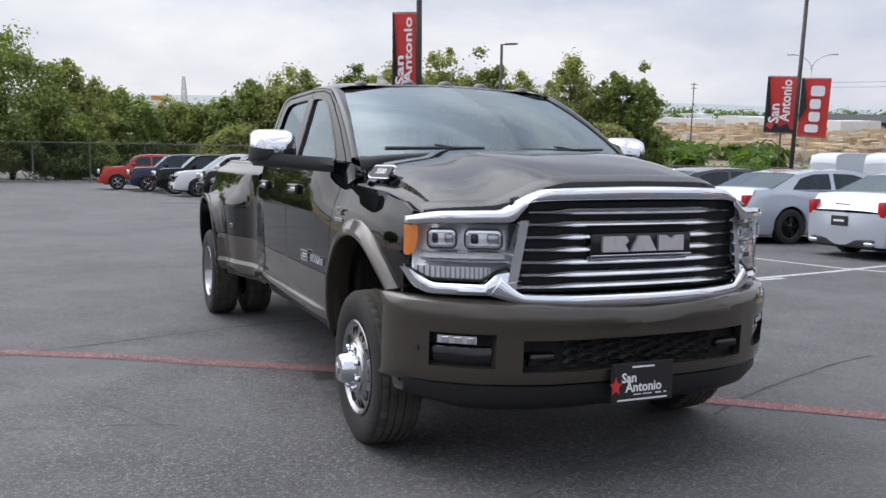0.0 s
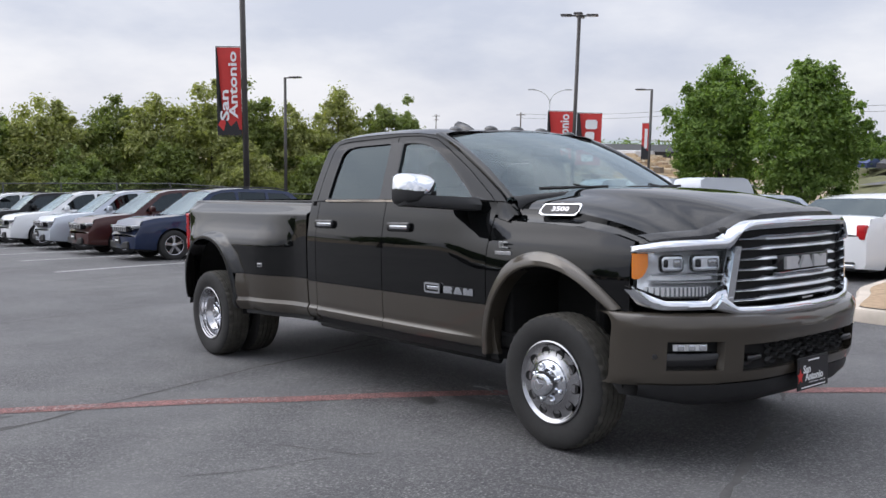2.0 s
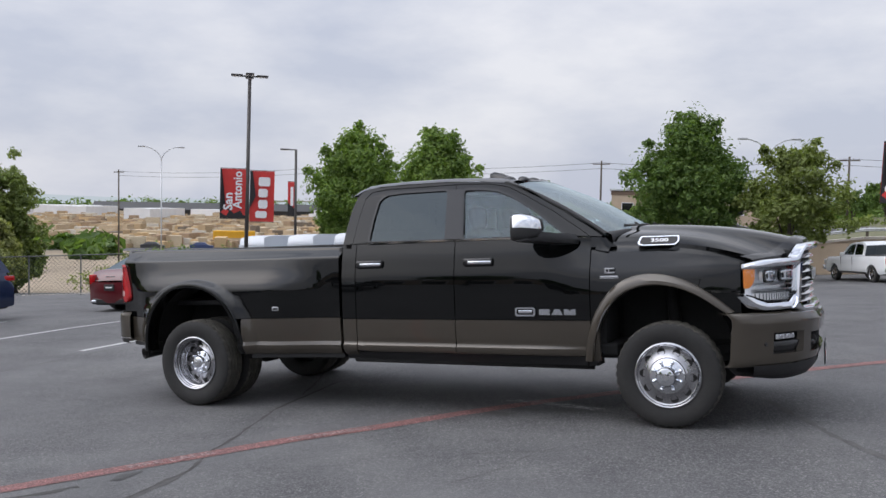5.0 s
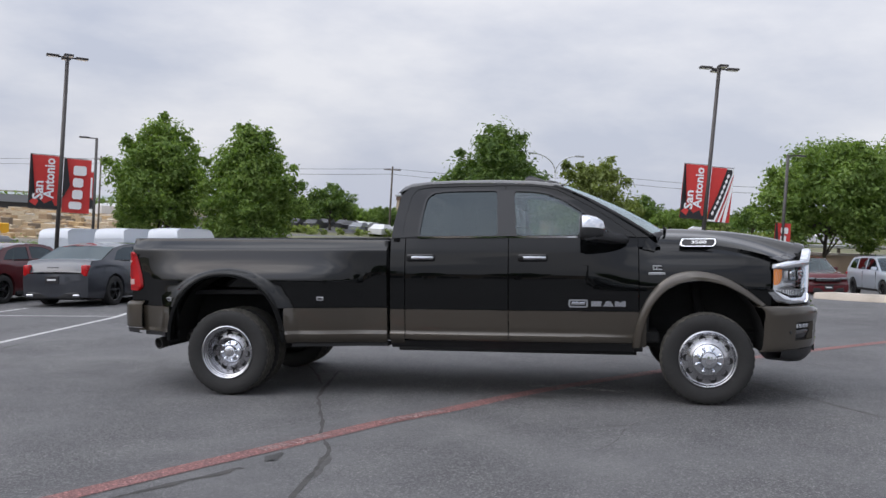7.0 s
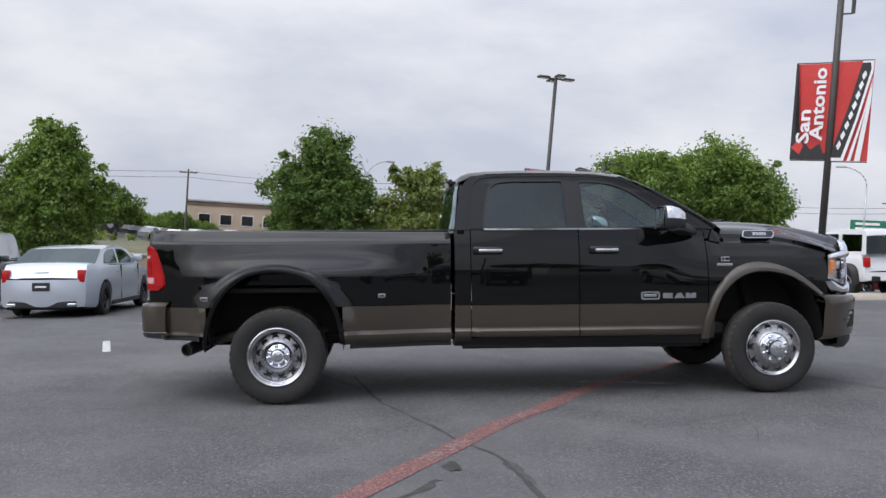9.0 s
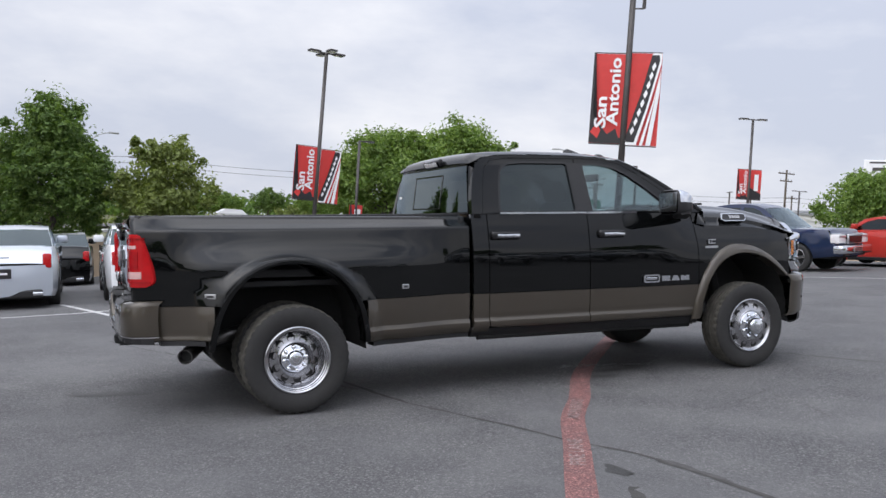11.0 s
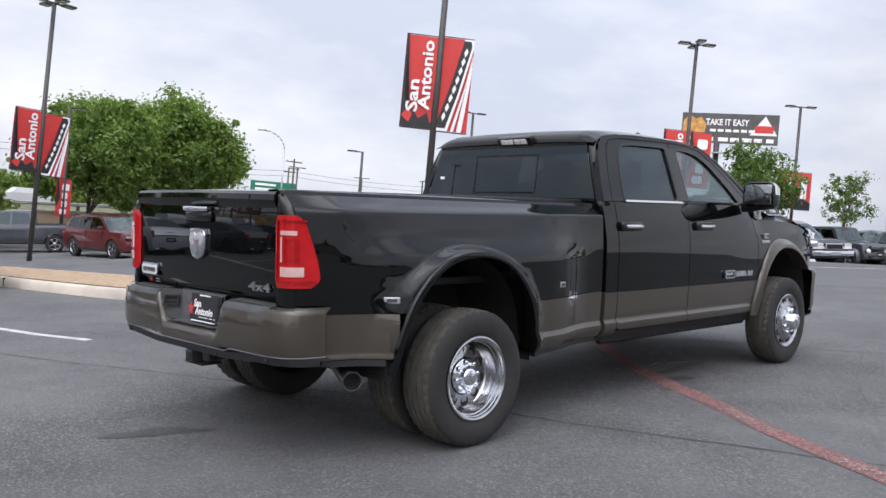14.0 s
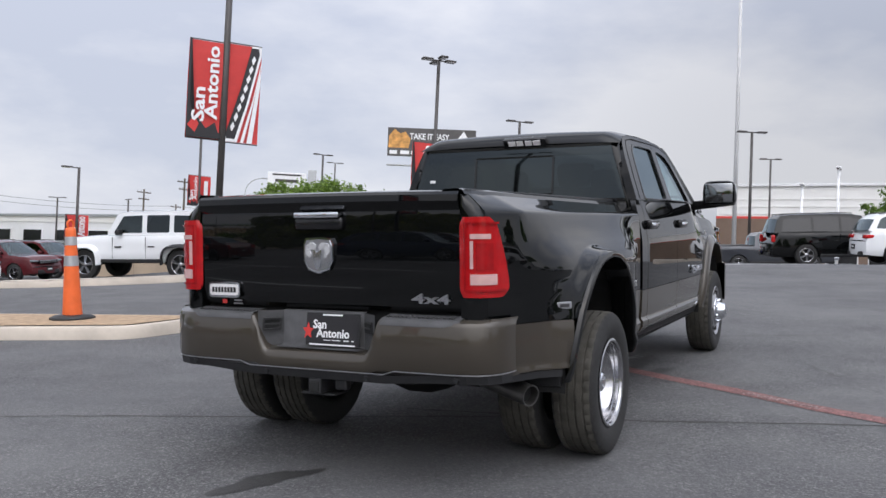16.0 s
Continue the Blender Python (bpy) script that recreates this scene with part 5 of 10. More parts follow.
# honeycomb mesh in the middle opening
bm = bmesh.new()
for i in range(11):
    for j in range(3):
        cy, cz = -0.36 + i * 0.072, 0.565 + j * 0.042 + (0.021 if i % 2 else 0)
        if cz > 0.665:
            continue
        ring_o = [(bump_x(cy) - 0.045, cy + 0.047 * math.cos(a), cz + 0.024 * math.sin(a)) for a in [k * math.pi / 3 for k in range(6)]]
        ring_i = [(bump_x(cy) - 0.025, cy + 0.038 * math.cos(a), cz + 0.017 * math.sin(a)) for a in [k * math.pi / 3 for k in range(6)]]
        grid_surface(bm, [ring_o, ring_i, [(x - 0.03, y, z) for x, y, z in ring_i]], True)
part("bumper_mesh", bm, M["grey_plastic"], fb, "black honeycomb mesh")
for s in (-1, 1):
    bm = new_box(3.03, 3.12, s * 0.40, s * 0.425, 0.53, 0.675, 0.004)
    part("divider", bm, M["grey_plastic"], fb)
    bm = new_box(3.04, 3.155, s * 0.44, s * 0.57, 0.575, 0.615, 0.018, 3)
    box(bm, 3.0, 3.11, s * 0.45, s * 0.56, 0.545, 0.60, 0.01)
    part("tow_hook", bm, M["gloss_black"], fb, "black tow hook", smooth=40)
    # fog lamp
    bm = bmesh.new()
    rows = [[(bump_x(y) - 0.02, s * y, z) for z in (0.650, 0.684)] for y in spread(0.775, 0.915, 7)]
    grid_surface(bm, rows)
    fog = part("fog_lamp", bm, M["lamp_silver"], fb, "slim clear fog lamp over a black recess", smooth=40)
    for k in range(3):
        bm = new_box(-0.008, 0.008, -0.018, 0.018, -0.014, 0.014, 0.004)
        y = 0.80 + 0.045 * k
        part("element", bm, M["chrome"], fog, m=pose(bump_x(y) - 0.012, s * y, 0.668, 0, 0, s * 35))
    bm = bmesh.new()
    rows = [[(bump_x(y) - 0.05, s * y, 0.64), (bump_x(y) - 0.02, s * y, 0.625), (bump_x(y) - 0.045, s * y, 0.56)] for y in spread(0.715, 0.945, 7)]
    grid_surface(bm, rows)
    part("fog_recess", bm, M["gloss_black"], fb, smooth=20)
    bm = bmesh.new()
    lathe(bm, [(0.0, 0.012), (0.012, 0.012), (0.016, 0)], 12, "x")
    part("park_sensor", bm, M["black_plastic"], fb, m=pose(bump_x(0.985), s * 0.985, 0.62, 0, 0, s * 55))
# black lower dam
bm = bmesh.new()
rows = []
for y in spread(-1.02, 1.02, 31):
    x = bump_x(y) - 0.06
    lo = 0.345 if abs(y) < 0.80 else 0.345 + 0.05 * (abs(y) - 0.80) / 0.22
    rows.append([(x + 0.03, y, 0.462), (x + 0.02, y, 0.40), (x - 0.03, y, lo), (x - 0.10, y, lo - 0.005), (x - 0.16, y, 0.45)])
grid_surface(bm, rows)
part("air_dam", bm, M["black_plastic"], fb, "black plastic air dam", smooth=30)


def dealer_plate(parent, m, wide=0.335, high=0.185):
    """A dealer's advertising plate with a thin frame."""
    p = part("licence_plate", new_box(-wide / 2, wide / 2, -high / 2, high / 2, -0.008, 0.0, 0.003), M["black_plastic"], parent, "black dealer plate with white lettering", m=m)
    part("plate_face", new_box(-wide / 2 + 0.012, wide / 2 - 0.012, -high / 2 + 0.012, high / 2 - 0.012, 0.0, 0.002), M["banner_black"], p)
    lettering("plate_text", "San", 0.062, M["banner_white"], p, pose(-0.075, 0.022, 0.003), 0.0006, 0.95, bold=0.001)
    lettering("plate_text", "Antonio", 0.062, M["banner_white"], p, pose(0.005, -0.022, 0.003), 0.0006, 0.95, bold=0.001)
    bm = bmesh.new()
    flat_poly(bm, [(-0.145 + 0.036 * (1 if k % 2 == 0 else 0.45) * math.sin(2 * math.pi * k / 10), -0.012 + 0.045 * (1 if k % 2 == 0 else 0.45) * math.cos(2 * math.pi * k / 10), 0.0022) for k in range(10)][::-1], (0, 0, 1), 0.0005)
    part("star", bm, M["banner_red"], p, "red star")
    for x0, x1, y, h in ((-0.06, 0.06, 0.072, 0.008), (-0.05, -0.01, -0.055, 0.004), (0.0, 0.05, -0.055, 0.004), (0.07, 0.10, -0.055, 0.006), (0.115, 0.13, -0.055, 0.006), (-0.135, 0.135, -0.078, 0.007)):
        part("text_bar", new_box(x0, x1, y - h / 2, y + h / 2, 0.002, 0.003), M["banner_white"], p)
    return p


dealer_plate(truck, pose(3.225, -0.03, 0.465, 90, 0, 90))

# ---- truck rear ----
for s in (-1, 1):
    # corner post
    bm = bmesh.new()
    rows = []
    for z in spread(0.80, 1.425, 12):
        y = bed_y(-3.30, z)
        rows.append([(-3.28, s * (y + 0.002), z), (-3.305, s * (y - 0.006), z), (-3.325, s * (y - 0.03), z), (-3.333, s * max(0.79, y - 0.065), z), (-3.334, s * 0.782, z), (-3.25, s * 0.782, z)])
    grid_surface(bm, rows)
    bmesh.ops.recalc_face_normals(bm, faces=bm.faces)
    part("corner_post", bm, M["black_paint"], truck, smooth=50)
    bm = bmesh.new()
    y = bed_y(-3.30, 1.425)
    grid_surface(bm, [[(-3.334, s * 0.782, 1.425), (-3.25, s * 0.782, 1.452)], [(-3.325, s * (y - 0.04), 1.425), (-3.25, s * (y - 0.03), 1.452)], [(-3.28, s * y, 1.425), (-3.25, s * (y - 0.01), 1.45)]])
    part("corner_cap", bm, M["black_paint"], truck, smooth=60)

    # tail lamp wrapped round the corner
    def wrap(u, z, out=0.0):
        """u 0 at the tailgate, 1 at the side."""
        pts = [(-3.334, 0.790), (-3.334, 0.835), (-3.328, 0.875), (-3.312, 0.902), (-3.282, 0.920), (-3.240, 0.938), (-3.185, 0.955)]
        xs_ = [(k / 6, p[0]) for k, p in enumerate(pts)]
        ys_ = [(k / 6, p[1]) for k, p in enumerate(pts)]
        x, y = smooth_interp(xs_, u), smooth_interp(ys_, u)
        k = max(0, 1 - abs(z - 1.13) / 0.22)
        return (x - out * (1 - u * 0.7), s * (y + out * (0.2 + 0.8 * u)), z)
    def patch(u0, u1, z0, z1, out, nu=10, nz=6, taper=0.0):
        bm = bmesh.new()
        rows = []
        for z in spread(z0, z1, nz):
            f = (z - 0.945) / 0.37
            # the outer edge bows out and leans in at the top, the corners are round
            near = max(0.0, 1 - min(z - z0, z1 - z) / 0.05) ** 2 if taper else 0.0
            ue = u1 - (taper * max(0, f - 0.1) ** 1.6 + 0.14 * near if u1 > 0.9 else 0)
            rows.append([wrap(u, z, out) for u in spread(u0 + 0.05 * near, ue, nu)])
        grid_surface(bm, rows)
        be = [e for e in bm.edges if len(e.link_faces) == 1]
        r = bmesh.ops.extrude_edge_only(bm, edges=be)
        for v in r["geom"]:
            if isinstance(v, bmesh.types.BMVert):
                v.co.x += 0.018
                v.co.y -= s * 0.018
        bmesh.ops.recalc_face_normals(bm, faces=bm.faces)
        return bm
    tl = part("tail_lamp", patch(0.0, 1.0, 0.940, 1.318, 0.014, 14, 26, 0.34), M["red_lens"], truck, "red tail lamp with white reversing strips", smooth=50)
    for u0, u1, z0, z1, mt in ((0.16, 0.60, 1.215, 1.238, "pink_lens"), (0.16, 0.74, 1.000, 1.050, "pink_lens"), (0.16, 0.21, 1.075, 1.205, "pink_lens"), (0.27, 0.66, 1.07, 1.195, "deep_red_lens")):
        part("lens_strip", patch(u0, u1, z0, z1, 0.024 if u0 == 0.30 else 0.020, 8, 3), M[mt], tl, smooth=50)
    part("lens_rim", patch(0.06, 0.93, 0.968, 0.978, 0.022, 10, 2), M["deep_red_lens"], tl)
    part("lens_rim", patch(0.06, 0.78, 1.284, 1.294, 0.022, 10, 2), M["deep_red_lens"], tl)
    part("lens_rim", patch(0.055, 0.085, 0.97, 1.29, 0.022, 2, 8), M["deep_red_lens"], tl)

# tailgate
TG = [(0.862, -3.305), (0.885, -3.325), (0.95, -3.335), (1.15, -3.342), (1.33, -3.340), (1.352, -3.338), (1.368, -3.352), (1.395, -3.366), (1.425, -3.362), (1.44, -3.345), (1.447, -3.30)]
bm = bmesh.new()
rows = []
for z in [p[0] for p in TG]:
    x0 = interp(TG, z)
    rows.append([(x0 + 0.012 * (abs(y) / 0.775) ** 4, y, z + (0.006 * (1 - (y / 0.775) ** 2) if z > 1.36 else 0)) for y in spread(-0.776, 0.776, 21)])
grid_surface(bm, rows)
be = [e for e in bm.edges if len(e.link_faces) == 1]
r = bmesh.ops.extrude_edge_only(bm, edges=be)
for v in r["geom"]:
    if isinstance(v, bmesh.types.BMVert):
        v.co.x += 0.05
bmesh.ops.recalc_face_normals(bm, faces=bm.faces)
tailgate = part("tailgate", bm, M["black_paint"], truck, "gloss black tailgate with chrome emblem", smooth=30)
bm = new_box(-0.145, 0.145, -0.02, 0.01, -0.058, 0.012, 0.02, 3)
h = part("handle", bm, M["gloss_black"], tailgate, m=pose(-3.345, 0, 1.318, 0, 0, -90), smooth=40)
bm = new_box(-0.135, 0.135, -0.016, 0.02, -0.012, 0.018, 0.008, 2)
part("handle_bar", bm, M["chrome"], h, "chrome tailgate handle", m=pose(0, -0.022, 0.016), smooth=40)
sh = [(-0.090, 0.055), (-0.078, 0.085), (0, 0.090), (0.078, 0.085), (0.090, 0.055), (0.087, -0.03), (0.062, -0.075), (0, -0.094), (-0.062, -0.075), (-0.087, -0.03)]
em = part("emblem", plate_yz(sh, 1, lambda x, z: 0.0, (), 0.014), M["chrome"], tailgate, "chrome shield emblem", m=pose(-3.342, 0, 1.135, 0, 0, -90) @ pose(0, -0.002, 0))
part("emblem_field", plate_yz([(x * 0.88, z * 0.88) for x, z in sh], 1, lambda x, z: 0.0, (), 0.008), M["satin_metal"], em, m=pose(0, -0.011, 0))
for sg in (-1, 1):
    bm = bmesh.new()
    flat_poly(bm, [(sg * x, z, 0) for x, z in rounded([(0.008, 0.05), (0.035, 0.068), (0.068, 0.052), (0.072, 0.012), (0.05, -0.018), (0.036, 0.0), (0.046, 0.022), (0.03, 0.034), (0.012, 0.02)], 0.008, 2)], (0, 0, 1), 0.012)
    bmesh.ops.recalc_face_normals(bm, faces=bm.faces)
    part("emblem_relief", bm, M["badge_silver"], em, m=pose(0, -0.014, 0, 90, 0, 0))
bm = bmesh.new()
flat_poly(bm, [(x, z, 0) for x, z in rounded([(-0.026, 0.03), (0, 0.012), (0.026, 0.03), (0.022, -0.03), (0.012, -0.07), (-0.012, -0.07), (-0.022, -0.03)], 0.006, 2)], (0, 0, 1), 0.012)
bmesh.ops.recalc_face_normals(bm, faces=bm.faces)
part("emblem_relief", bm, M["chrome"], em, m=pose(0, -0.014, 0, 90, 0, 0))
bdg = part("trim_badge", plate_yz(rounded([(-0.105, -0.042), (-0.105, 0.042), (0.105, 0.042), (0.105, -0.042)], 0.025, 3), 1, lambda x, z: 0.0, (), 0.012), M["chrome"], tailgate, "chrome plaque with dark letters", m=pose(-3.338, 0.615, 0.945, 0, 0, -90))
part("badge_field", plate_yz(rounded([(-0.095, -0.030), (-0.095, 0.030), (0.095, 0.030), (0.095, -0.030)], 0.016, 3), 1, lambda x, z: 0.0, (), 0.004), M["white_lens"], bdg, m=pose(0, -0.0105, 0))
for k in range(8):
    part("badge_bar", new_box(-0.078 + k * 0.0205, -0.064 + k * 0.0205, -0.0165, -0.0145, -0.014, 0.014), M["banner_black"], bdg)
for y, z, w, h_, mt in ((0.625, 0.882, 0.028, 0.022, "banner_red"), (0.535, 0.888, 0.05, 0.008, "satin_metal"), (0.535, 0.872, 0.06, 0.007, "satin_metal")):
    part("decal", new_box(-0.003, 0, y - w / 2, y + w / 2, z - h_ / 2, z + h_ / 2), M[mt], tailgate, m=pose(-3.331, 0, 0))
lettering("letters", "4x4", 0.064, M["satin_metal"], tailgate, pose(-3.334, -0.625, 0.925, 90, 0, -90), 0.005, 2.15, 1.0, "silver drive badge")


# rear bumper
def rb_x(y):
    return -smooth_interp([(0, 3.42), (0.6, 3.418), (0.79, 3.408), (0.89, 3.380), (0.95, 3.325), (0.98, 3.25), (0.99, 3.165)], abs(y))


ybr = [0.99, 0.983, 0.965, 0.93, 0.885, 0.81, 0.72, 0.59, 0.46, 0.40, 0.375, 0.355, 0.335, 0.315, 0.29, 0.15, 0]
ybr = [-y for y in ybr] + ybr[:-1][::-1]
bm = bmesh.new()
rows = []
for y in ybr:
    a = abs(y)
    k = max(0.0, min(1.0, (a - 0.295) / 0.085))
    k = k * k * (3 - 2 * k)
    top = 0.655 + 0.175 * k
    x = rb_x(y)
    lo = 0.578 - 0.02 * (1 - k)
    deep = 0.03 + 0.13 * k
    inn = min(-3.20, x + 0.12) if a < 0.92 else x + 0.03
    rows.append([(x + 0.05, y, lo - 0.02), (x + 0.01, y, lo), (x, y, lo + 0.02), (x - 0.004, y, lo + (top - lo) * 0.5), (x + 0.002, y, top - 0.03), (x + 0.012, y, top - 0.008), (x + 0.028, y, top), (max(x + 0.03, inn), y, top + 0.012)])
grid_surface(bm, rows)
bmesh.ops.recalc_face_normals(bm, faces=bm.faces)
rbump = part("rear_bumper", bm, M["bronze_paint"], truck, "bronze rear step bumper with grey treads", smooth=35)
bm = bmesh.new()
grid_surface(bm, [[(-3.395, y, 0.664), (-3.335, y, 0.668), (-3.325, y, 0.68), (-3.318, y, 0.846), (-3.29, y, 0.850)] for y in spread(-0.25, 0.25, 5)])
part("plate_recess", bm, M["tread_grey"], rbump, "grey plastic recess round the plate", smooth=30)
for s in (-1, 1):
    # slanting cheek of the recess, with a dark slot in it
    a, b = Vector((-3.398, s * 0.345, 0)), Vector((-3.322, s * 0.245, 0))
    bm = bmesh.new()
    grid_surface(bm, [[(p.x, p.y, z) for z in (0.664, 0.76, 0.846)] for p in (a.lerp(b, -0.06), a.lerp(b, 0.5), b)])
    part("recess_cheek", bm, M["tread_grey"], rbump)
    d = (b - a).normalized()
    turn = math.degrees(math.atan2(d.y, d.x))
    c0 = a.lerp(b, 0.52)
    n = Vector((d.y, -d.x, 0)) * s
    n = n if n.x < 0 else -n
    slot = part("step_pocket", plate_yz(rounded([(-0.052, -0.034), (-0.048, 0.034), (0.052, 0.034), (0.046, -0.030)], 0.010, 2), 1, lambda x, z: 0.0, (rounded([(-0.041, -0.024), (-0.038, 0.024), (0.041, 0.024), (0.036, -0.021)], 0.008, 2),), 0.012), M["black_plastic"], rbump, "black framed slot in the recess cheek", m=pose(c0.x + n.x * 0.005, c0.y + n.y * 0.005, 0.775, 0, 0, turn))
    part("slot_back", new_box(-0.042, 0.042, -0.003, 0.003, -0.024, 0.024), M["under"], slot)
    part("slot_rib", new_box(-0.038, 0.038, -0.006, 0.006, -0.005, 0.004, 0.002), M["black_plastic"], slot)
    # grey tread on the step, with a row of raised bars
    bm = bmesh.new()
    grid_surface(bm, [[(rb_x(y) - 0.001 + 0.02 * e, s * y, 0.803 + 0.02 * e), (rb_x(y) + 0.009 + 0.01 * e, s * y, 0.826 + 0.004 * e), (rb_x(y) + 0.028, s * y, 0.836), (-3.315, s * y, 0.846), (-3.30, s * y, 0.848)] for y in spread(0.385, 0.80, 13) for e in (max(0.0, (y - 0.735) / 0.065),)])
    tread = part("tread", bm, M["tread_grey"], rbump, "grey textured step tread", smooth=40)
    for k in range(17):
        y = 0.41 + k * 0.0215
        part("tread_bar", new_box(rb_x(y) + 0.034, -3.325, s * y - 0.006, s * y + 0.006, 0.838, 0.847, 0.002), M["tread_grey"], tread)
    for y in (0.30, 0.78):
        bm = bmesh.new()
        lathe(bm, [(0.0, -0.01), (0.012, -0.01), (0.016, 0)], 12, "x")
        part("park_sensor", bm, M["black_plastic"], rbump, m=pose(rb_x(y) + 0.018, s * y, 0.556 if y > 0.4 else 0.537))
bm = bmesh.new()
rows = []
for y in [-v for v in (0.985, 0.965, 0.92, 0.83, 0.68, 0.4, 0.2)] + [0] + [0.2, 0.4, 0.68, 0.83, 0.92, 0.965, 0.985]:
    lo = 0.578 if abs(y) > 0.40 else 0.558
    rows.append([(rb_x(y) + 0.012, y, lo - 0.002), (rb_x(y) + 0.02, y, lo - 0.042), (rb_x(y) + 0.08, y, lo - 0.05)])
grid_surface(bm, rows)
part("valance", bm, M["black_plastic"], rbump, "black lower valance")
bm = bmesh.new()
rows = [[(rb_x(y) + 0.004, y, z) for z in ((0.579, 0.585) if abs(y) > 0.44 else (0.560, 0.566))] for y in ybr]
grid_surface(bm, rows)
part("bright_line", bm, M["satin_metal"], rbump)
dealer_plate(truck, pose(-3.352, -0.075, 0.760, 90, 0, -90) @ pose(0, 0, 0.0, -6, 0, 0), 0.32, 0.165)

# hitch, exhaust, chassis
bm = new_box(-3.41, -3.1, -0.038, 0.038, 0.44, 0.515, 0.006)
hitch = part("tow_hitch", bm, M["black_plastic"], truck, "black tow hitch receiver under the bumper")
part("hitch_mouth", new_box(-3.414, -3.40, -0.027, 0.027, 0.452, 0.503, 0.004), M["under"], hitch)
part("hitch_plate", new_box(-3.38, -3.25, -0.10, 0.10, 0.428, 0.44, 0.004), M["black_plastic"], hitch)
part("socket", new_box(-3.38, -3.33, -0.17, -0.10, 0.46, 0.52, 0.012), M["black_plastic"], hitch)
bm = bmesh.new()
pth = [Vector(p) for p in ((0.4, -0.42, 0.46), (-1.5, -0.42, 0.50), (-2.3, -0.55, 0.60), (-2.84, -0.68, 0.48), (-2.99, -1.0, 0.43))]
for a, b in zip(pth, pth[1:]):
    tube(bm, a, b, 0.050 if b.x > -2.9 else 0.055, n=14, caps=b.x > -2.9)
d = (pth[-1] - pth[-2]).normalized()
for ra, rb, oa, ob_ in ((0.055, 0.049, 0.0, 0.001), (0.049, 0.047, 0.001, 0.16)):
    tube(bm, pth[-1] - d * oa, pth[-1] - d * ob_, ra, rb, 14, caps=False)
ex = part("exhaust_pipe", bm, M["pipe"], truck, "steel tailpipe with an open dark mouth", smooth=50)
bm = bmesh.new()
tube(bm, pth[-1] - d * 0.05, pth[-1] - d * 0.06, 0.0475, n=14)
part("mouth", bm, M["under"], ex)
for s in (-1, 1):
    part("chassis_rail", new_box(-3.2, 2.7, s * 0.38, s * 0.46, 0.48, 0.64, 0.01), M["under"], truck)
for x, r_, nm in ((RX, 0.155, "rear_axle"), (FX, 0.10, "front_axle")):
    bm = bmesh.new()
    lathe(bm, [(0.05, -0.8), (0.055, -0.3), (r_ * 0.8, -0.16), (r_, -0.05), (r_, 0.08), (r_ * 0.8, 0.18), (0.055, 0.32), (0.05, 0.8)], 16, "y", (x, 0.0 if x < 0 else 0.2, RAD - 0.01))
    part(nm, bm, M["under"], truck, smooth=50)
part("floor_pan", new_box(-0.68, 1.75, -0.92, 0.92, 0.50, 0.60, 0.02), M["under"], truck)
part("firewall", new_box(1.58, 1.66, -0.9, 0.9, 0.55, 1.38, 0.02), M["under"], truck)
part("engine_bay", new_box(1.66, 2.86, -0.50, 0.50, 0.55, 1.16, 0.05), M["under"], truck)
part("bed_floor", new_box(-3.28, -0.72, -0.85, 0.85, 0.90, 0.95, 0.01), M["black_plastic"], truck)
part("bed_front_wall", new_box(-0.765, -0.725, -0.90, 0.90, 0.55, 1.425, 0.008), M["black_paint"], truck, smooth=40)
part("bed_end_wall", new_box(-3.27, -3.22, -0.84, 0.84, 0.60, 1.0, 0.008), M["under"], truck)
part("fuel_tank", new_box(-1.55, -0.4, 0.25, 0.85, 0.42, 0.62, 0.05), M["under"], truck)
part("running_gear", new_box(-0.35, 1.3, -0.30, 0.28, 0.42, 0.58, 0.05), M["under"], truck)
for s in (-1, 1):
    part("rear_leaf_spring", new_box(-2.9, -1.5, s * 0.49, s * 0.56, 0.44, 0.50, 0.01), M["under"], truck)
    bm = bmesh.new()
    tube(bm, (FX + 0.02, s * 0.60, 0.45), (FX - 0.05, s * 0.52, 1.02), 0.05, 0.05, 12)
    part("front_damper", bm, M["under"], truck)
    part("mud_flap", new_box(-2.835, -2.80, s * 0.93, s * 1.10, 0.455, 0.55, 0.004), M["black_plastic"], truck)

# ---- wheels: built once each and copied ----
TYRE = [(0.238, -0.085), (0.246, -0.100), (0.262, -0.110), (0.30, -0.121), (0.335, -0.1235), (0.365, -0.119), (0.384, -0.110), (0.394, -0.100), (0.3985, -0.090), (0.4005, -0.070), (0.390, -0.067), (0.390, -0.060), (0.402, -0.057), (0.4028, -0.028), (0.392, -0.025), (0.392, -0.018), (0.403, -0.015), (0.403, 0.015), (0.392, 0.018), (0.392, 0.025), (0.4028, 0.028), (0.402, 0.057), (0.390, 0.060), (0.390, 0.067), (0.4005, 0.070), (0.3985, 0.090), (0.394, 0.100), (0.384, 0.110), (0.365, 0.119), (0.335, 0.1235), (0.30, 0.121), (0.262, 0.110), (0.246, 0.100), (0.238, 0.085)]


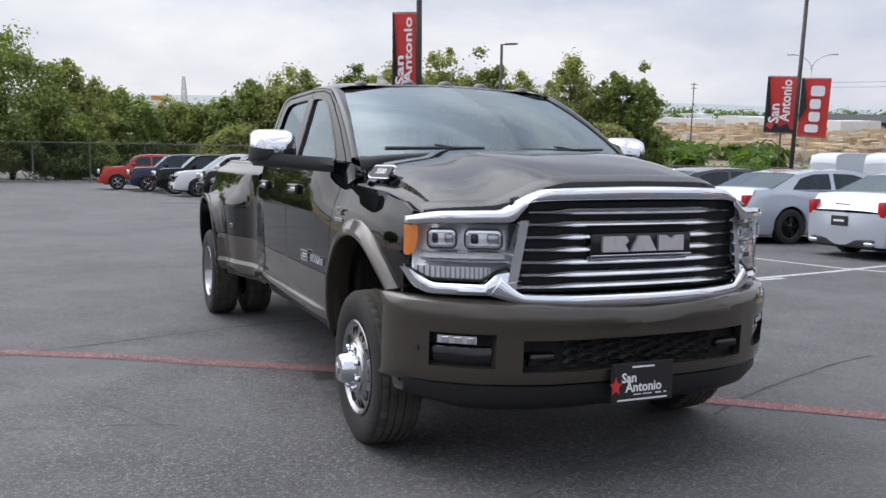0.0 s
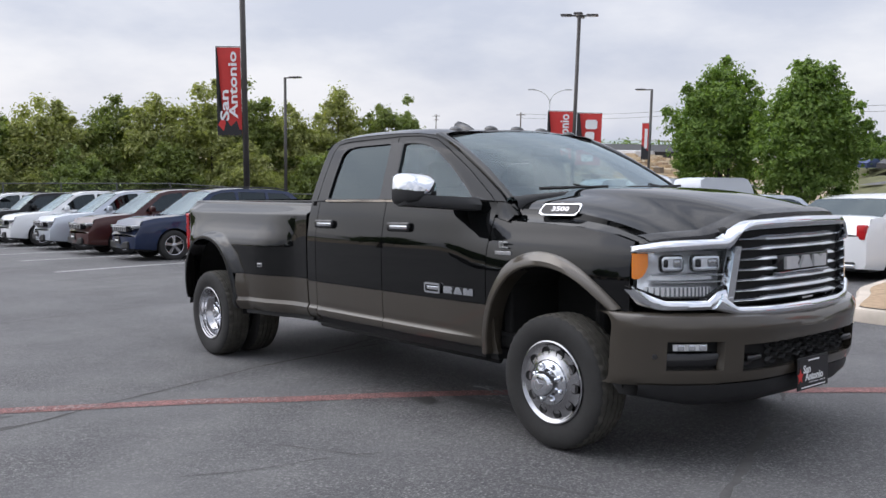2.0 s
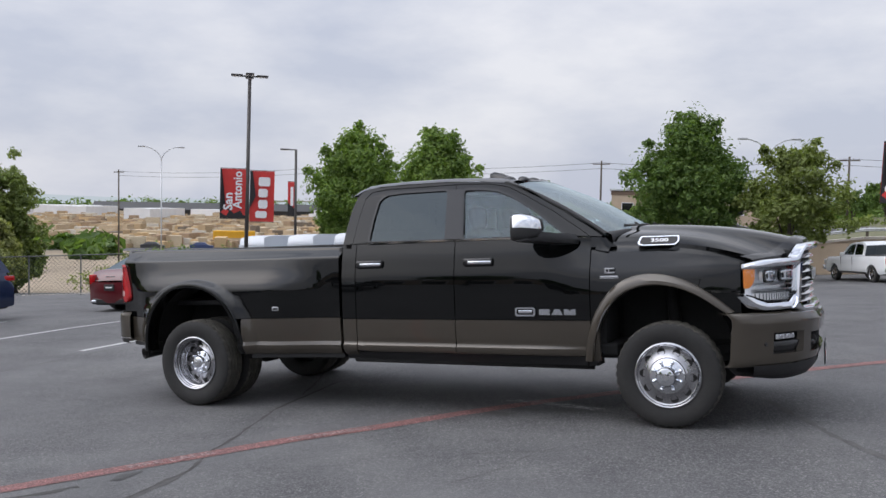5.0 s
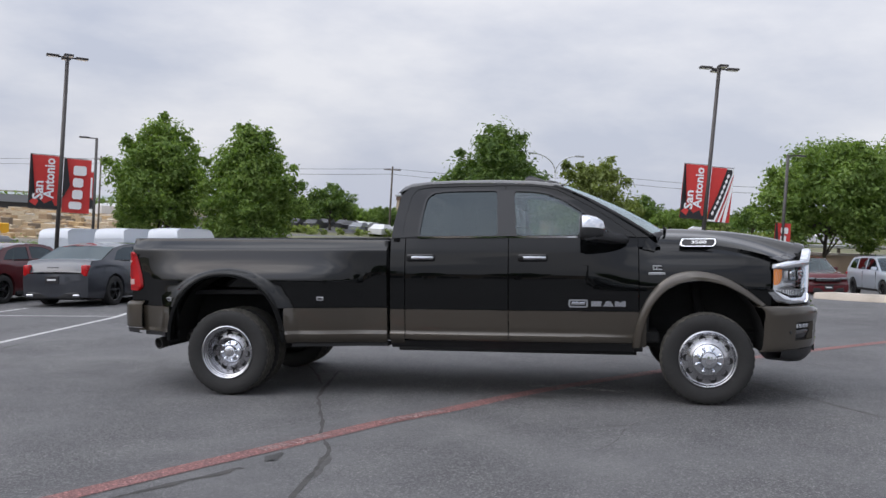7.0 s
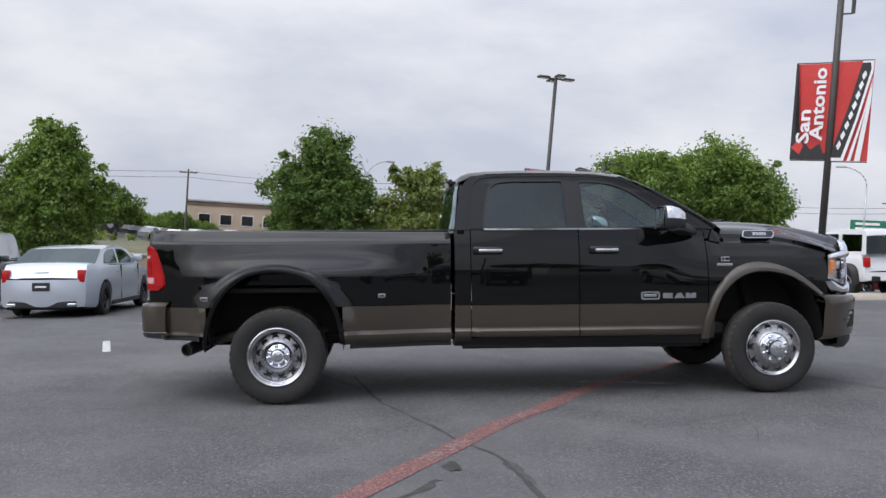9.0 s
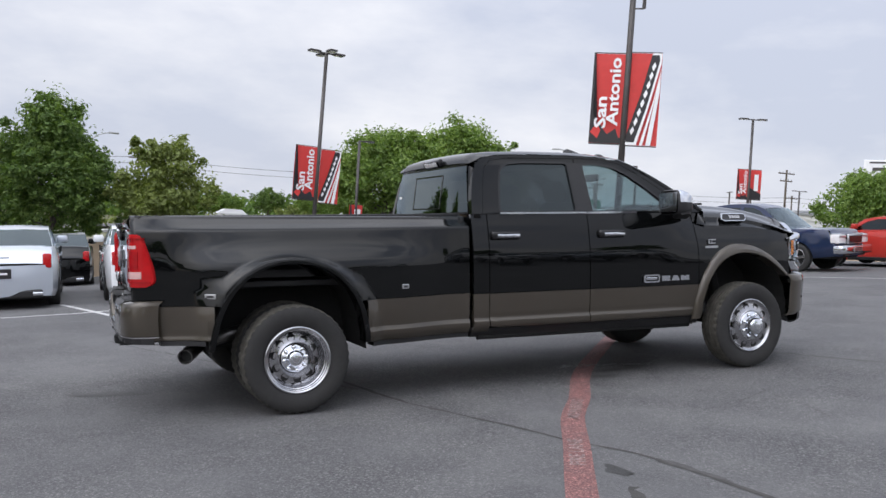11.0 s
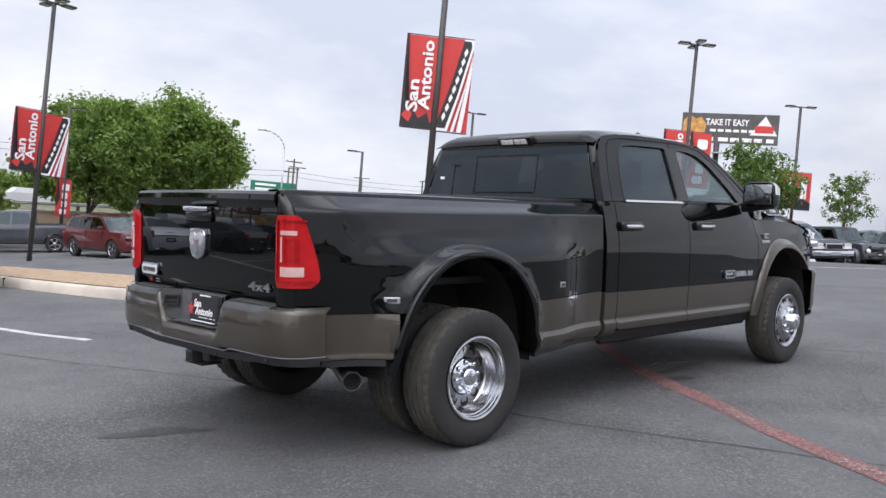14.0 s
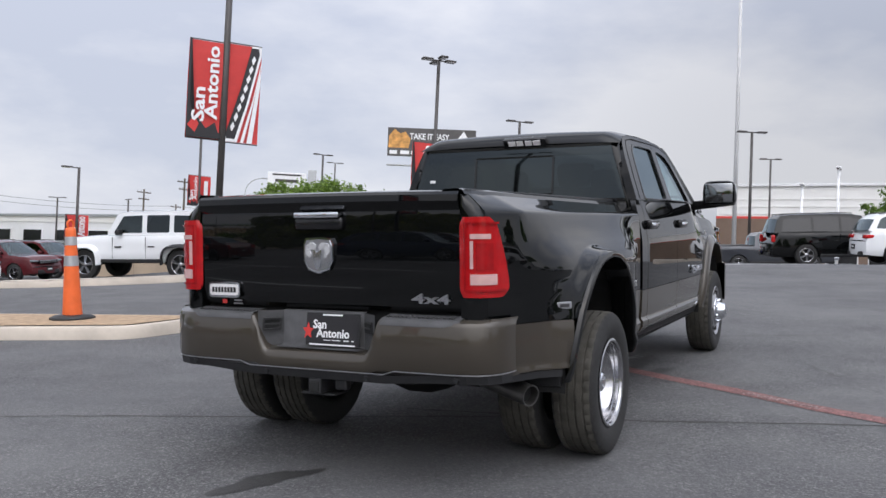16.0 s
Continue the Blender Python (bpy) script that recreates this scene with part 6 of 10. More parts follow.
def tyre_mesh():
    bm = bmesh.new()
    n = 120
    rows = []
    for r_, a in TYRE:
        row = []
        for i in range(n):
            rr = r_
            if abs(a) > 0.056 and r_ > 0.392 and i % 3 == 0:
                rr = r_ - 0.009
            if 0.012 < abs(a) < 0.058 and r_ > 0.40 and i % 4 == (1 if a > 0 else 3):
                rr = r_ - 0.006
            t = 2 * math.pi * i / n
            row.append((rr * math.cos(t), a, rr * math.sin(t)))
        rows.append(row)
    grid_surface(bm, rows, True)
    bmesh.ops.recalc_face_normals(bm, faces=bm.faces)
    for f in bm.faces:
        c = f.calc_center_median()
        f.material_index = 1 if math.hypot(c.x, c.z) > 0.388 and abs(c.y) < 0.105 else 0
    return bm


def truck_wheel(front, m):
    """Outer face towards -y."""
    w = part("wheel", bmesh.new(), None, truck, "wheel with polished aluminium rim" if front else "dual rear wheel with dished aluminium rim", m=m)
    part("tyre", tyre_mesh(), [M["rubber"], M["tread"]], w, "black all-terrain tyre", smooth=35)
    bm = bmesh.new()
    if front:
        prof = [(0.236, 0.09), (0.236, -0.098), (0.247, -0.108), (0.249, -0.112), (0.240, -0.116), (0.230, -0.110), (0.222, -0.100), (0.213, -0.098), (0.18, -0.104), (0.145, -0.112), (0.138, -0.118), (0.132, -0.118)]
    else:
        prof = [(0.236, 0.09), (0.236, -0.098), (0.247, -0.108), (0.249, -0.112), (0.240, -0.116), (0.230, -0.110), (0.227, -0.098), (0.221, -0.094), (0.218, -0.076), (0.212, -0.072), (0.208, -0.040), (0.203, -0.034), (0.197, -0.004), (0.189, 0.004), (0.184, 0.014), (0.150, 0.012), (0.122, 0.004), (0.112, -0.002)]
    lathe(bm, prof, 64)
    bmesh.ops.recalc_face_normals(bm, faces=bm.faces)
    part("rim", bm, M["alu"], w, "polished aluminium rim", smooth=40)
    y0 = -0.104 if front else 0.0115
    rh = 0.183 if front else 0.155
    for k in range(10):
        a = 2 * math.pi * (k + 0.5) / 10
        bm = bmesh.new()
        lathe(bm, [(0.0, 0.002), (0.024, 0.002), (0.026, -0.003), (0.029, -0.0025), (0.030, 0.002)], 18)
        hole = part("hand_hole", bm, M["under"], w, m=pose(rh * math.cos(a), y0 - 0.001, rh * math.sin(a)), smooth=30)
    bm = bmesh.new()
    if front:
        lathe(bm, [(0.132, -0.112), (0.130, -0.122), (0.118, -0.130), (0.100, -0.134), (0.088, -0.140), (0.080, -0.165), (0.074, -0.192), (0.066, -0.206), (0.055, -0.210), (0.0, -0.212)], 40)
        hy, hr, zz = -0.132, 0.108, -0.212
    else:
        lathe(bm, [(0.108, 0.006), (0.104, -0.010), (0.092, -0.018), (0.078, -0.022), (0.064, -0.030), (0.058, -0.052), (0.051, -0.062), (0.042, -0.066), (0.0, -0.067)], 40)
        hy, hr, zz = -0.018, 0.087, -0.067
    bmesh.ops.recalc_face_normals(bm, faces=bm.faces)
    cap = part("hub_cap", bm, M["chrome"], w, "chrome hub cap", smooth=35)
    for k in range(8):
        a = 2 * math.pi * k / 8
        bm = bmesh.new()
        lathe(bm, [(0.016, 0.0), (0.016, -0.014), (0.012, -0.020), (0.0, -0.022)], 10)
        part("wheel_nut", bm, M["chrome"], cap, m=pose(hr * math.cos(a), hy, hr * math.sin(a)), smooth=40)
    bm = plate_yz([(-0.028, 0.022), (0, 0.008), (0.028, 0.022), (0.03, 0.0), (0.010, -0.028), (-0.010, -0.028), (-0.03, 0.0)], 1, lambda x, z: 0.0, (), 0.004)
    part("cap_relief", bm, M["satin_metal"], cap, m=pose(0, zz, 0))
    return w


def add_wheel(src, m):
    """A copy of a wheel with its parts under the truck."""
    made = {}
    for o in (src, *src.children_recursive):
        c = o.copy()
        scene.collection.objects.link(c)
        c.parent = made.get(o.parent, o.parent)
        made[o] = c
    made[src].matrix_local = m
    return made[src]


RAD -= 0.022
wf = truck_wheel(True, pose(FX, -0.945, RAD, 0, 22, 0))
add_wheel(wf, pose(FX, 0.945, RAD, 0, 10, 180))
wr = truck_wheel(False, pose(RX, -1.078, RAD - 0.0, 0, -8, 0))
add_wheel(wr, pose(RX, 1.078, RAD, 0, 40, 180))
for s in (-1, 1):
    w = part("wheel", bmesh.new(), None, truck, "inner dual rear wheel", m=pose(RX, s * 0.762, RAD))
    t = [c for c in wr.children if c.name.startswith("tyre")][0].copy()
    scene.collection.objects.link(t)
    t.parent = w
    bm = bmesh.new()
    lathe(bm, [(0.0, 0), (0.236, 0.0), (0.24, -0.1)], 32)
    part("rim", bm, M["under"], w)

# ---- mirrors ----
for s in (-1, 1):
    mr = part("towing_mirror", bmesh.new(), None, truck, "tall towing mirror with chrome cap and black base")
    bm = bmesh.new()
    rows = []
    # head: sections from the glass forwards
    for x, k, dz in ((1.055, 0.93, 0.0), (1.075, 1.0, 0.0), (1.13, 0.98, 0.0), (1.20, 0.86, -0.005), (1.25, 0.62, -0.012), (1.27, 0.2, -0.015)):
        row = []
        for i in range(20):
            a = 2 * math.pi * i / 20
            c, sn = math.cos(a), math.sin(a)
            e = 0.42
            row.append((x, s * (1.262 + (0.142 - 0.010 * sn) * k * math.copysign(abs(c) ** e, c)), 1.532 + dz + 0.108 * k * math.copysign(abs(sn) ** e, sn)))
        rows.append(row)
    vs = grid_surface(bm, rows, True)
    bm.faces.new(vs[-1])
    bmesh.ops.recalc_face_normals(bm, faces=bm.faces)
    for f in bm.faces:
        f.material_index = 1 if f.calc_center_median().z < 1.515 or f.calc_center_median().x < 1.07 else 0
    hd = part("mirror_head", bm, [M["chrome"], M["black_plastic"]], mr, "chrome cap over black housing", smooth=40)
    gm = part("mirror_glass", new_box(1.048, 1.060, s * 1.142, s * 1.382, 1.445, 1.618, 0.01), M["mirror_glass"], mr, "silvered mirror glass", smooth=40)
    bm = bmesh.new()
    rows = []
    for u in spread(0, 1, 6):
        y = 0.985 + 0.40 * u
        x0 = 1.36 - 0.22 * u
        e = 1 - 0.5 * u ** 6
        rows.append([(x0 - 0.05, s * y, 1.405 + 0.025 * u), (x0 - 0.03, s * y, 1.385 + 0.035 * u), (x0 + (0.11 - 0.03 * u) * e, s * y, 1.388 + 0.042 * u), (x0 + (0.125 - 0.035 * u) * e, s * y, 1.425 + 0.03 * u), (x0 + (0.09 - 0.01 * u) * e, s * y, 1.47 + 0.03 * u), (x0 - 0.05, s * y, 1.465 + 0.03 * u)])
    vs = grid_surface(bm, rows, True)
    bm.faces.new(vs[0])
    bm.faces.new(vs[-1])
    bmesh.ops.recalc_face_normals(bm, faces=bm.faces)
    part("mirror_arm", bm, M["black_plastic"], mr, "black folding arm", smooth=50)

# ---- cabin ----
for x, nm in ((0.55, "front_seat"), (-0.42, "rear_seat")):
    for y in ((-0.42, 0.42) if nm == "front_seat" else (-0.45, 0.45)):
        w = 0.27 if nm == "front_seat" else 0.40
        st = part(nm, new_box(x - 0.05, x + 0.48, y - w, y + w, 0.80, 1.0, 0.06, 3), M["leather"], truck, smooth=40)
        part("backrest", new_box(-0.08, 0.08, -w + 0.02, w - 0.02, 0.0, 0.58, 0.06, 3), M["leather"], st, m=pose(x, y, 0.98, 0, -12, 0), smooth=40)
        part("headrest", new_box(-0.05, 0.06, -0.13, 0.13, 0.0, 0.19, 0.05, 3), M["leather"], st, m=pose(x - 0.14, y, 1.55, 0, -8, 0), smooth=40)
dash = part("dashboard", new_box(1.25, 1.72, -0.88, 0.88, 1.0, 1.40, 0.07, 3), M["interior"], truck, smooth=40)
bm = bmesh.new()
rows = []
for i in range(28):
    a = 2 * math.pi * i / 28
    rows.append([((0.185 + 0.016 * math.cos(b)) * math.cos(a), (0.185 + 0.016 * math.cos(b)) * math.sin(a), 0.016 * math.sin(b)) for b in [2 * math.pi * j / 8 for j in range(8)]])
grid_surface(bm, rows + [rows[0]], True)
box(bm, -0.17, 0.17, -0.025, 0.025, -0.012, 0.012, 0.005)
part("steering_wheel", bm, M["interior"], truck, m=pose(1.13, 0.42, 1.28, 0, -68, 0), smooth=50)
part("rear_view_mirror", new_box(-0.015, 0.015, -0.12, 0.12, -0.035, 0.035, 0.01), M["interior"], truck, m=pose(1.08, 0, 1.80, 0, 10, 0))
part("headliner", new_box(-0.55, 0.80, -0.75, 0.75, 1.90, 1.925, 0.005), M["interior"], truck)
part("window_paper", new_box(-0.001, 0.001, -0.11, 0.11, -0.14, 0.14), M["banner_white"], truck, "white paper sheet hung inside a side window", m=pose(0.0, 0.80, 1.62, 0, 0, 90) @ pose(0, 0, 0, 0, 0, 0))

# ---- parked vehicles ----
SEDAN = dict(L=5.04, W=1.90, xf=1.55, xr=-1.50, R=0.36, low=0.20, top=[(-2.52, 0.80), (-2.46, 1.06), (-2.30, 1.10), (-1.75, 1.12), (-1.0, 1.06), (1.0, 1.04), (1.35, 1.02), (2.2, 0.92), (2.44, 0.82), (2.52, 0.62)],
             gh=[(-1.95, 1.10), (-1.25, 1.40), (-0.75, 1.475), (-0.1, 1.49), (0.35, 1.465), (0.62, 1.41), (1.28, 1.03)], wins=[[(-1.42, 1.10), (-1.18, 1.32), (-0.85, 1.405), (-0.40, 1.42), (-0.40, 1.10)], [(-0.30, 1.10), (-0.30, 1.425), (0.25, 1.405), (0.55, 1.33), (0.98, 1.09)]], lamp="tall")
SUV = dict(L=4.65, W=1.88, xf=1.42, xr=-1.32, R=0.365, low=0.27, top=[(-2.30, 0.75), (-2.28, 1.02), (-2.2, 1.10), (-1.0, 1.10), (0.9, 1.09), (1.15, 1.08), (1.9, 1.02), (2.2, 0.95), (2.30, 0.80), (2.33, 0.6)],
           gh=[(-2.22, 1.10), (-2.02, 1.45), (-1.82, 1.62), (-1.4, 1.68), (-0.4, 1.71), (0.05, 1.69), (0.35, 1.62), (1.12, 1.09)], wins=[[(-1.98, 1.18), (-1.82, 1.48), (-1.66, 1.57), (-1.20, 1.60), (-1.20, 1.15)], [(-1.12, 1.15), (-1.12, 1.605), (-0.36, 1.63), (-0.36, 1.14)], [(-0.28, 1.14), (-0.28, 1.63), (0.05, 1.615), (0.30, 1.55), (0.82, 1.14)]], lamp="slim", rails=True)
BIGSUV = dict(L=4.85, W=1.95, xf=1.50, xr=-1.42, R=0.39, low=0.30, top=[(-2.40, 0.80), (-2.38, 1.08), (-2.3, 1.16), (-1.0, 1.15), (0.9, 1.14), (1.2, 1.13), (2.05, 1.08), (2.32, 1.0), (2.40, 0.85), (2.43, 0.62)],
              gh=[(-2.32, 1.15), (-2.10, 1.52), (-1.92, 1.67), (-1.4, 1.74), (-0.4, 1.77), (0.10, 1.75), (0.42, 1.67), (1.18, 1.13)], wins=[[(-2.06, 1.23), (-1.90, 1.54), (-1.74, 1.62), (-1.30, 1.66), (-1.30, 1.20)], [(-1.22, 1.20), (-1.22, 1.665), (-0.40, 1.69), (-0.40, 1.19)], [(-0.32, 1.19), (-0.32, 1.69), (0.08, 1.675), (0.36, 1.60), (0.90, 1.19)]], lamp="slim", rails=True)
BOXSUV = dict(L=4.25, W=1.85, xf=1.32, xr=-1.25, R=0.36, low=0.27, top=[(-2.10, 0.78), (-2.09, 1.05), (-2.0, 1.13), (-1.0, 1.13), (0.8, 1.12), (1.0, 1.12), (1.85, 1.08), (2.02, 1.0), (2.08, 0.85), (2.10, 0.6)],
              gh=[(-2.05, 1.12), (-1.95, 1.55), (-1.85, 1.65), (-1.3, 1.69), (-0.2, 1.69), (0.25, 1.66), (0.42, 1.60), (0.98, 1.12)], wins=[[(-1.85, 1.2), (-1.75, 1.5), (-1.65, 1.57), (-1.15, 1.59), (-1.15, 1.18)], [(-1.07, 1.18), (-1.07, 1.595), (-0.30, 1.60), (-0.30, 1.17)], [(-0.22, 1.17), (-0.22, 1.60), (0.2, 1.58), (0.36, 1.52), (0.75, 1.17)]], lamp="round")
LONGSUV = dict(L=5.65, W=2.02, xf=1.70, xr=-1.60, R=0.40, low=0.33, top=[(-2.80, 0.80), (-2.78, 1.10), (-2.72, 1.22), (-1.0, 1.22), (1.0, 1.20), (1.25, 1.19), (2.5, 1.12), (2.72, 1.05), (2.80, 0.85), (2.82, 0.62)],
               gh=[(-2.74, 1.22), (-2.58, 1.72), (-2.45, 1.86), (-2.0, 1.90), (-0.4, 1.92), (0.15, 1.90), (0.45, 1.83), (1.20, 1.19)], wins=[[(-2.45, 1.28), (-2.36, 1.72), (-2.25, 1.78), (-1.36, 1.80), (-1.36, 1.27)], [(-1.28, 1.27), (-1.28, 1.80), (-0.36, 1.82), (-0.36, 1.26)], [(-0.28, 1.26), (-0.28, 1.82), (0.12, 1.80), (0.38, 1.73), (0.92, 1.26)]], lamp="slim", rails=True)
VAN = dict(L=5.9, W=2.02, xf=2.05, xr=-1.55, R=0.36, low=0.30, top=[(-2.95, 0.8), (-2.94, 1.2), (-2.9, 1.30), (-1.0, 1.30), (1.3, 1.28), (1.9, 1.22), (2.6, 1.08), (2.85, 0.95), (2.93, 0.8), (2.95, 0.6)],
           gh=[(-2.92, 1.30), (-2.88, 2.2), (-2.80, 2.45), (-2.4, 2.52), (0.6, 2.52), (1.0, 2.46), (1.25, 2.3), (1.95, 1.25)], wins=[[(0.35, 1.40), (0.35, 1.98), (1.20, 1.98), (1.70, 1.40)]], lamp="slim")
PICKUP = dict(L=5.8, W=2.02, xf=1.80, xr=-1.75, R=0.40, low=0.40, top=[(-2.88, 0.85), (-2.86, 1.20), (-2.8, 1.25), (-1.0, 1.24), (0.9, 1.22), (1.2, 1.20), (2.5, 1.17), (2.76, 1.13), (2.85, 1.00), (2.88, 0.62)],
              gh=[(-0.95, 1.24), (-0.88, 1.72), (-0.72, 1.86), (-0.4, 1.90), (0.2, 1.90), (0.55, 1.84), (0.75, 1.76), (1.42, 1.20)], wins=[[(-0.72, 1.30), (-0.66, 1.72), (-0.55, 1.80), (0.02, 1.81), (0.02, 1.29)], [(0.10, 1.29), (0.10, 1.81), (0.42, 1.79), (0.62, 1.70), (1.12, 1.28)]], lamp="slim", bed=True)
WRANGLER = dict(L=4.6, W=1.72, xf=1.52, xr=-1.48, R=0.42, low=0.48, top=[(-2.20, 0.75), (-2.19, 1.1), (-2.16, 1.22), (-1.0, 1.22), (0.9, 1.22), (1.0, 1.22), (2.12, 1.16), (2.20, 1.10), (2.22, 0.9), (2.23, 0.65)],
                gh=[(-2.17, 1.22), (-2.14, 1.7), (-2.10, 1.85), (-1.9, 1.88), (0.1, 1.88), (0.42, 1.86), (0.50, 1.82), (0.82, 1.24)], wins=[[(-2.02, 1.30), (-2.0, 1.75), (-1.25, 1.77), (-1.25, 1.30)], [(-1.12, 1.30), (-1.12, 1.78), (-0.42, 1.78), (-0.42, 1.30)], [(-0.28, 1.30), (-0.28, 1.78), (0.32, 1.76), (0.62, 1.30)]], lamp="round", flares=True)


def car_wheel(parent, x, y, R, s, dark):
    w = part("wheel", bmesh.new(), None, parent, m=pose(x, y, R, 0, random.uniform(0, 70), 0 if s < 0 else 180))
    bm = bmesh.new()
    lathe(bm, [(R * 0.62, -0.095), (R * 0.70, -0.108), (R * 0.88, -0.110), (R * 0.97, -0.095), (R, -0.07), (R, 0.07), (R * 0.97, 0.1), (R * 0.62, 0.1)], 28)
    bmesh.ops.recalc_face_normals(bm, faces=bm.faces)
    part("tyre", bm, M["rubber"], w, smooth=40)
    bm = bmesh.new()
    lathe(bm, [(R * 0.62, 0.02), (R * 0.66, -0.098), (R * 0.62, -0.104), (R * 0.59, -0.09), (R * 0.57, -0.03)], 28)
    r0 = R * 0.60
    for k in range(5):
        for d in (-0.11, 0.11):
            a = 2 * math.pi * k / 5 + d
            c, sn = math.cos(a), math.sin(a)
            n = Vector((-sn, 0, c)) * R * 0.045
            a0, a1 = Vector((0.10 * R * c, -0.085, 0.10 * R * sn)), Vector((r0 * c, -0.078, r0 * sn))
            vs = [bm.verts.new(p) for p in (a0 - n * 1.3, a0 + n * 1.3, a1 + n, a1 - n)]
            bm.faces.new(vs)
    lathe(bm, [(0.0, -0.098), (R * 0.12, -0.096), (R * 0.17, -0.08)], 14)
    part("rim", bm, M["gloss_black"] if dark else M["alu"], w, smooth=30)
    bm = bmesh.new()
    lathe(bm, [(0.0, -0.02), (R * 0.6, -0.02)], 20)
    part("brake_disc", bm, M["under"], w)


def parked_car(name, spec, m, paint_name, label, category, group="", dark_rims=False, glass_mat="dark_glass", plate=True, roof=None):
    c = thing(name, m, label, category, group)
    sp = spec
    P = M[paint_name]
    L, W, R, low = sp["L"], sp["W"], sp["R"], sp["low"]
    x0, x1 = sp["top"][0][0], sp["top"][-1][0]
    h = W / 2
    topz = lambda x: interp(sp["top"], x)
    def plan(x):
        e = abs(x) / (L / 2)
        return h * (1 - 0.10 * e ** 5 - 0.02 * e ** 2)
    def yb(x, z):
        zt = topz(x)
        k = interp([(low, 0.93), (low + 0.12, 0.985), (0.62, 1.0), (0.80, 0.992), (max(0.9, zt - 0.10), 0.975), (max(0.98, zt), 0.935)], z)
        return plan(x) * k
    Ra = R + 0.055
    xs = sorted(set([round(v, 3) for v in spread(x0 + 0.001, x1 - 0.001, 25)] + [round(xc + Ra * math.cos(math.pi * i / 10), 3) for xc in (sp["xf"], sp["xr"]) for i in range(11)]))
    def zl(x):
        z = low + 0.04 * max(0, abs(x) - L * 0.40) / 0.4
        for xc in (sp["xf"], sp["xr"]):
            d = abs(x - xc)
            if d < Ra:
                z = max(z, R + math.sqrt(Ra * Ra - d * d))
        return z
    for s in (-1, 1):
        part("body_side", sheet([(x, min(zl(x), topz(x) - 0.03), x, topz(x)) for x in xs], yb, s, 0.06, 8), P, c, smooth=35)
    # deck, nose and tail
    bm = bmesh.new()
    rows = [[(x + 0.0, v * yb(x, topz(x)), topz(x) + 0.035 * (1 - v ** 4)) for v in spread(-1, 1, 9)] for x in spread(x0, x1, 31)]
    grid_surface(bm, rows)
    part("deck", bm, P, c, smooth=40)
    for xe, sg in ((x0, -1), (x1, 1)):
        bm = bmesh.new()
        zt = topz(xe)
        rows = []
        for z in spread(low + 0.05, zt, 6):
            b = 0.09 + 0.05 * (1 - abs((z - 0.55) / 0.5))
            rows.append([(xe + sg * b * (1 - abs(v) ** 2.5) , v * yb(xe, z), z) for v in spread(-1, 1, 13)])
        grid_surface(bm, rows)
        part("bumper", bm, P, c, smooth=50)
    # cabin
    g = sp["gh"]
    zb = g[0][1]
    base_y = yb((g[0][0] + g[-1][0]) / 2, topz(0)) - 0.03
    tumble = 0.10 if sp in (VAN, WRANGLER) else 0.30
    gy = lambda x, z: base_y - (z - 1.08) * tumble - 0.02 * (x / 2) ** 2
    for s in (-1, 1):
        wins = [rounded(w, 0.035, 2) for w in sp["wins"]]
        part("cabin_side", plate_yz(g, s, gy, wins, 0.03), P, c)
        for w in wins:
            part("side_window", pane(w, s, lambda x, z: gy(x, z) - 0.01), M[glass_mat], c)
    # roof
    iF = len(g) - 2
    bm = bmesh.new()
    rows = []
    for x, z in g[1:iF + 1]:
        rows.append([(x, v * gy(x, z), z + 0.03 * (1 - v ** 4)) for v in spread(-1, 1, 9)])
    grid_surface(bm, rows)
    part("roof", bm, M[roof] if roof else P, c, smooth=40)
    for (ax, az), (bx, bz), gm, bul in ((g[iF], g[-1], "clear_glass", 0.10), (g[1], g[0], "dark_glass", -0.06)):
        bm = bmesh.new()
        rows = []
        for u in spread(0.0, 1.0, 6):
            x, z = ax + (bx - ax) * u, az + (bz - az) * u
            rows.append([(x + bul * (1 - v * v) + (0.0 if abs(v) < 0.99 else 0.0), v * (gy(x, z) - 0.012), z + 0.018) for v in spread(-1, 1, 9)])
        grid_surface(bm, rows)
        part("windscreen" if gm == "clear_glass" else "rear_window", bm, P if sp is VAN and gm == "dark_glass" else M[gm], c, smooth=60)
    part("cabin_floor", new_box(g[0][0] + 0.15, g[-1][0] - 0.1, -h * 0.8, h * 0.8, low + 0.1, zb - 0.12, 0.03), M["interior"], c)
    for x in ((g[0][0] + g[-1][0]) / 2 - 0.45, (g[0][0] + g[-1][0]) / 2 + 0.35):
        for y in (-0.38, 0.38):
            part("seat", new_box(x - 0.09, x + 0.09, y - 0.24, y + 0.24, zb - 0.15, min(zb + 0.36, g[3][1] - 0.12), 0.06), M["interior"], c)
    part("underbody", new_box(x0 + 0.15, x1 - 0.15, -h * 0.85, h * 0.85, low - 0.02, low + 0.25, 0.04), M["under"], c)
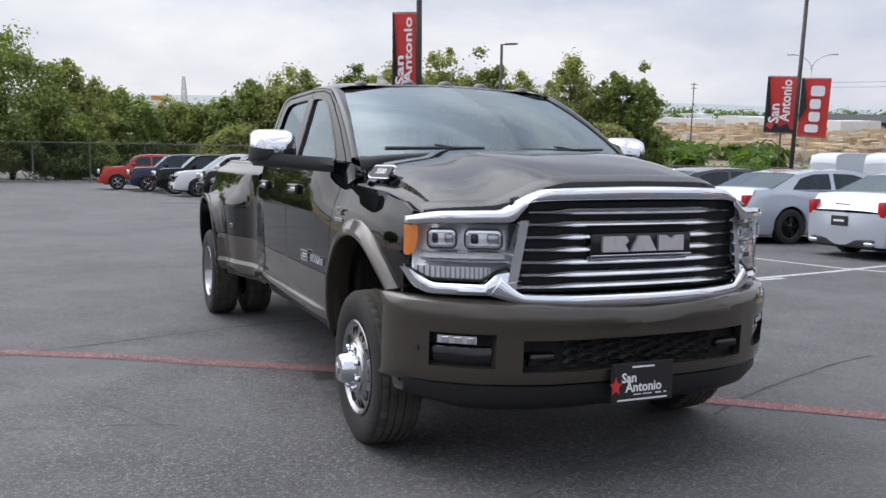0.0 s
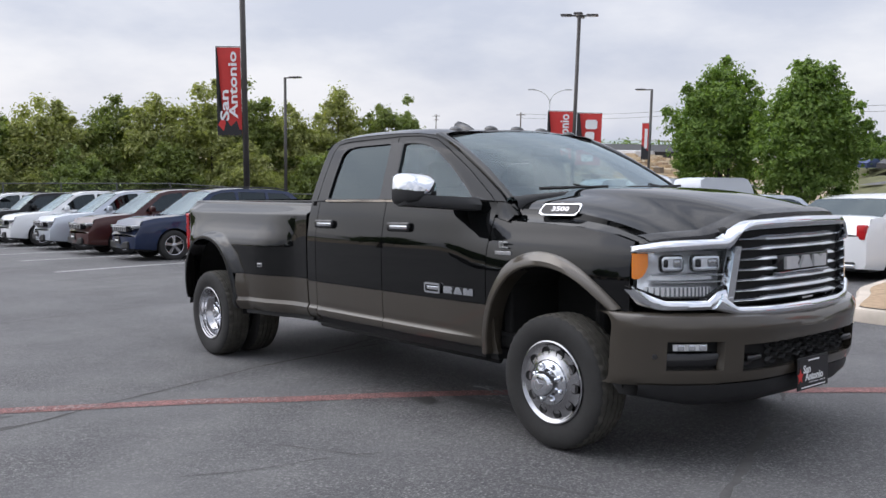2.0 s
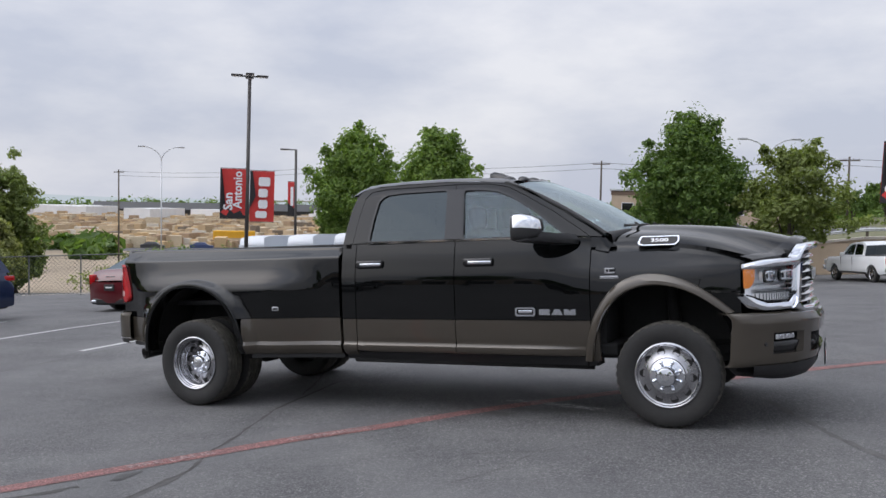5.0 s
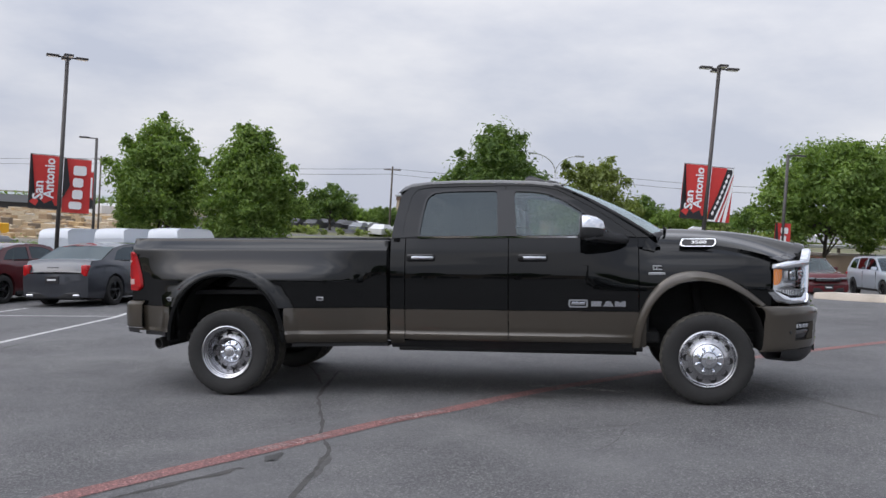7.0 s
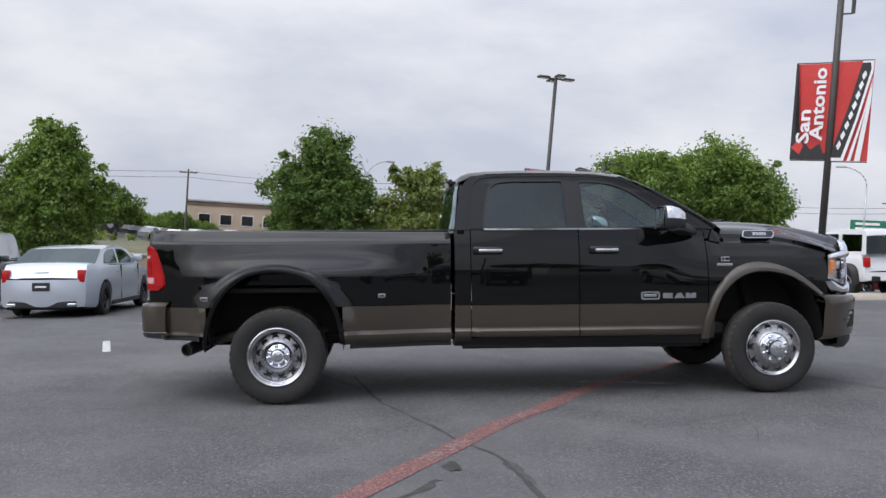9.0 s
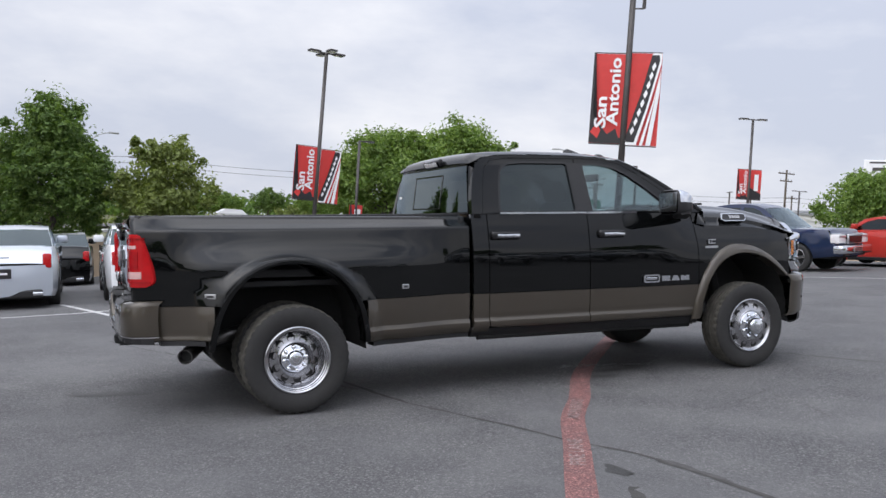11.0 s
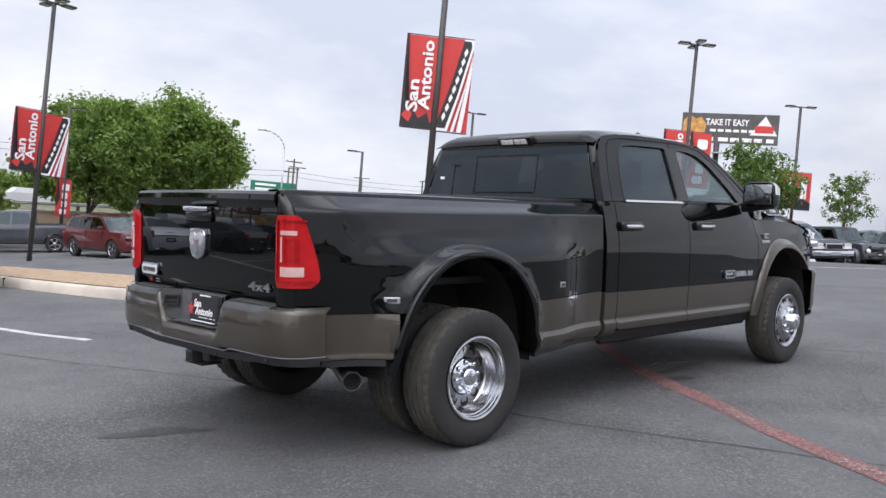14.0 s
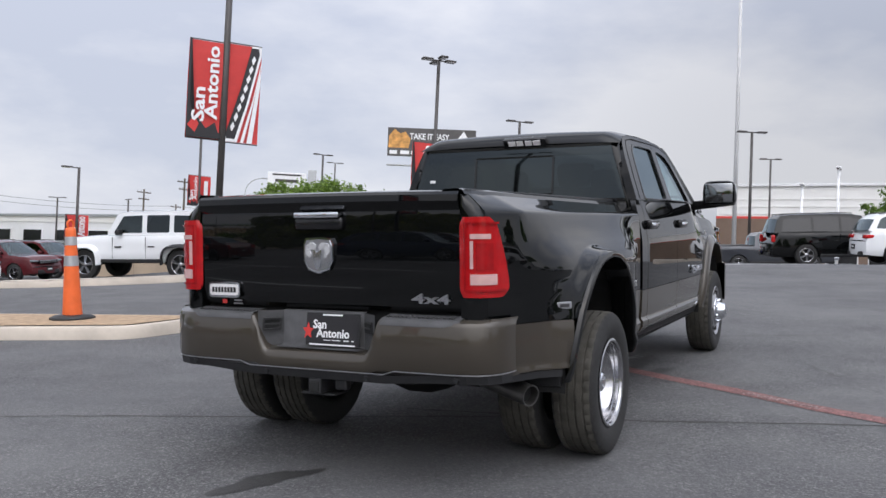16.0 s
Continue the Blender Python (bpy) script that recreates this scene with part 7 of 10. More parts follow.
    for xc in (sp["xf"], sp["xr"]):
        for s in (-1, 1):
            car_wheel(c, xc, s * (h - 0.125), R, s, dark_rims)
            bm = bmesh.new()
            rows = []
            for i in range(13):
                a = math.pi * i / 12
                rows.append([(xc + Ra * 1.01 * math.cos(a), s * (h - 0.5), R + Ra * 1.01 * math.sin(a)), (xc + Ra * 1.01 * math.cos(a), s * (h * 0.95), R + Ra * 1.01 * math.sin(a))])
            grid_surface(bm, rows)
            part("wheel_house", bm, M["under"], c)
            if sp.get("flares"):
                bm = bmesh.new()
                rows = []
                for i in range(13):
                    a = math.pi * (i / 12)
                    ex = math.copysign(abs(math.cos(a)) ** 0.6, math.cos(a))
                    rows.append([(xc + (Ra + 0.06) * ex, s * (h - 0.05), R + (Ra + 0.10) * math.sin(a) ** 0.6), (xc + (Ra + 0.04) * ex, s * (h + 0.14), R + (Ra + 0.06) * math.sin(a) ** 0.6), (xc + Ra * ex, s * (h + 0.14), R + Ra * math.sin(a) ** 0.6)])
                grid_surface(bm, rows)
                part("fender_flare", bm, M["black_plastic"] if xc < 0 else P, c, smooth=30)
    zt0, zt1 = topz(x0 + 0.05), topz(x1 - 0.05)
    for s in (-1, 1):
        # lamps at both ends
        if sp["lamp"] == "tall":
            part("tail_lamp", new_box(x0 - 0.035, x0 + 0.16, s * (plan(x0) - 0.02), s * (plan(x0) - 0.17), 0.74, 1.00, 0.03), M["red_lens"], c, "red tail lamp", smooth=40)
        elif sp.get("bed") or sp is LONGSUV or sp is VAN or sp is WRANGLER:
            part("tail_lamp", new_box(x0 - 0.03, x0 + 0.10, s * (plan(x0) - 0.0), s * (plan(x0) - 0.15), 0.88, 1.15, 0.02), M["red_lens"], c, "red tail lamp", smooth=40)
        else:
            part("tail_lamp", new_box(x0 - 0.02, x0 + 0.30, s * (plan(x0 + 0.1) + 0.005), s * (plan(x0) - 0.35), 0.90, 1.03, 0.03), M["red_lens"], c, "red tail lamp", smooth=40)
        if sp["lamp"] == "round":
            bm = bmesh.new()
            lathe(bm, [(0.0, 0.03), (0.09, 0.025), (0.105, 0.0), (0.11, -0.05)], 20, "x")
            part("headlamp", bm, M["white_lens"], c, "round headlamp", m=pose(x1 + 0.06, s * (plan(x1) - 0.22), 0.88), smooth=50)
        else:
            zc = topz(x1 - 0.12) - 0.10
            part("headlamp", new_box(x1 - 0.30, x1 + 0.035, s * (plan(x1) - 0.01), s * (plan(x1) - 0.36), zc - 0.045, zc + 0.035, 0.03), M["car_lamp"], c, "clear headlamp", smooth=40)
        my = gy(g[-1][0] - 0.35, zb) + 0.10
        part("door_mirror", new_box(g[-1][0] - 0.52, g[-1][0] - 0.38, s * (my - 0.10), s * (my + 0.12), zb + 0.02, zb + 0.18, 0.04), P if paint_name != "white_paint" or sp is not WRANGLER else M["black_plastic"], c, smooth=40)
        for xd in ([w[-1][0] - 0.02 for w in sp["wins"]][-2:]):
            part("door_handle", new_box(xd - 0.28, xd - 0.08, s * (yb(xd, 0.93) - 0.01), s * (yb(xd, 0.93) + 0.03), 0.90, 0.935, 0.01), M["black_plastic"] if sp is WRANGLER else P, c)
            part("door_gap", new_box(xd - 0.004, xd + 0.004, s * (yb(xd, 0.7) - 0.03), s * (yb(xd, 0.7) + 0.0015), low + 0.12, zb - 0.04), M["under"], c)
        part("sill_trim", new_box(sp["xr"] + Ra + 0.05, sp["xf"] - Ra - 0.05, s * (h * 0.93), s * (h * 0.985), low, low + 0.10, 0.02), M["black_plastic"], c)
        if sp.get("rails"):
            bm = bmesh.new()
            pts = [(x, s * (gy(x, z) - 0.06), z + 0.045) for x, z in g[2:iF]]
            for a, b in zip(pts, pts[1:]):
                tube(bm, a, b, 0.018, n=6)
            part("roof_rail", bm, M["black_plastic"], c)
    # grille, lower intakes, plates
    zc = topz(x1 - 0.1) - 0.10
    if sp is not VAN:
        gr = part("grille", new_box(x1 - 0.05, x1 + 0.095, -plan(x1) * 0.62, plan(x1) * 0.62, zc - 0.10, zc + 0.045, 0.02), M["gloss_black"], c, "dark front grille")
        if sp in (SUV, BIGSUV, BOXSUV, WRANGLER):
            for k in range(7):
                y = (k - 3) * plan(x1) * 0.165
                part("slot_frame", new_box(x1 + 0.085, x1 + 0.108, y - 0.055, y + 0.055, zc - 0.08, zc + 0.03, 0.012), M["satin_metal"], gr)
                part("slot", new_box(x1 + 0.10, x1 + 0.111, y - 0.040, y + 0.040, zc - 0.068, zc + 0.018, 0.003), M["gloss_black"], gr)
    part("lower_intake", new_box(x1 - 0.05, x1 + 0.12, -plan(x1) * 0.72, plan(x1) * 0.72, low + 0.05, low + 0.22, 0.03), M["black_plastic"], c)
    part("rear_diffuser", new_box(x0 - 0.11, x0 + 0.1, -plan(x0) * 0.80, plan(x0) * 0.80, low + 0.02, low + 0.17, 0.03), M["black_plastic"], c)
    if sp["lamp"] == "tall":
        for s in (-1, 1):
            part("exhaust_tip", new_box(x0 - 0.125, x0, s * 0.50, s * 0.68, low + 0.06, low + 0.13, 0.02), M["chrome"], c)
        part("emblem_bar", new_box(x0 - 0.105, x0 - 0.06, -0.14, 0.14, 0.93, 0.95, 0.005), M["gloss_black"], c)
    if plate:
        for xe, sg, z in ((x0, -1, 0.62 if sp["lamp"] != "tall" else 0.66), (x1, 1, low + 0.24)):
            p = part("licence_plate", new_box(xe + sg * 0.13, xe + sg * 0.155, -0.17, 0.17, z - 0.085, z + 0.085, 0.006), M["banner_black"], c, "black dealer plate")
            part("text_bar", new_box(xe + sg * 0.155, xe + sg * 0.158, -0.11, 0.11, z - 0.015, z + 0.02), M["banner_white"], p)
    if sp.get("bed"):
        part("bed_opening", new_box(x0 + 0.08, g[0][0] - 0.06, -h * 0.80, h * 0.80, 1.20, 1.30, 0.01), M["black_plastic"], c)
        fr = part("front_bumper", new_box(x1 - 0.06, x1 + 0.20, -h * 0.97, h * 0.97, 0.52, 0.74, 0.04), M["chrome"], c, "chrome front bumper", smooth=40)
        part("number_bar", new_box(x1 + 0.20, x1 + 0.215, -0.26, 0.26, 0.58, 0.69, 0.005), M["satin_metal"], fr)
        gf = part("grille_frame", new_box(x1 + 0.02, x1 + 0.13, -h * 0.44, h * 0.44, 0.78, 1.04, 0.03), M["satin_metal"], c, "satin grille frame", smooth=40)
        part("grille_mesh", new_box(x1 + 0.08, x1 + 0.14, -h * 0.40, h * 0.40, 0.81, 1.01, 0.02), M["gloss_black"], gf)
        for s in (-1, 1):
            hl = part("front_lamp", new_box(x1 - 0.16, x1 + 0.09, s * h * 0.47, s * h * 0.92, 0.80, 1.04, 0.03), M["white_lens"], c, "clear square headlamp", smooth=40)
            part("turn_signal", new_box(x1 - 0.10, x1 + 0.095, s * h * 0.48, s * h * 0.91, 0.94, 1.02, 0.02), M["satin_metal"], hl)
        part("step_bumper", new_box(x0 - 0.14, x0 + 0.05, -h * 0.95, h * 0.95, 0.50, 0.70, 0.03), M["chrome"], c, smooth=40)
    return c


def row_car(spec, x, y, heading, paint_name, label, category="car", name="sedan", group="", dz=0.0, **k):
    return parked_car(name, spec, lot(x, y, heading, dz), paint_name, label, category, group, **k)


# sedans parked with their tails to the truck
for x, y, pn, lb in ((-14.2, 12.2, "dark_red_paint", "dark red sedan parked in a marked bay"), (-11.2, 12.2, "grey_paint", "dark grey metallic sedan parked in a marked bay"), (-8.1, 12.2, "silver_paint", "silver blue sedan parked in a marked bay"),
                     (-4.85, 12.2, "silver_paint", "pale silver blue sedan with dark wheels in a bay"), (-2.2, 12.6, "white_paint", "white sedan with dark wheels beside the kerb island")):
    row_car(SEDAN, x, y, 90, pn, lb, "car", "sedan", "sedans parked in a row", dark_rims=True)
# row of small sport utility cars facing the lane
for x, sp_, pn, lb in ((-15.7, SUV, "blue_paint", "dark blue small utility car facing the lane"), (-18.7, SUV, "brown_paint", "brown red small utility car facing the lane"), (-21.7, SUV, "silver_paint", "silver small utility car facing the lane"),
                       (-24.7, SUV, "white_paint", "white small utility car facing the lane"), (-27.7, BOXSUV, "black_paint", "boxy black utility car with round headlamps"), (-30.7, SUV, "white_paint", "white utility car with roof rails"),
                       (-33.7, BOXSUV, "black_paint", "boxy black utility car with round headlamps"), (-36.7, BOXSUV, "blue_paint", "boxy navy utility car with round headlamps"), (-39.7, BOXSUV, "red_paint", "boxy bright red utility car with round headlamps")):
    row_car(sp_, x, 2.2 + interp([(-39.7, -1.6), (-36.7, -0.4), (-33.7, 0.5), (-30.7, 1.2), (-27.7, 1.7), (-21.7, 2.4), (-15.7, 2.7)], x), -90, pn, lb, "car", "utility_car", "utility cars parked in a row")
# large utility cars beyond the drive
for x, y, pn, lb in ((10.1, 32.0, "dark_red_paint", "dark red large utility car beyond the drive"), (13.6, 32.4, "silver_paint", "silver large utility car with black wheels beyond the drive"), (16.4, 32.6, "white_paint", "white large utility car beyond the drive"),
                     (19.4, 32.6, "dark_red_paint", "dark red large utility car beyond the drive"), (22.6, 34.0, "dark_red_paint", "dark red large utility car beyond the drive")):
    row_car(BIGSUV, x, y, -82, pn, lb, "car", "utility_car", "large utility cars in a row", dark_rims=pn == "silver_paint")
row_car(WRANGLER, 11.7, 16.2, 102, "white_paint", "white four door off-road car with black flares behind a raised kerb", "car", "off_road_car", dz=-0.04)
row_car(PICKUP, 14.9, 13.2, -70, "blue_paint", "older navy pickup with a chrome front bumper", "pickup truck", "pickup", plate=False)
row_car(SEDAN, 19.0, 11.6, 100, "red_paint", "bright red sedan with chrome wheels on the far side", "car", "sedan")
row_car(SUV, 20.8, 10.3, 112, "white_paint", "white utility car with a dark rear window", "car", "utility_car")
row_car(PICKUP, 24.4, 11.8, -52, "black_paint", "black pickup facing the lane beside a white car", "pickup truck", "pickup", plate=False)
row_car(PICKUP, 32.4, 13.2, -115, "grey_paint", "dark grey pickup at the far side of the lot", "pickup truck", "pickup", plate=False)
row_car(WRANGLER, 36.0, 12.4, -110, "grey_paint", "grey off-road car at the far side of the lot", "car", "off_road_car")
row_car(PICKUP, 38.6, 11.6, 165, "grey_paint", "grey off-road pickup with dark wheels at the far side", "pickup truck", "pickup", plate=False, dark_rims=True)
row_car(LONGSUV, 29.9, -0.9, -68, "black_paint", "long black utility wagon parked at the lot edge", "car", "utility_wagon", dz=0.14, glass_mat="wagon_glass")
row_car(BIGSUV, 27.4, -3.8, -70, "white_paint", "white utility car parked at the lot edge", "car", "utility_car", dz=0.14)
row_car(PICKUP, 40.0, 2.9, -66, "grey_paint", "grey pickup parked at the lot edge", "pickup truck", "pickup", plate=False)
row_car(SUV, 48.6, 14.7, 160, "white_paint", "white utility car in the far row", "car", "utility_car")
row_car(SEDAN, 46.6, 7.3, 172, "black_paint", "black sedan in the far row", "car", "sedan")
row_car(SEDAN, 45.2, 12.2, 165, "light_blue_paint", "bright blue coupe in the far row", "car", "sedan")
row_car(SEDAN, 45.7, 9.9, 165, "black_paint", "gloss black coupe in the far row", "car", "sedan")
for x, y, pn in ((8.2, 38.2, "grey_paint"), (4.2, 40.4, "white_paint")):
    row_car(PICKUP, x, y, 158 if pn == "grey_paint" else 118, pn, ("white" if pn == "white_paint" else "dark grey") + " pickup parked below the retaining wall", "pickup truck", "pickup", "pickups below the wall", plate=False)
for x, y in ((-6.5, 39.9), (-4.0, 40.3)):
    row_car(BIGSUV, x, y, 92, "white_paint", "white large utility car below the retaining wall", "car", "utility_car", "white cars below the wall")
row_car(SEDAN, -4.1, 19.3, 90, "black_paint", "black sedan parked beyond the first row", "car", "sedan")
row_car(SEDAN, -13.2, 21.0, 90, "black_paint", "black sedan parked beyond the first row", "car", "sedan")
for x, y, sp_, pn, lb in ((8.6, -21.5, BIGSUV, "white_paint", "white large utility car on the near side of the lot"), (12.2, -22.0, SEDAN, "silver_paint", "silver sedan on the near side of the lot"), (15.8, -22.6, SUV, "white_paint", "white small utility car on the near side of the lot"),
                          (-13.0, -20.0, SUV, "grey_paint", "dark grey utility car on the near side of the lot"), (-16.4, -19.6, SEDAN, "black_paint", "black sedan on the near side of the lot"), (2.0, -22.5, SUV, "grey_paint", "dark grey utility car on the near side of the lot")):
    row_car(sp_, x, y, 86, pn, lb, "car", "parked_car", "cars on the near side of the lot")
VAN["gh"] = [(a, 1.30 + (b - 1.30) * 1.45) for a, b in VAN["gh"]]
for x, y in ((-23.2, 30.4), (-20.8, 31.0), (-18.4, 31.4)):
    row_car(VAN, x, y, 92, "van_shade_white", "white delivery van with plain panels", "van", "van", "delivery vans", plate=False)

# ---- site: markings, islands, lamp posts, banners ----
def drape(name, pts, width, mat, lift, label, category, parent=None, wob=0.0, kind="structure", seg=0.25):
    """A flat ribbon laid on the ground along pts."""
    bm = bmesh.new()
    rows = []
    P = []
    for a, b in zip(pts, pts[1:]):
        n = max(1, int(math.hypot(b[0] - a[0], b[1] - a[1]) / seg))
        P += [(a[0] + (b[0] - a[0]) * k / n, a[1] + (b[1] - a[1]) * k / n) for k in range(n)]
    P.append(pts[-1])
    for i, p in enumerate(P):
        q, r = P[max(0, i - 1)], P[min(len(P) - 1, i + 1)]
        d = Vector((r[0] - q[0], r[1] - q[1])).normalized()
        n = Vector((-d.y, d.x))
        w = width / 2 * (1 + wob * random.uniform(-1, 1))
        o = wob * width * 0.6 * random.uniform(-1, 1)
        row = []
        for k in (-1, 1):
            x, y = p[0] + n.x * (w * k + o), p[1] + n.y * (w * k + o)
            row.append((x, y, gz(x, y) + lift))
        rows.append(row)
    grid_surface(bm, rows)
    return tagged(part(name, bm, mat, parent), label, category, kind=kind)


def curve_pts(pts, n=8):
    """Catmull-Rom through points."""
    out = []
    for i in range(len(pts) - 1):
        p0, p1, p2, p3 = [Vector(pts[max(0, min(len(pts) - 1, k))]) for k in (i - 1, i, i + 1, i + 2)]
        for j in range(n):
            t = j / n
            v = 0.5 * (2 * p1 + (p2 - p0) * t + (2 * p0 - 5 * p1 + 4 * p2 - p3) * t * t + (3 * p1 - p0 - 3 * p2 + p3) * t ** 3)
            out.append((v.x, v.y))
    out.append(tuple(pts[-1]))
    return out


def worn_paint(name, col, under, keep=0.55, scale=5.0):
    """Road paint worn through to the asphalt in patches."""
    m, n, l, bs = material(name)
    a = noise_node(n, l, scale, 8, 0.7)
    b = noise_node(n, l, 70, 4, 0.7)
    mx = n.new("ShaderNodeMath")
    mx.operation = "MULTIPLY_ADD"
    mx.inputs[1].default_value = 0.45
    l.new(b.outputs["Fac"], mx.inputs[0])
    l.new(a.outputs["Fac"], mx.inputs[2])
    r = ramp(n, l, mx.outputs["Value"], [(keep - 0.05, col), (keep + 0.32, under)])
    l.new(r.outputs["Color"], bs.inputs["Base Color"])
    bs.inputs["Roughness"].default_value = 0.8
    bump(n, l, b.outputs["Fac"], bs, 0.5, 0.005)
    return m


M["red_line"] = asphalt("worn_red_lane_paint", (0.32, 0.136, 0.123), 0.22, 0.84, 5.0, (0.66, 1.05))
M["white_stencil"] = asphalt("worn_white_stencil", (0.40, 0.27, 0.25), 0.55, 0.95, 9.0, (0.55, 0.95))
M["worn_white"] = worn_paint("worn_white_line", (0.52, 0.52, 0.51), (0.20, 0.20, 0.20), 0.72)
M["tar"] = simple("dark_crack_filler", (0.045, 0.043, 0.040), 0.85, 0, 0.3, 9, 0.4, 80)
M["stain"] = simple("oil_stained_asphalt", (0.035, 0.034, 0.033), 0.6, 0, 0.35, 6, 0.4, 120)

line_pts = curve_pts([(-2.75, -6.6), (-2.2, -5.4), (-1.64, -4.35), (-1.24, -3.62), (-0.83, -2.90), (-0.44, -2.20), (-0.02, -1.60), (0.38, -0.95), (0.80, -0.36), (1.5, 0.5), (2.3, 1.45), (3.1, 2.35), (4.05, 3.35), (5.14, 4.44), (6.4, 5.7)], 6)
fire = drape("fire_lane_line", line_pts, 0.17, M["red_line"], 0.004, "worn red painted fire lane stripe on the asphalt", "road marking")
for txt, a, b in (("FIRE LANE", (-1.10, -3.38), (-0.70, -2.66)), ("NO PARKING", (-0.48, -2.27), (-0.06, -1.65))):
    cx, cy = (a[0] + b[0]) / 2, (a[1] + b[1]) / 2
    ang = math.degrees(math.atan2(b[1] - a[1], b[0] - a[0]))
    ln = math.hypot(b[0] - a[0], b[1] - a[1])
    t = lettering("stencil", txt, 0.13, M["white_stencil"], fire, lot(cx, cy, ang, 0.0065), 0.0004, ln / (0.088 * len(txt)), 1.0)

M["fine_crack"] = simple("fine_asphalt_crack", (0.075, 0.073, 0.071), 0.9, 0, 0.3, 9, 0.4, 80)
for pts, w, wob in (([(-1.6, 0.4), (-1.38, -0.95), (-1.22, -1.5), (-1.0, -2.1), (-0.80, -2.75), (-0.60, -3.2), (-0.50, -4.0), (-0.42, -4.6)], 0.03, 0.6), ([(-5.0, -4.4), (-5.4, -3.3), (-5.9, -2.3), (-6.3, -0.8), (-6.6, 1.2), (-6.9, 2.6)], 0.028, 0.5), ([(-3.3, 3.9), (-2.97, 2.9), (-2.8, 2.5), (-2.31, 1.3), (-1.9, 0.4), (-1.5, -0.5)], 0.022, 0.7),
                    ([(1.0, -2.25), (1.5, -2.0), (2.1, -1.75), (2.8, -1.5), (3.4, -1.3)], 0.009, 0.9), ([(1.55, -1.85), (1.42, -2.2), (1.35, -2.6), (1.2, -2.95)], 0.009, 0.9), ([(-1.5, -4.6), (-1.2, -4.1), (-1.0, -3.75)], 0.06, 0.7),
                    ([(2.4, 1.05), (2.1, 1.6), (1.84, 2.2), (1.6, 2.8), (1.43, 3.4)], 0.024, 0.6)):
    drape("asphalt_crack", curve_pts(pts, 5), w, M["fine_crack" if w < 0.01 else "tar"], 0.0025, "filled crack running across the asphalt", "crack", wob=wob, seg=0.08)


def blot(name, x, y, rx, ry, mat, label, ang=0.0, seed=1, lift=0.003, rough=0.5):
    """An uneven stain on the ground."""
    rnd = random.Random(seed)
    ph = [rnd.uniform(0, 6.28) for _ in range(5)]
    bm = bmesh.new()
    vs = []
    n = 48
    for i in range(n):
        a = 2 * math.pi * i / n
        k = 1 + rough * sum(math.sin((j + 2) * a + ph[j]) / (j + 2.2) for j in range(5)) + rnd.uniform(-0.06, 0.06)
        u, v = rx * k * math.cos(a), ry * k * math.sin(a)
        c, s = math.cos(radians(ang)), math.sin(radians(ang))
        px, py = x + u * c - v * s, y + u * s + v * c
        vs.append(bm.verts.new((px, py, gz(px, py) + lift)))
    bm.faces.new(vs)
    bmesh.ops.triangulate(bm, faces=bm.faces)
    return tagged(part(name, bm, mat), label, "stain", kind="structure")


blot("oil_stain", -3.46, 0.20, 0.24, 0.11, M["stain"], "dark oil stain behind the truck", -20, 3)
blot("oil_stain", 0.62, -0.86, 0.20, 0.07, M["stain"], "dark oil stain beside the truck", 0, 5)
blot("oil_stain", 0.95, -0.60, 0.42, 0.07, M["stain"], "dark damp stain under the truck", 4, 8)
M["water"] = simple("thin_water_film", (0.026, 0.026, 0.028), 0.36, 0, 0.3, 6, 0.15, 40, rvar=0.08)
for pts, w in (([(0.55, -0.30), (0.72, -0.27), (0.95, -0.36), (1.15, -0.33), (1.32, -0.42), (1.5, -0.45)], 0.035), ([(0.62, -0.22), (0.80, -0.24), (1.0, -0.30)], 0.022), ([(1.1, -0.40), (1.28, -0.44), (1.42, -0.52)], 0.02)):
    drape("water_trickle", curve_pts(pts, 6), w, M["water"], 0.004, "thin wet trickle under the truck", "water", wob=0.9, seg=0.03)
drape("tar_strip", curve_pts([(2.72, 0.35), (2.89, -0.06), (3.29, -0.98), (3.56, -1.5), (3.9, -2.2)], 6), 0.05, M["fine_crack"], 0.0025, "old dark joint filler across the asphalt", "crack", wob=0.4, seg=0.08)
blot("oil_stain", -0.9, -3.45, 0.05, 0.12, M["stain"], "small dark stain beside the red line", 10, 14)
blot("oil_stain", -0.52, -3.6, 0.04, 0.26, M["fine_crack"], "old tar patch on the asphalt", 12, 15, 0.002)

for pts in ([(-7.15, 2.0), (-8.15, 7.0), (-9.0, 9.7)], [(-11.0, 7.0), (-8.2, 7.25)], [(-5.7, 7.8), (-3.65, 8.2), (-1.7, 9.2)], [(-2.3, 4.05), (-2.55, 4.75), (-3.2, 7.7), (-3.9, 10.3)], [(-4.85, 2.95), (-5.3, 4.45)], [(-2.66, 5.77), (-2.75, 6.4)],
            [(-10.15, 2.0), (-11.0, 5.4), (-11.6, 9.2)], [(-13.2, 0.3), (-14.3, 6.5)], [(-17.2, 0.6), (-17.2, 7.6)], [(-20.2, 0.6), (-20.2, 7.6)], [(-23.2, 0.5), (-23.2, 7.6)], [(-26.2, 0.4), (-26.2, 7.6)], [(-29.2, 0.3), (-29.2, 7.6)], [(-32.2, 0.2), (-32.2, 7.4)], [(-35.2, 0.1), (-35.2, 7.4)],
            [(16.0, 8.6), (19.0, 4.0), (22.0, -3.0)], [(12.4, 9.6), (15.5, 5.2)]):
    drape("bay_line", pts, 0.10, M["worn_white"], 0.0035, "worn white parking bay line", "road marking", seg=1.0)


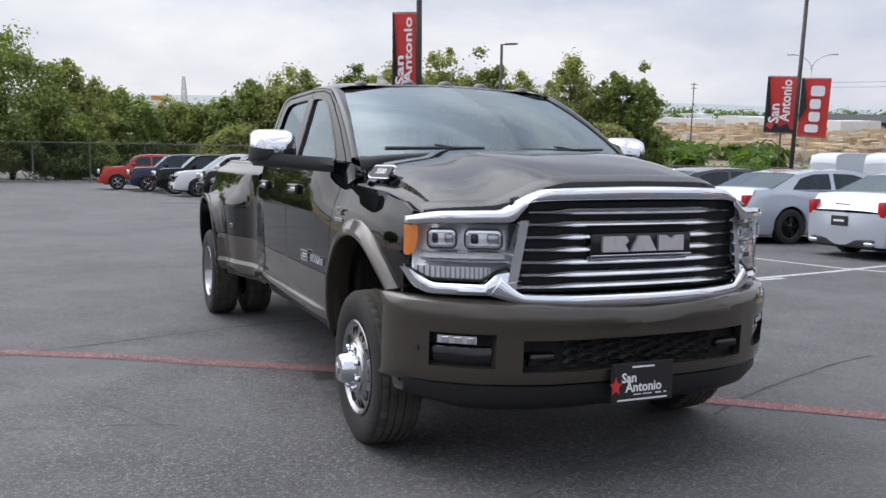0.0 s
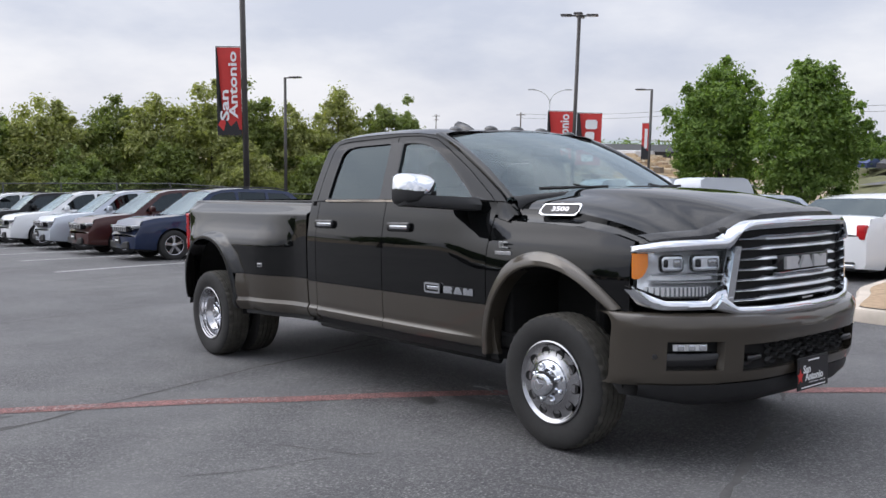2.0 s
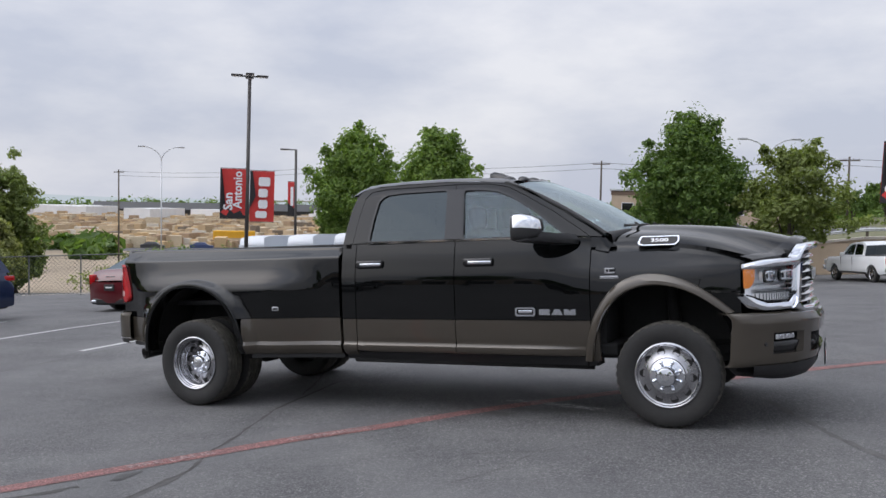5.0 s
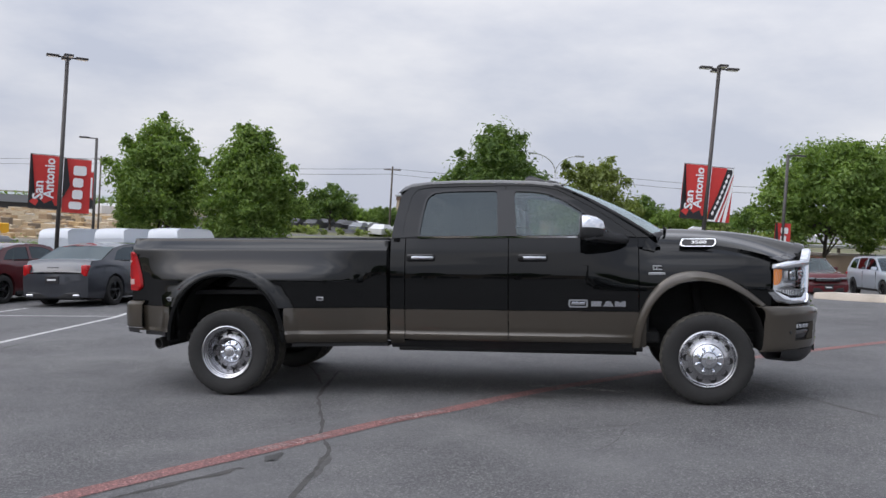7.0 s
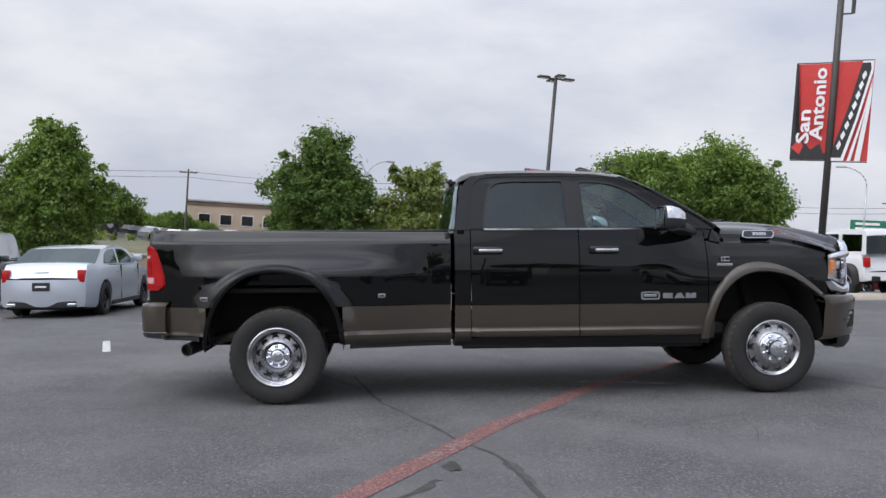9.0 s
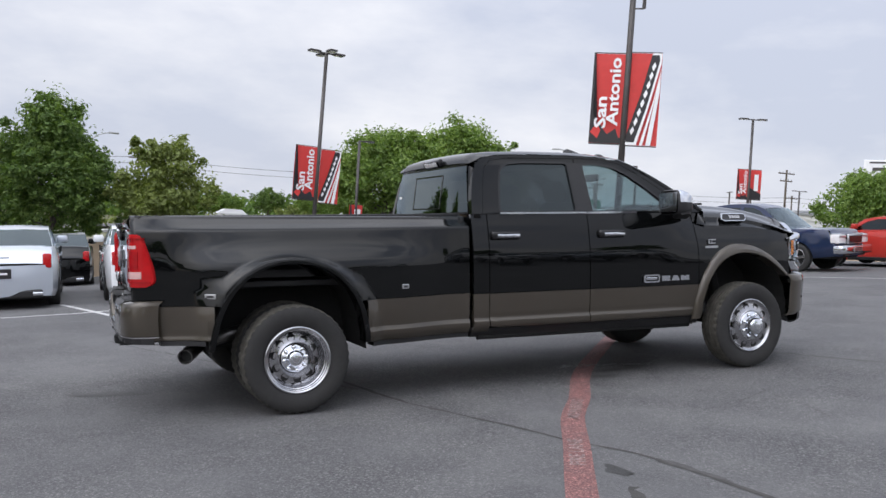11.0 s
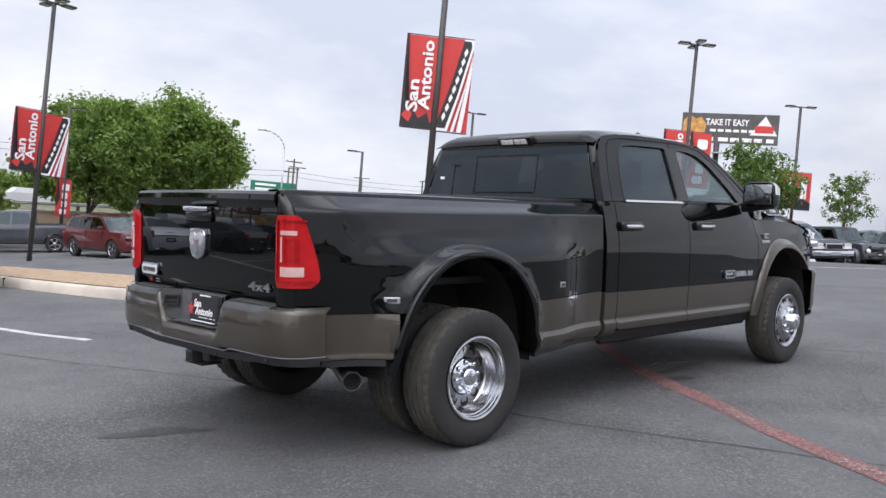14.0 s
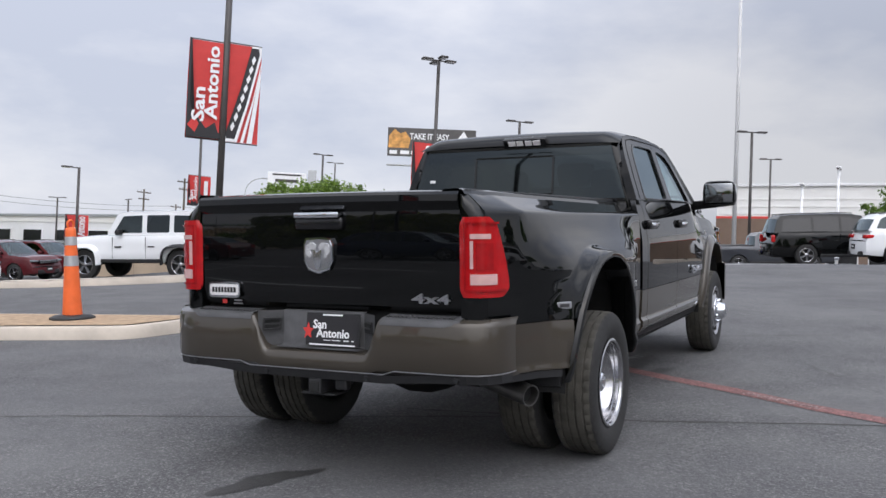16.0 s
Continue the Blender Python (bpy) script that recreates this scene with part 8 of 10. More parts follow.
def island(name, outline, label, bed=True, h=0.15):
    """A raised kerb with a gravel bed inside."""
    o = rounded(outline, 0.7, 5)
    base = tagged(new(name), label, "kerb island", kind="structure")
    bm = bmesh.new()
    inner = ring(o, -0.17)
    lip = ring(o, -0.03)
    rows = []
    N = len(o)
    def lay(pts, dz):
        return [(x, y, gz(x, y) + dz) for x, y in pts]
    rows = [lay(o, -0.02), lay(o, h - 0.04), lay(lip, h), lay(inner, h), lay(inner, h - 0.06)]
    grid_surface(bm, rows, True)
    bmesh.ops.recalc_face_normals(bm, faces=bm.faces)
    part("kerb", bm, M["kerb"], base, "pale weathered concrete kerb", smooth=50)
    k = 0
    for i in range(0, N):
        a, b = Vector(o[i]), Vector(o[(i + 1) % N])
        if (b - a).length > 1.2:
            n = int((b - a).length / 1.5)
            for j in range(1, n + 1):
                p = a.lerp(b, j / (n + 1))
                d = (b - a).normalized()
                part("kerb_joint", new_box(-0.006, 0.006, -0.005, 0.175, 0.0, h + 0.002), M["tar"], base, m=lot(p.x, p.y, math.degrees(math.atan2(d.y, d.x))))
    if bed:
        vecs = [[Vector((x, y, 0)) for x, y in inner]]
        bm = bmesh.new()
        vs = [bm.verts.new((x, y, gz(x, y) + h + 0.012)) for x, y in inner]
        for t in tessellate_polygon(vecs):
            bm.faces.new([vs[i] for i in t])
        part("gravel_bed", bm, M["gravel"] if bed is True else M[bed], base, "tan gravel bed")
    return base


island("kerb_island", [(0.60, 5.40), (1.42, 5.28), (1.95, 5.32), (1.98, 5.75), (1.70, 7.1), (1.42, 8.5), (1.0, 10.2), (0.3, 12.8), (-0.6, 15.6), (-1.0, 16.4), (-1.5, 15.2), (-1.2, 12.3), (-0.75, 9.3), (-0.40, 7.75), (0.05, 6.9), (0.38, 5.95)], "raised concrete kerb island with tan gravel")
island("kerb_island", [(6.8, 16.6), (7.5, 15.2), (9.0, 13.75), (10.2, 13.05), (14.0, 12.6), (14.2, 13.3), (10.5, 13.75), (9.4, 14.45), (8.3, 15.6), (7.6, 16.9)], "long raised concrete kerb island", "kerb")
island("kerb_island", [(19.0, -6.0), (19.6, -6.8), (24.0, -4.6), (23.6, -3.8)], "low concrete kerb island", "kerb", 0.12)

# orange delineator post
post = thing("delineator_post", lot(1.03, 6.85, 0, 0.155) @ Matrix.Diagonal((1.08, 1.08, 1.12, 1)), "orange plastic delineator post with grey bands on a black base", "traffic post")
bm = bmesh.new()
lathe(bm, [(0.0, 0.0), (0.26, 0.0), (0.26, 0.03), (0.20, 0.055), (0.10, 0.06), (0.0, 0.06)], 8, "z")
part("base", bm, M["black_plastic"], post, "black rubber base", smooth=30)
bm = bmesh.new()
lathe(bm, [(0.115, 0.05), (0.105, 0.2), (0.075, 0.75), (0.062, 1.02), (0.055, 1.06), (0.0, 1.07)], 20, "z")
part("body", bm, M["orange"], post, smooth=40)
for z0, z1, r0, r1 in ((0.62, 0.74, 0.086, 0.079), (0.86, 0.96, 0.072, 0.067)):
    bm = bmesh.new()
    lathe(bm, [(r0, z0), (r1, z1)], 20, "z")
    part("reflective_band", bm, M["galv"], post, "grey reflective band", smooth=40)
bm = bmesh.new()
rows = []
for i in range(17):
    a = 2 * math.pi * i / 16
    rows.append([((0.045 + 0.014 * math.cos(b)) * math.cos(a), 0.014 * math.sin(b), 1.10 + (0.05 + 0.014 * math.cos(b)) * math.sin(a)) for b in [2 * math.pi * j / 6 for j in range(6)]])
grid_surface(bm, rows, True)
part("handle", bm, M["orange"], post, smooth=50)


def banner(parent, x0, x1, z0, z1, design, face):
    """A hanging flag between x0 and x1 beside a post, seen from -y when face is -1."""
    b = part("banner", bmesh.new(), None, parent, "red and black hanging banner")
    bm = bmesh.new()
    rows = []
    for k in range(9):
        u = k / 8
        z = z0 + (z1 - z0) * u
        rows.append([(x0 + (x1 - x0) * v, 0.035 * math.sin(3.0 * u + 2.2 * v) * (1 - abs(2 * u - 1) ** 3), z) for v in spread(0, 1, 5)])
    grid_surface(bm, rows)
    part("cloth", bm, M["banner_red"], b, "red vinyl cloth")
    w, h = abs(x1 - x0), z1 - z0
    xc = (x0 + x1) / 2
    for sg in (-1, 1):
        yo = sg * 0.045
        rot = pose(0, 0, 0, 90, 0, 0) if sg < 0 else pose(0, 0, 0, 90, 0, 180)
        def put(poly, mt, nm="print", d=0.0):
            bm = bmesh.new()
            f = bm.faces.new([bm.verts.new((xc + (px * w / 2) * -sg, yo + sg * d, z0 + pz * h)) for px, pz in poly])
            bmesh.ops.triangulate(bm, faces=[f])
            part(nm, bm, M[mt], b)
        if design == "city":
            put([(-1, 0), (-1, 1), (-0.88, 1), (-0.84, 0.35), (-0.5, 0.12), (1, 0.06), (1, 0)], "banner_black", d=0.001)
            put([(-0.84, 0.02), (-0.5, 0.24), (0.1, 0.10), (0.6, 0.17), (0.9, 0.02)], "banner_black", d=0.002)
            put([(-0.95, 0.12), (-0.55, 0.22), (-0.3, 0.14), (-0.5, 0.05)], "banner_red", d=0.003)
            for txt, px, za, ln in (("San", -0.38, 0.17, 0.35), ("Antonio", 0.34, 0.20, 0.76)):
                bx = glyphs(txt)[1]
                tw, th, ty = bx[1] - bx[0], bx[3] - bx[2], (bx[2] + bx[3]) / 2
                size = 0.37 * w / th
                lettering("words", txt, size, M["banner_white"], b, Matrix.Translation((xc - sg * px * w / 2, yo + sg * 0.006, z0 + h * (za + ln / 2))) @ rot @ pose(0, 0, 0, 0, 0, 90) @ Matrix.Translation((0, -ty * size, 0)), 0.001, ln * h / (tw * size))
        elif design == "swoosh":
            put([(-1.0, 0.04), (-0.25, 0.48), (0.38, 1.0), (0.98, 1.0), (0.98, 0.90), (0.32, 0.40), (-0.30, 0.0), (-1.0, 0.0)], "banner_white", d=0.001)
            put([(-0.98, 0.10), (-0.25, 0.53), (0.34, 0.98), (0.80, 0.98), (0.86, 0.92), (0.18, 0.40), (-0.45, 0.03), (-0.98, 0.03)], "banner_black", d=0.002)
            for k in range(8):
                u = k / 7
                cx, cz = -0.62 + 1.12 * u + 0.06 * math.sin(3.14 * u), 0.15 + 0.70 * u
                put([(cx - 0.13, cz), (cx - 0.02, cz - 0.045), (cx + 0.15, cz + 0.012), (cx + 0.04, cz + 0.055)], "banner_white", "bar", 0.003)
            put([(0.62, 0.0), (0.30, 0.0), (0.80, 0.62), (0.98, 0.78), (0.98, 0.60)], "banner_white", d=0.001)
            put([(0.10, 0.0), (-0.10, 0.0), (0.60, 0.48), (0.98, 0.84), (0.98, 0.80), (0.55, 0.36)], "banner_white", d=0.0015)
        elif design == "blocks":
            put([(-1, 0), (-1, 0.25), (-0.5, 0.5), (-0.8, 1), (-1, 1)], "banner_black", d=0.001)
            for xa, xb, za, zb in ((-0.52, 0.42, 0.07, 0.21), (-0.30, 0.46, 0.26, 0.43), (-0.30, 0.46, 0.48, 0.65), (-0.30, 0.66, 0.70, 0.88)):
                put([(xa, za + 0.03), (xa + 0.12, za), (xb - 0.12, za), (xb, za + 0.03), (xb, zb - 0.03), (xb - 0.12, zb), (xa + 0.12, zb), (xa, zb - 0.03)], "banner_white", d=0.002)
        else:
            put([(-1, 0), (-1, 0.4), (1, 0.2), (1, 0)], "banner_black", d=0.001)
            put([(-0.3, 0.30), (0.45, 0.30), (0.45, 0.85), (-0.3, 0.85)], "banner_white", d=0.002)
    for z in (z0 - 0.02, z1 + 0.02):
        bm = bmesh.new()
        tube(bm, (0, 0, z), (x1 if abs(x1) > abs(x0) else x0, 0, z), 0.014, n=6)
        part("arm", bm, M["pole"], b)
    return b


def lamp_post(x, y, z_top, heads, label, turn=0.0, ban=(), lean=0.0, lean_az=0.0, footing=False, r=0.085, cam_box=False):
    base = gz(x, y)
    h = z_top - base
    p = thing("lamp_post", Matrix.Translation((x, y, base)) @ pose(0, 0, 0, 0, 0, lean_az) @ pose(0, 0, 0, 0, lean, 0) @ pose(0, 0, 0, 0, 0, turn - lean_az), label, "lamp post", "lot lamp posts")
    bm = bmesh.new()
    tube(bm, (0, 0, 0), (0, 0, h), r, r * 0.85, 12)
    part("pole", bm, M["pole"], p, smooth=40)
    bm = new_box(-0.17, 0.17, -0.17, 0.17, 0.0, 0.04, 0.01)
    part("base_plate", bm, M["pole"], p)
    if footing:
        bm = bmesh.new()
        lathe(bm, [(0.0, 0.0), (0.33, 0.0), (0.33, 0.72), (0.30, 0.76), (0.0, 0.76)], 24, "z")
        part("footing", bm, M["concrete"], p, "round concrete footing", smooth=40)
    for ang, ln in heads:
        bm = bmesh.new()
        rot = pose(0, 0, h, 0, 0, ang)
        box(bm, 0.0, ln * 0.45, -0.03, 0.03, -0.06, 0.0, 0.01)
        box(bm, ln * 0.38, ln, -0.17, 0.17, -0.05, 0.03, 0.025)
        hd = part("lamp_head", bm, M["pole"], p, "flat dark lamp head", m=rot, smooth=40)
        part("lens", new_box(ln * 0.45, ln * 0.95, -0.13, 0.13, -0.062, -0.048), M["white_lens"], hd)
    for x0, x1, z0, z1, design in ban:
        banner(p, x0, x1, z0 - base, z1 - base, design, -1)
    if cam_box:
        bm = bmesh.new()
        tube(bm, (0, 0, h * 0.72), (0.28, 0, h * 0.72), 0.02, n=6)
        tube(bm, (0.28, 0, h * 0.72), (0.28, 0, h * 0.72 + 0.55), 0.045, n=8)
        tube(bm, (0.28, 0, h * 0.72 + 0.5), (0.30, 0.08, h * 0.72 + 0.75), 0.03, n=8)
        part("bracket", bm, M["pole"], p, "dark side bracket")
    return p


QUAD = ((0, 0.75), (90, 0.75), (180, 0.75), (270, 0.75))
# banners hang across the line of sight: turn is the heading of the cloth's own x axis
lamp_post(-16.8, 6.4, 9.0, ((30, 0.8), (210, 0.8)), "tall dark lamp post with a red banner among parked cars", 57, ((-0.74, -0.09, 1.90, 4.26, "city"),), lean=-1.5)
lamp_post(-19.7, 22.4, 6.85, QUAD, "dark lamp post with a pair of red banners", 38, ((-1.10, -0.06, 0.95, 3.0, "city"), (0.10, 1.10, 0.85, 2.95, "blocks")), lean=1.0)
lamp_post(4.97, 26.9, 7.93, QUAD, "dark lamp post with a pair of red banners", 8, ((-0.98, -0.06, 2.05, 4.15, "city"), (0.10, 0.95, 2.0, 4.1, "swoosh")), lean=1.6, lean_az=20)
lamp_post(8.7, 11.2, 9.6, QUAD, "tall dark lamp post with red banners on a concrete footing", -36, ((-0.84, -0.04, 3.62, 5.85, "city"), (0.06, 0.82, 3.6, 5.88, "swoosh")), lean=0.8, footing=True, cam_box=True)
lamp_post(26.1, 14.8, 9.7, QUAD, "dark lamp post with a pair of red banners", -42, ((-1.0, -0.06, 3.9, 6.1, "city"), (0.10, 0.98, 3.85, 6.1, "blocks")), lean=1.2)
lamp_post(31.9, 32.9, 8.5, ((0, 0.8), (180, 0.8)), "dark lamp post beyond the drive", -20, ((-0.7, -0.05, 3.9, 5.6, "city"), (0.05, 0.7, 3.9, 5.6, "plain")))
lamp_post(40.0, 16.6, 9.4, ((0, 0.8), (180, 0.8)), "dark lamp post with red banners at the lot edge", -45, ((-0.9, -0.05, 4.0, 5.95, "city"), (0.05, 0.9, 3.95, 5.9, "plain")))
lamp_post(50.0, 37.0, 9.3, ((0, 0.8), (180, 0.8)), "dark lamp post across the road", -30)
lamp_post(42.9, 4.3, 8.8, ((0, 0.8), (180, 0.8)), "dark lamp post at the lot edge", -60)
lamp_post(63.0, 5.7, 9.9, ((0, 0.8), (180, 0.8)), "dark lamp post at the lot edge", -70)
lamp_post(10.0, 37.6, 5.6, ((180, 0.9),), "dark lamp post with one arm and a red banner", 200, ((-0.42, 0.42, 0.45, 2.2, "blocks"),))
lamp_post(-35.6, 17.9, 4.8, ((0, 1.0),), "dark lamp post with one arm", 20)
lamp_post(-26.5, 36.0, 4.7, ((180, 0.9),), "dark lamp post with one arm and a dark banner", 30, ((-0.45, 0.0, 0.8, 2.8, "plain"),))
lamp_post(74.0, 52.0, 11.9, ((0, 0.9), (180, 0.9)), "dark lamp post across the road", -40)
lamp_post(27.0, 37.0, 5.6, ((180, 0.9),), "dark lamp post with one arm", -30, ((-0.6, 0.6, 1.6, 3.0, "city"),))

# ---- trees ----
def leaf_material(name, dark, light, glow):
    m, n, l, bs = material(name)
    out = n["Material Output"]
    geo = n.new("ShaderNodeNewGeometry")
    big = noise_node(n, l, 0.55, 4, 0.6)
    mx = n.new("ShaderNodeMath")
    mx.operation, mx.inputs[1].default_value = "MULTIPLY_ADD", 0.55
    l.new(geo.outputs["Random Per Island"], mx.inputs[0])
    l.new(big.outputs["Fac"], mx.inputs[2])
    r = ramp(n, l, mx.outputs["Value"], [(0.35, dark), (0.75, light), (1.0, glow)])
    l.new(r.outputs["Color"], bs.inputs["Base Color"])
    bs.inputs["Roughness"].default_value = 0.55
    bs.inputs["Specular IOR Level"].default_value = 0.3
    tr = n.new("ShaderNodeBsdfTranslucent")
    hs = n.new("ShaderNodeMixRGB")
    hs.blend_type, hs.inputs["Fac"].default_value, hs.inputs["Color2"].default_value = "MULTIPLY", 1.0, (1.5, 1.6, 0.6, 1)
    l.new(r.outputs["Color"], hs.inputs["Color1"])
    l.new(hs.outputs["Color"], tr.inputs["Color"])
    ms = n.new("ShaderNodeMixShader")
    ms.inputs["Fac"].default_value = 0.38
    l.new(bs.outputs["BSDF"], ms.inputs[1])
    l.new(tr.outputs["BSDF"], ms.inputs[2])
    l.new(ms.outputs["Shader"], out.inputs["Surface"])
    return m


M["leaf"] = leaf_material("spring_green_leaves", (0.060, 0.105, 0.022), (0.125, 0.195, 0.045), (0.20, 0.28, 0.08))
M["leaf_dark"] = leaf_material("dark_green_leaves", (0.042, 0.078, 0.020), (0.085, 0.142, 0.036), (0.14, 0.205, 0.06))
M["leaf_olive"] = leaf_material("olive_green_leaves", (0.075, 0.098, 0.028), (0.145, 0.180, 0.052), (0.21, 0.25, 0.09))
M["leaf_pale"] = leaf_material("pale_spring_leaves", (0.145, 0.160, 0.060), (0.25, 0.27, 0.10), (0.34, 0.35, 0.16))
M["leaf_wood"] = leaf_material("mixed_wood_leaves", (0.090, 0.122, 0.042), (0.170, 0.215, 0.072), (0.25, 0.30, 0.12))


def leaf_mesh(name, rng, clumps, per, leaf, mat, squash=0.8):
    """Many small bent leaves in round clumps; clumps are rows of x, y, z, radius."""
    C = np.repeat(clumps[:, :3], per, axis=0)
    R = np.repeat(clumps[:, 3], per)
    n = len(C)
    d = rng.normal(size=(n, 3))
    d /= np.linalg.norm(d, axis=1)[:, None]
    rad = R * (0.2 + 1.0 * rng.random(n) ** 0.6) * (1 + 0.25 * rng.normal(size=n).clip(-1, 2))
    P = C + d * rad[:, None] * np.array([1, 1, squash])
    nor = d + rng.normal(size=(n, 3)) * 0.55 + np.array([0, 0, 0.45])
    nor /= np.linalg.norm(nor, axis=1)[:, None]
    u = np.cross(nor, rng.normal(size=(n, 3)))
    u /= np.linalg.norm(u, axis=1)[:, None]
    v = np.cross(nor, u)
    s = 1.15 * leaf * (0.6 + 0.8 * rng.random(n))[:, None]
    V = np.stack([P - u * s, P - v * s * 0.55 + nor * s * 0.15, P + u * s * 1.15 - nor * s * 0.2, P + v * s * 0.55 + nor * s * 0.15], axis=1).reshape(-1, 3)
    F = np.arange(4 * n).reshape(-1, 4)
    me = bpy.data.meshes.new(name)
    me.from_pydata(V.tolist(), [], F.tolist())
    me.materials.append(mat)
    return me


def build_tree(name, h, w, label, mat, seed, bole=0.22, clumps=90, per=60, leaf=0.085, trunk_r=0.13, shape=1.0, m=None, lumpy=0.3, low=0.0):
    """A tree of height h and crown width w at the origin: tapered trunk, limbs and a crown of leaf clumps."""
    rng = np.random.default_rng(seed)
    t = thing(name, m or Matrix(), label, "tree", "trees")
    zc0, zc1 = h * bole, h
    cz, rz, rx = (zc0 + zc1) / 2, (zc1 - zc0) / 2, w / 2
    ph = rng.random(6) * 6.28
    rows = []
    while len(rows) < 1.6 * clumps:
        d = rng.normal(size=3)
        d /= np.linalg.norm(d)
        if d[2] < -0.75 and low == 0.0:
            continue
        a = math.atan2(d[1], d[0])
        k = 1 + 0.55 * lumpy * (0.5 * math.sin(2 * a + ph[0]) * math.cos(2.1 * d[2] + ph[1]) + 0.5 * math.sin(4 * a + ph[2] + 3 * d[2]) + 0.35 * math.sin(7 * d[2] + 3 * a + ph[3]))
        f = (0.25 + 0.75 * rng.random() ** 0.40) * k
        up = d[2]
        wide = 1.0 - (0.25 * up if up > 0 else -0.15 * up) * shape
        rc = rx * rng.uniform(0.13, 0.24)
        fx = max(0.1, f * rx * wide - rc * 0.35)
        rows.append((d[0] * fx, d[1] * fx, cz + d[2] * max(0.1, f * rz - rc * 0.5) - low * rz * (1 - abs(up)), rc))
    cl = np.array(rows)
    # sprigs that break the outline
    sp = cl[rng.integers(0, len(cl), clumps // 2)].copy()
    off = sp[:, :3] - np.array([0, 0, cz])
    sp[:, :3] += off / (np.linalg.norm(off, axis=1)[:, None] + 1e-6) * sp[:, 3:4] * rng.uniform(0.3, 0.8, (len(sp), 1)) + np.array([0, 0, 0.03 * rx])
    sp[:, 3] *= rng.uniform(0.35, 0.6, len(sp))
    bm = bmesh.new()
    lean = rng.normal(size=2) * 0.03 * h
    pts = [Vector((0, 0, -0.15)), Vector((lean[0] * 0.3, lean[1] * 0.3, zc0 * 0.9)), Vector((lean[0], lean[1], cz)), Vector((lean[0] * 1.2, lean[1] * 1.2, cz + rz * 0.6))]
    for i, (a, b) in enumerate(zip(pts, pts[1:])):
        tube(bm, a, b, trunk_r * (1.25, 0.85, 0.5)[i], trunk_r * (0.85, 0.5, 0.15)[i], 8)
    for q in cl[rng.permutation(len(cl))[:14]]:
        s = pts[1].lerp(pts[2], float(rng.random()) * 0.8)
        e = Vector(q[:3])
        mid = s.lerp(e, 0.5) + Vector((0, 0, 0.12 * rz))
        tube(bm, s, mid, trunk_r * 0.42, trunk_r * 0.25, 6)
        tube(bm, mid, e, trunk_r * 0.25, trunk_r * 0.06, 6)
    part("trunk", bm, M["bark"], t, "grey brown trunk and limbs", smooth=60)
    me = leaf_mesh("crown", rng, np.vstack([cl, sp]), per, leaf, mat)
    ob = new("crown", me)
    ob.parent = t
    tagged(ob, "uneven crown of small green leaves")
    return t


def at(x, y, dz=0.0, turn=0.0, s=1.0):
    return Matrix.Translation((x, y, gz(x, y) + dz)) @ pose(0, 0, 0, 0, 0, turn) @ Matrix.Diagonal((s, s, s, 1))


def tree_at(x, y, top, w, label, mat, seed, **k):
    build_tree("tree", top - gz(x, y), w, label, M[mat], seed, m=at(x, y), **k)


tree_at(-25.0, 40.5, 6.5, 6.2, "leafy green tree below the retaining wall", "leaf", 11, bole=0.18, clumps=190, per=75, leaf=0.10, lumpy=0.35)
tree_at(-18.8, 39.2, 6.2, 5.7, "dense green tree with branches to the ground", "leaf", 12, bole=0.08, clumps=210, per=75, leaf=0.10, shape=1.5, lumpy=0.25)
tree_at(-4.9, 42.1, 6.8, 6.8, "leafy green tree beside the retaining wall", "leaf_dark", 13, bole=0.16, clumps=200, per=75, leaf=0.10, shape=1.2)
tree_at(0.5, 40.5, 5.1, 5.4, "pale green small tree beside the retaining wall", "leaf_olive", 14, bole=0.12, clumps=100, per=60, leaf=0.10, shape=1.3, lumpy=0.45)
tree_at(13.1, 42.3, 6.9, 7.2, "broad pale green tree behind the parked cars", "leaf", 15, bole=0.18, clumps=200, per=80, leaf=0.10, shape=0.5, lumpy=0.2)
tree_at(19.0, 44.1, 8.0, 8.2, "broad dark green tree behind the parked cars", "leaf", 16, bole=0.18, clumps=240, per=80, leaf=0.105, shape=0.4, lumpy=0.14)
tree_at(8.0, 43.0, 1.9, 3.6, "low pale green bush beside a lamp post", "leaf_olive", 17, bole=0.05, clumps=50, per=60, leaf=0.09)
tree_at(31.5, 14.4, 6.2, 4.4, "young leafy tree at the lot edge", "leaf_dark", 18, bole=0.3, clumps=70, per=50, leaf=0.075, trunk_r=0.07, lumpy=0.5)
tree_at(36.0, 27.0, 6.2, 5.0, "bright green tree at the lot edge", "leaf", 19, bole=0.25, clumps=80, per=60, leaf=0.09)
tree_at(39.0, 13.4, 5.9, 2.9, "thin young tree with sparse leaves", "leaf_dark", 20, bole=0.33, clumps=44, per=34, leaf=0.055, trunk_r=0.05, lumpy=0.6)
tree_at(46.0, 37.5, 7.2, 6.0, "bright green tree at the lot edge", "leaf", 21, bole=0.2, clumps=70, per=60, leaf=0.11)
tree_at(47.5, -3.6, 6.6, 5.0, "dark green tree beside a white building", "leaf_dark", 22, bole=0.25, clumps=70, per=60, leaf=0.10)
tree_at(44.0, 30.0, 6.0, 2.6, "thin young tree at the lot edge", "leaf_dark", 23, bole=0.3, clumps=40, per=40, leaf=0.07, trunk_r=0.06, lumpy=0.5)
tree_at(52.0, 33.0, 6.4, 2.6, "thin young tree at the lot edge", "leaf_dark", 24, bole=0.3, clumps=40, per=40, leaf=0.07, trunk_r=0.06, lumpy=0.5)

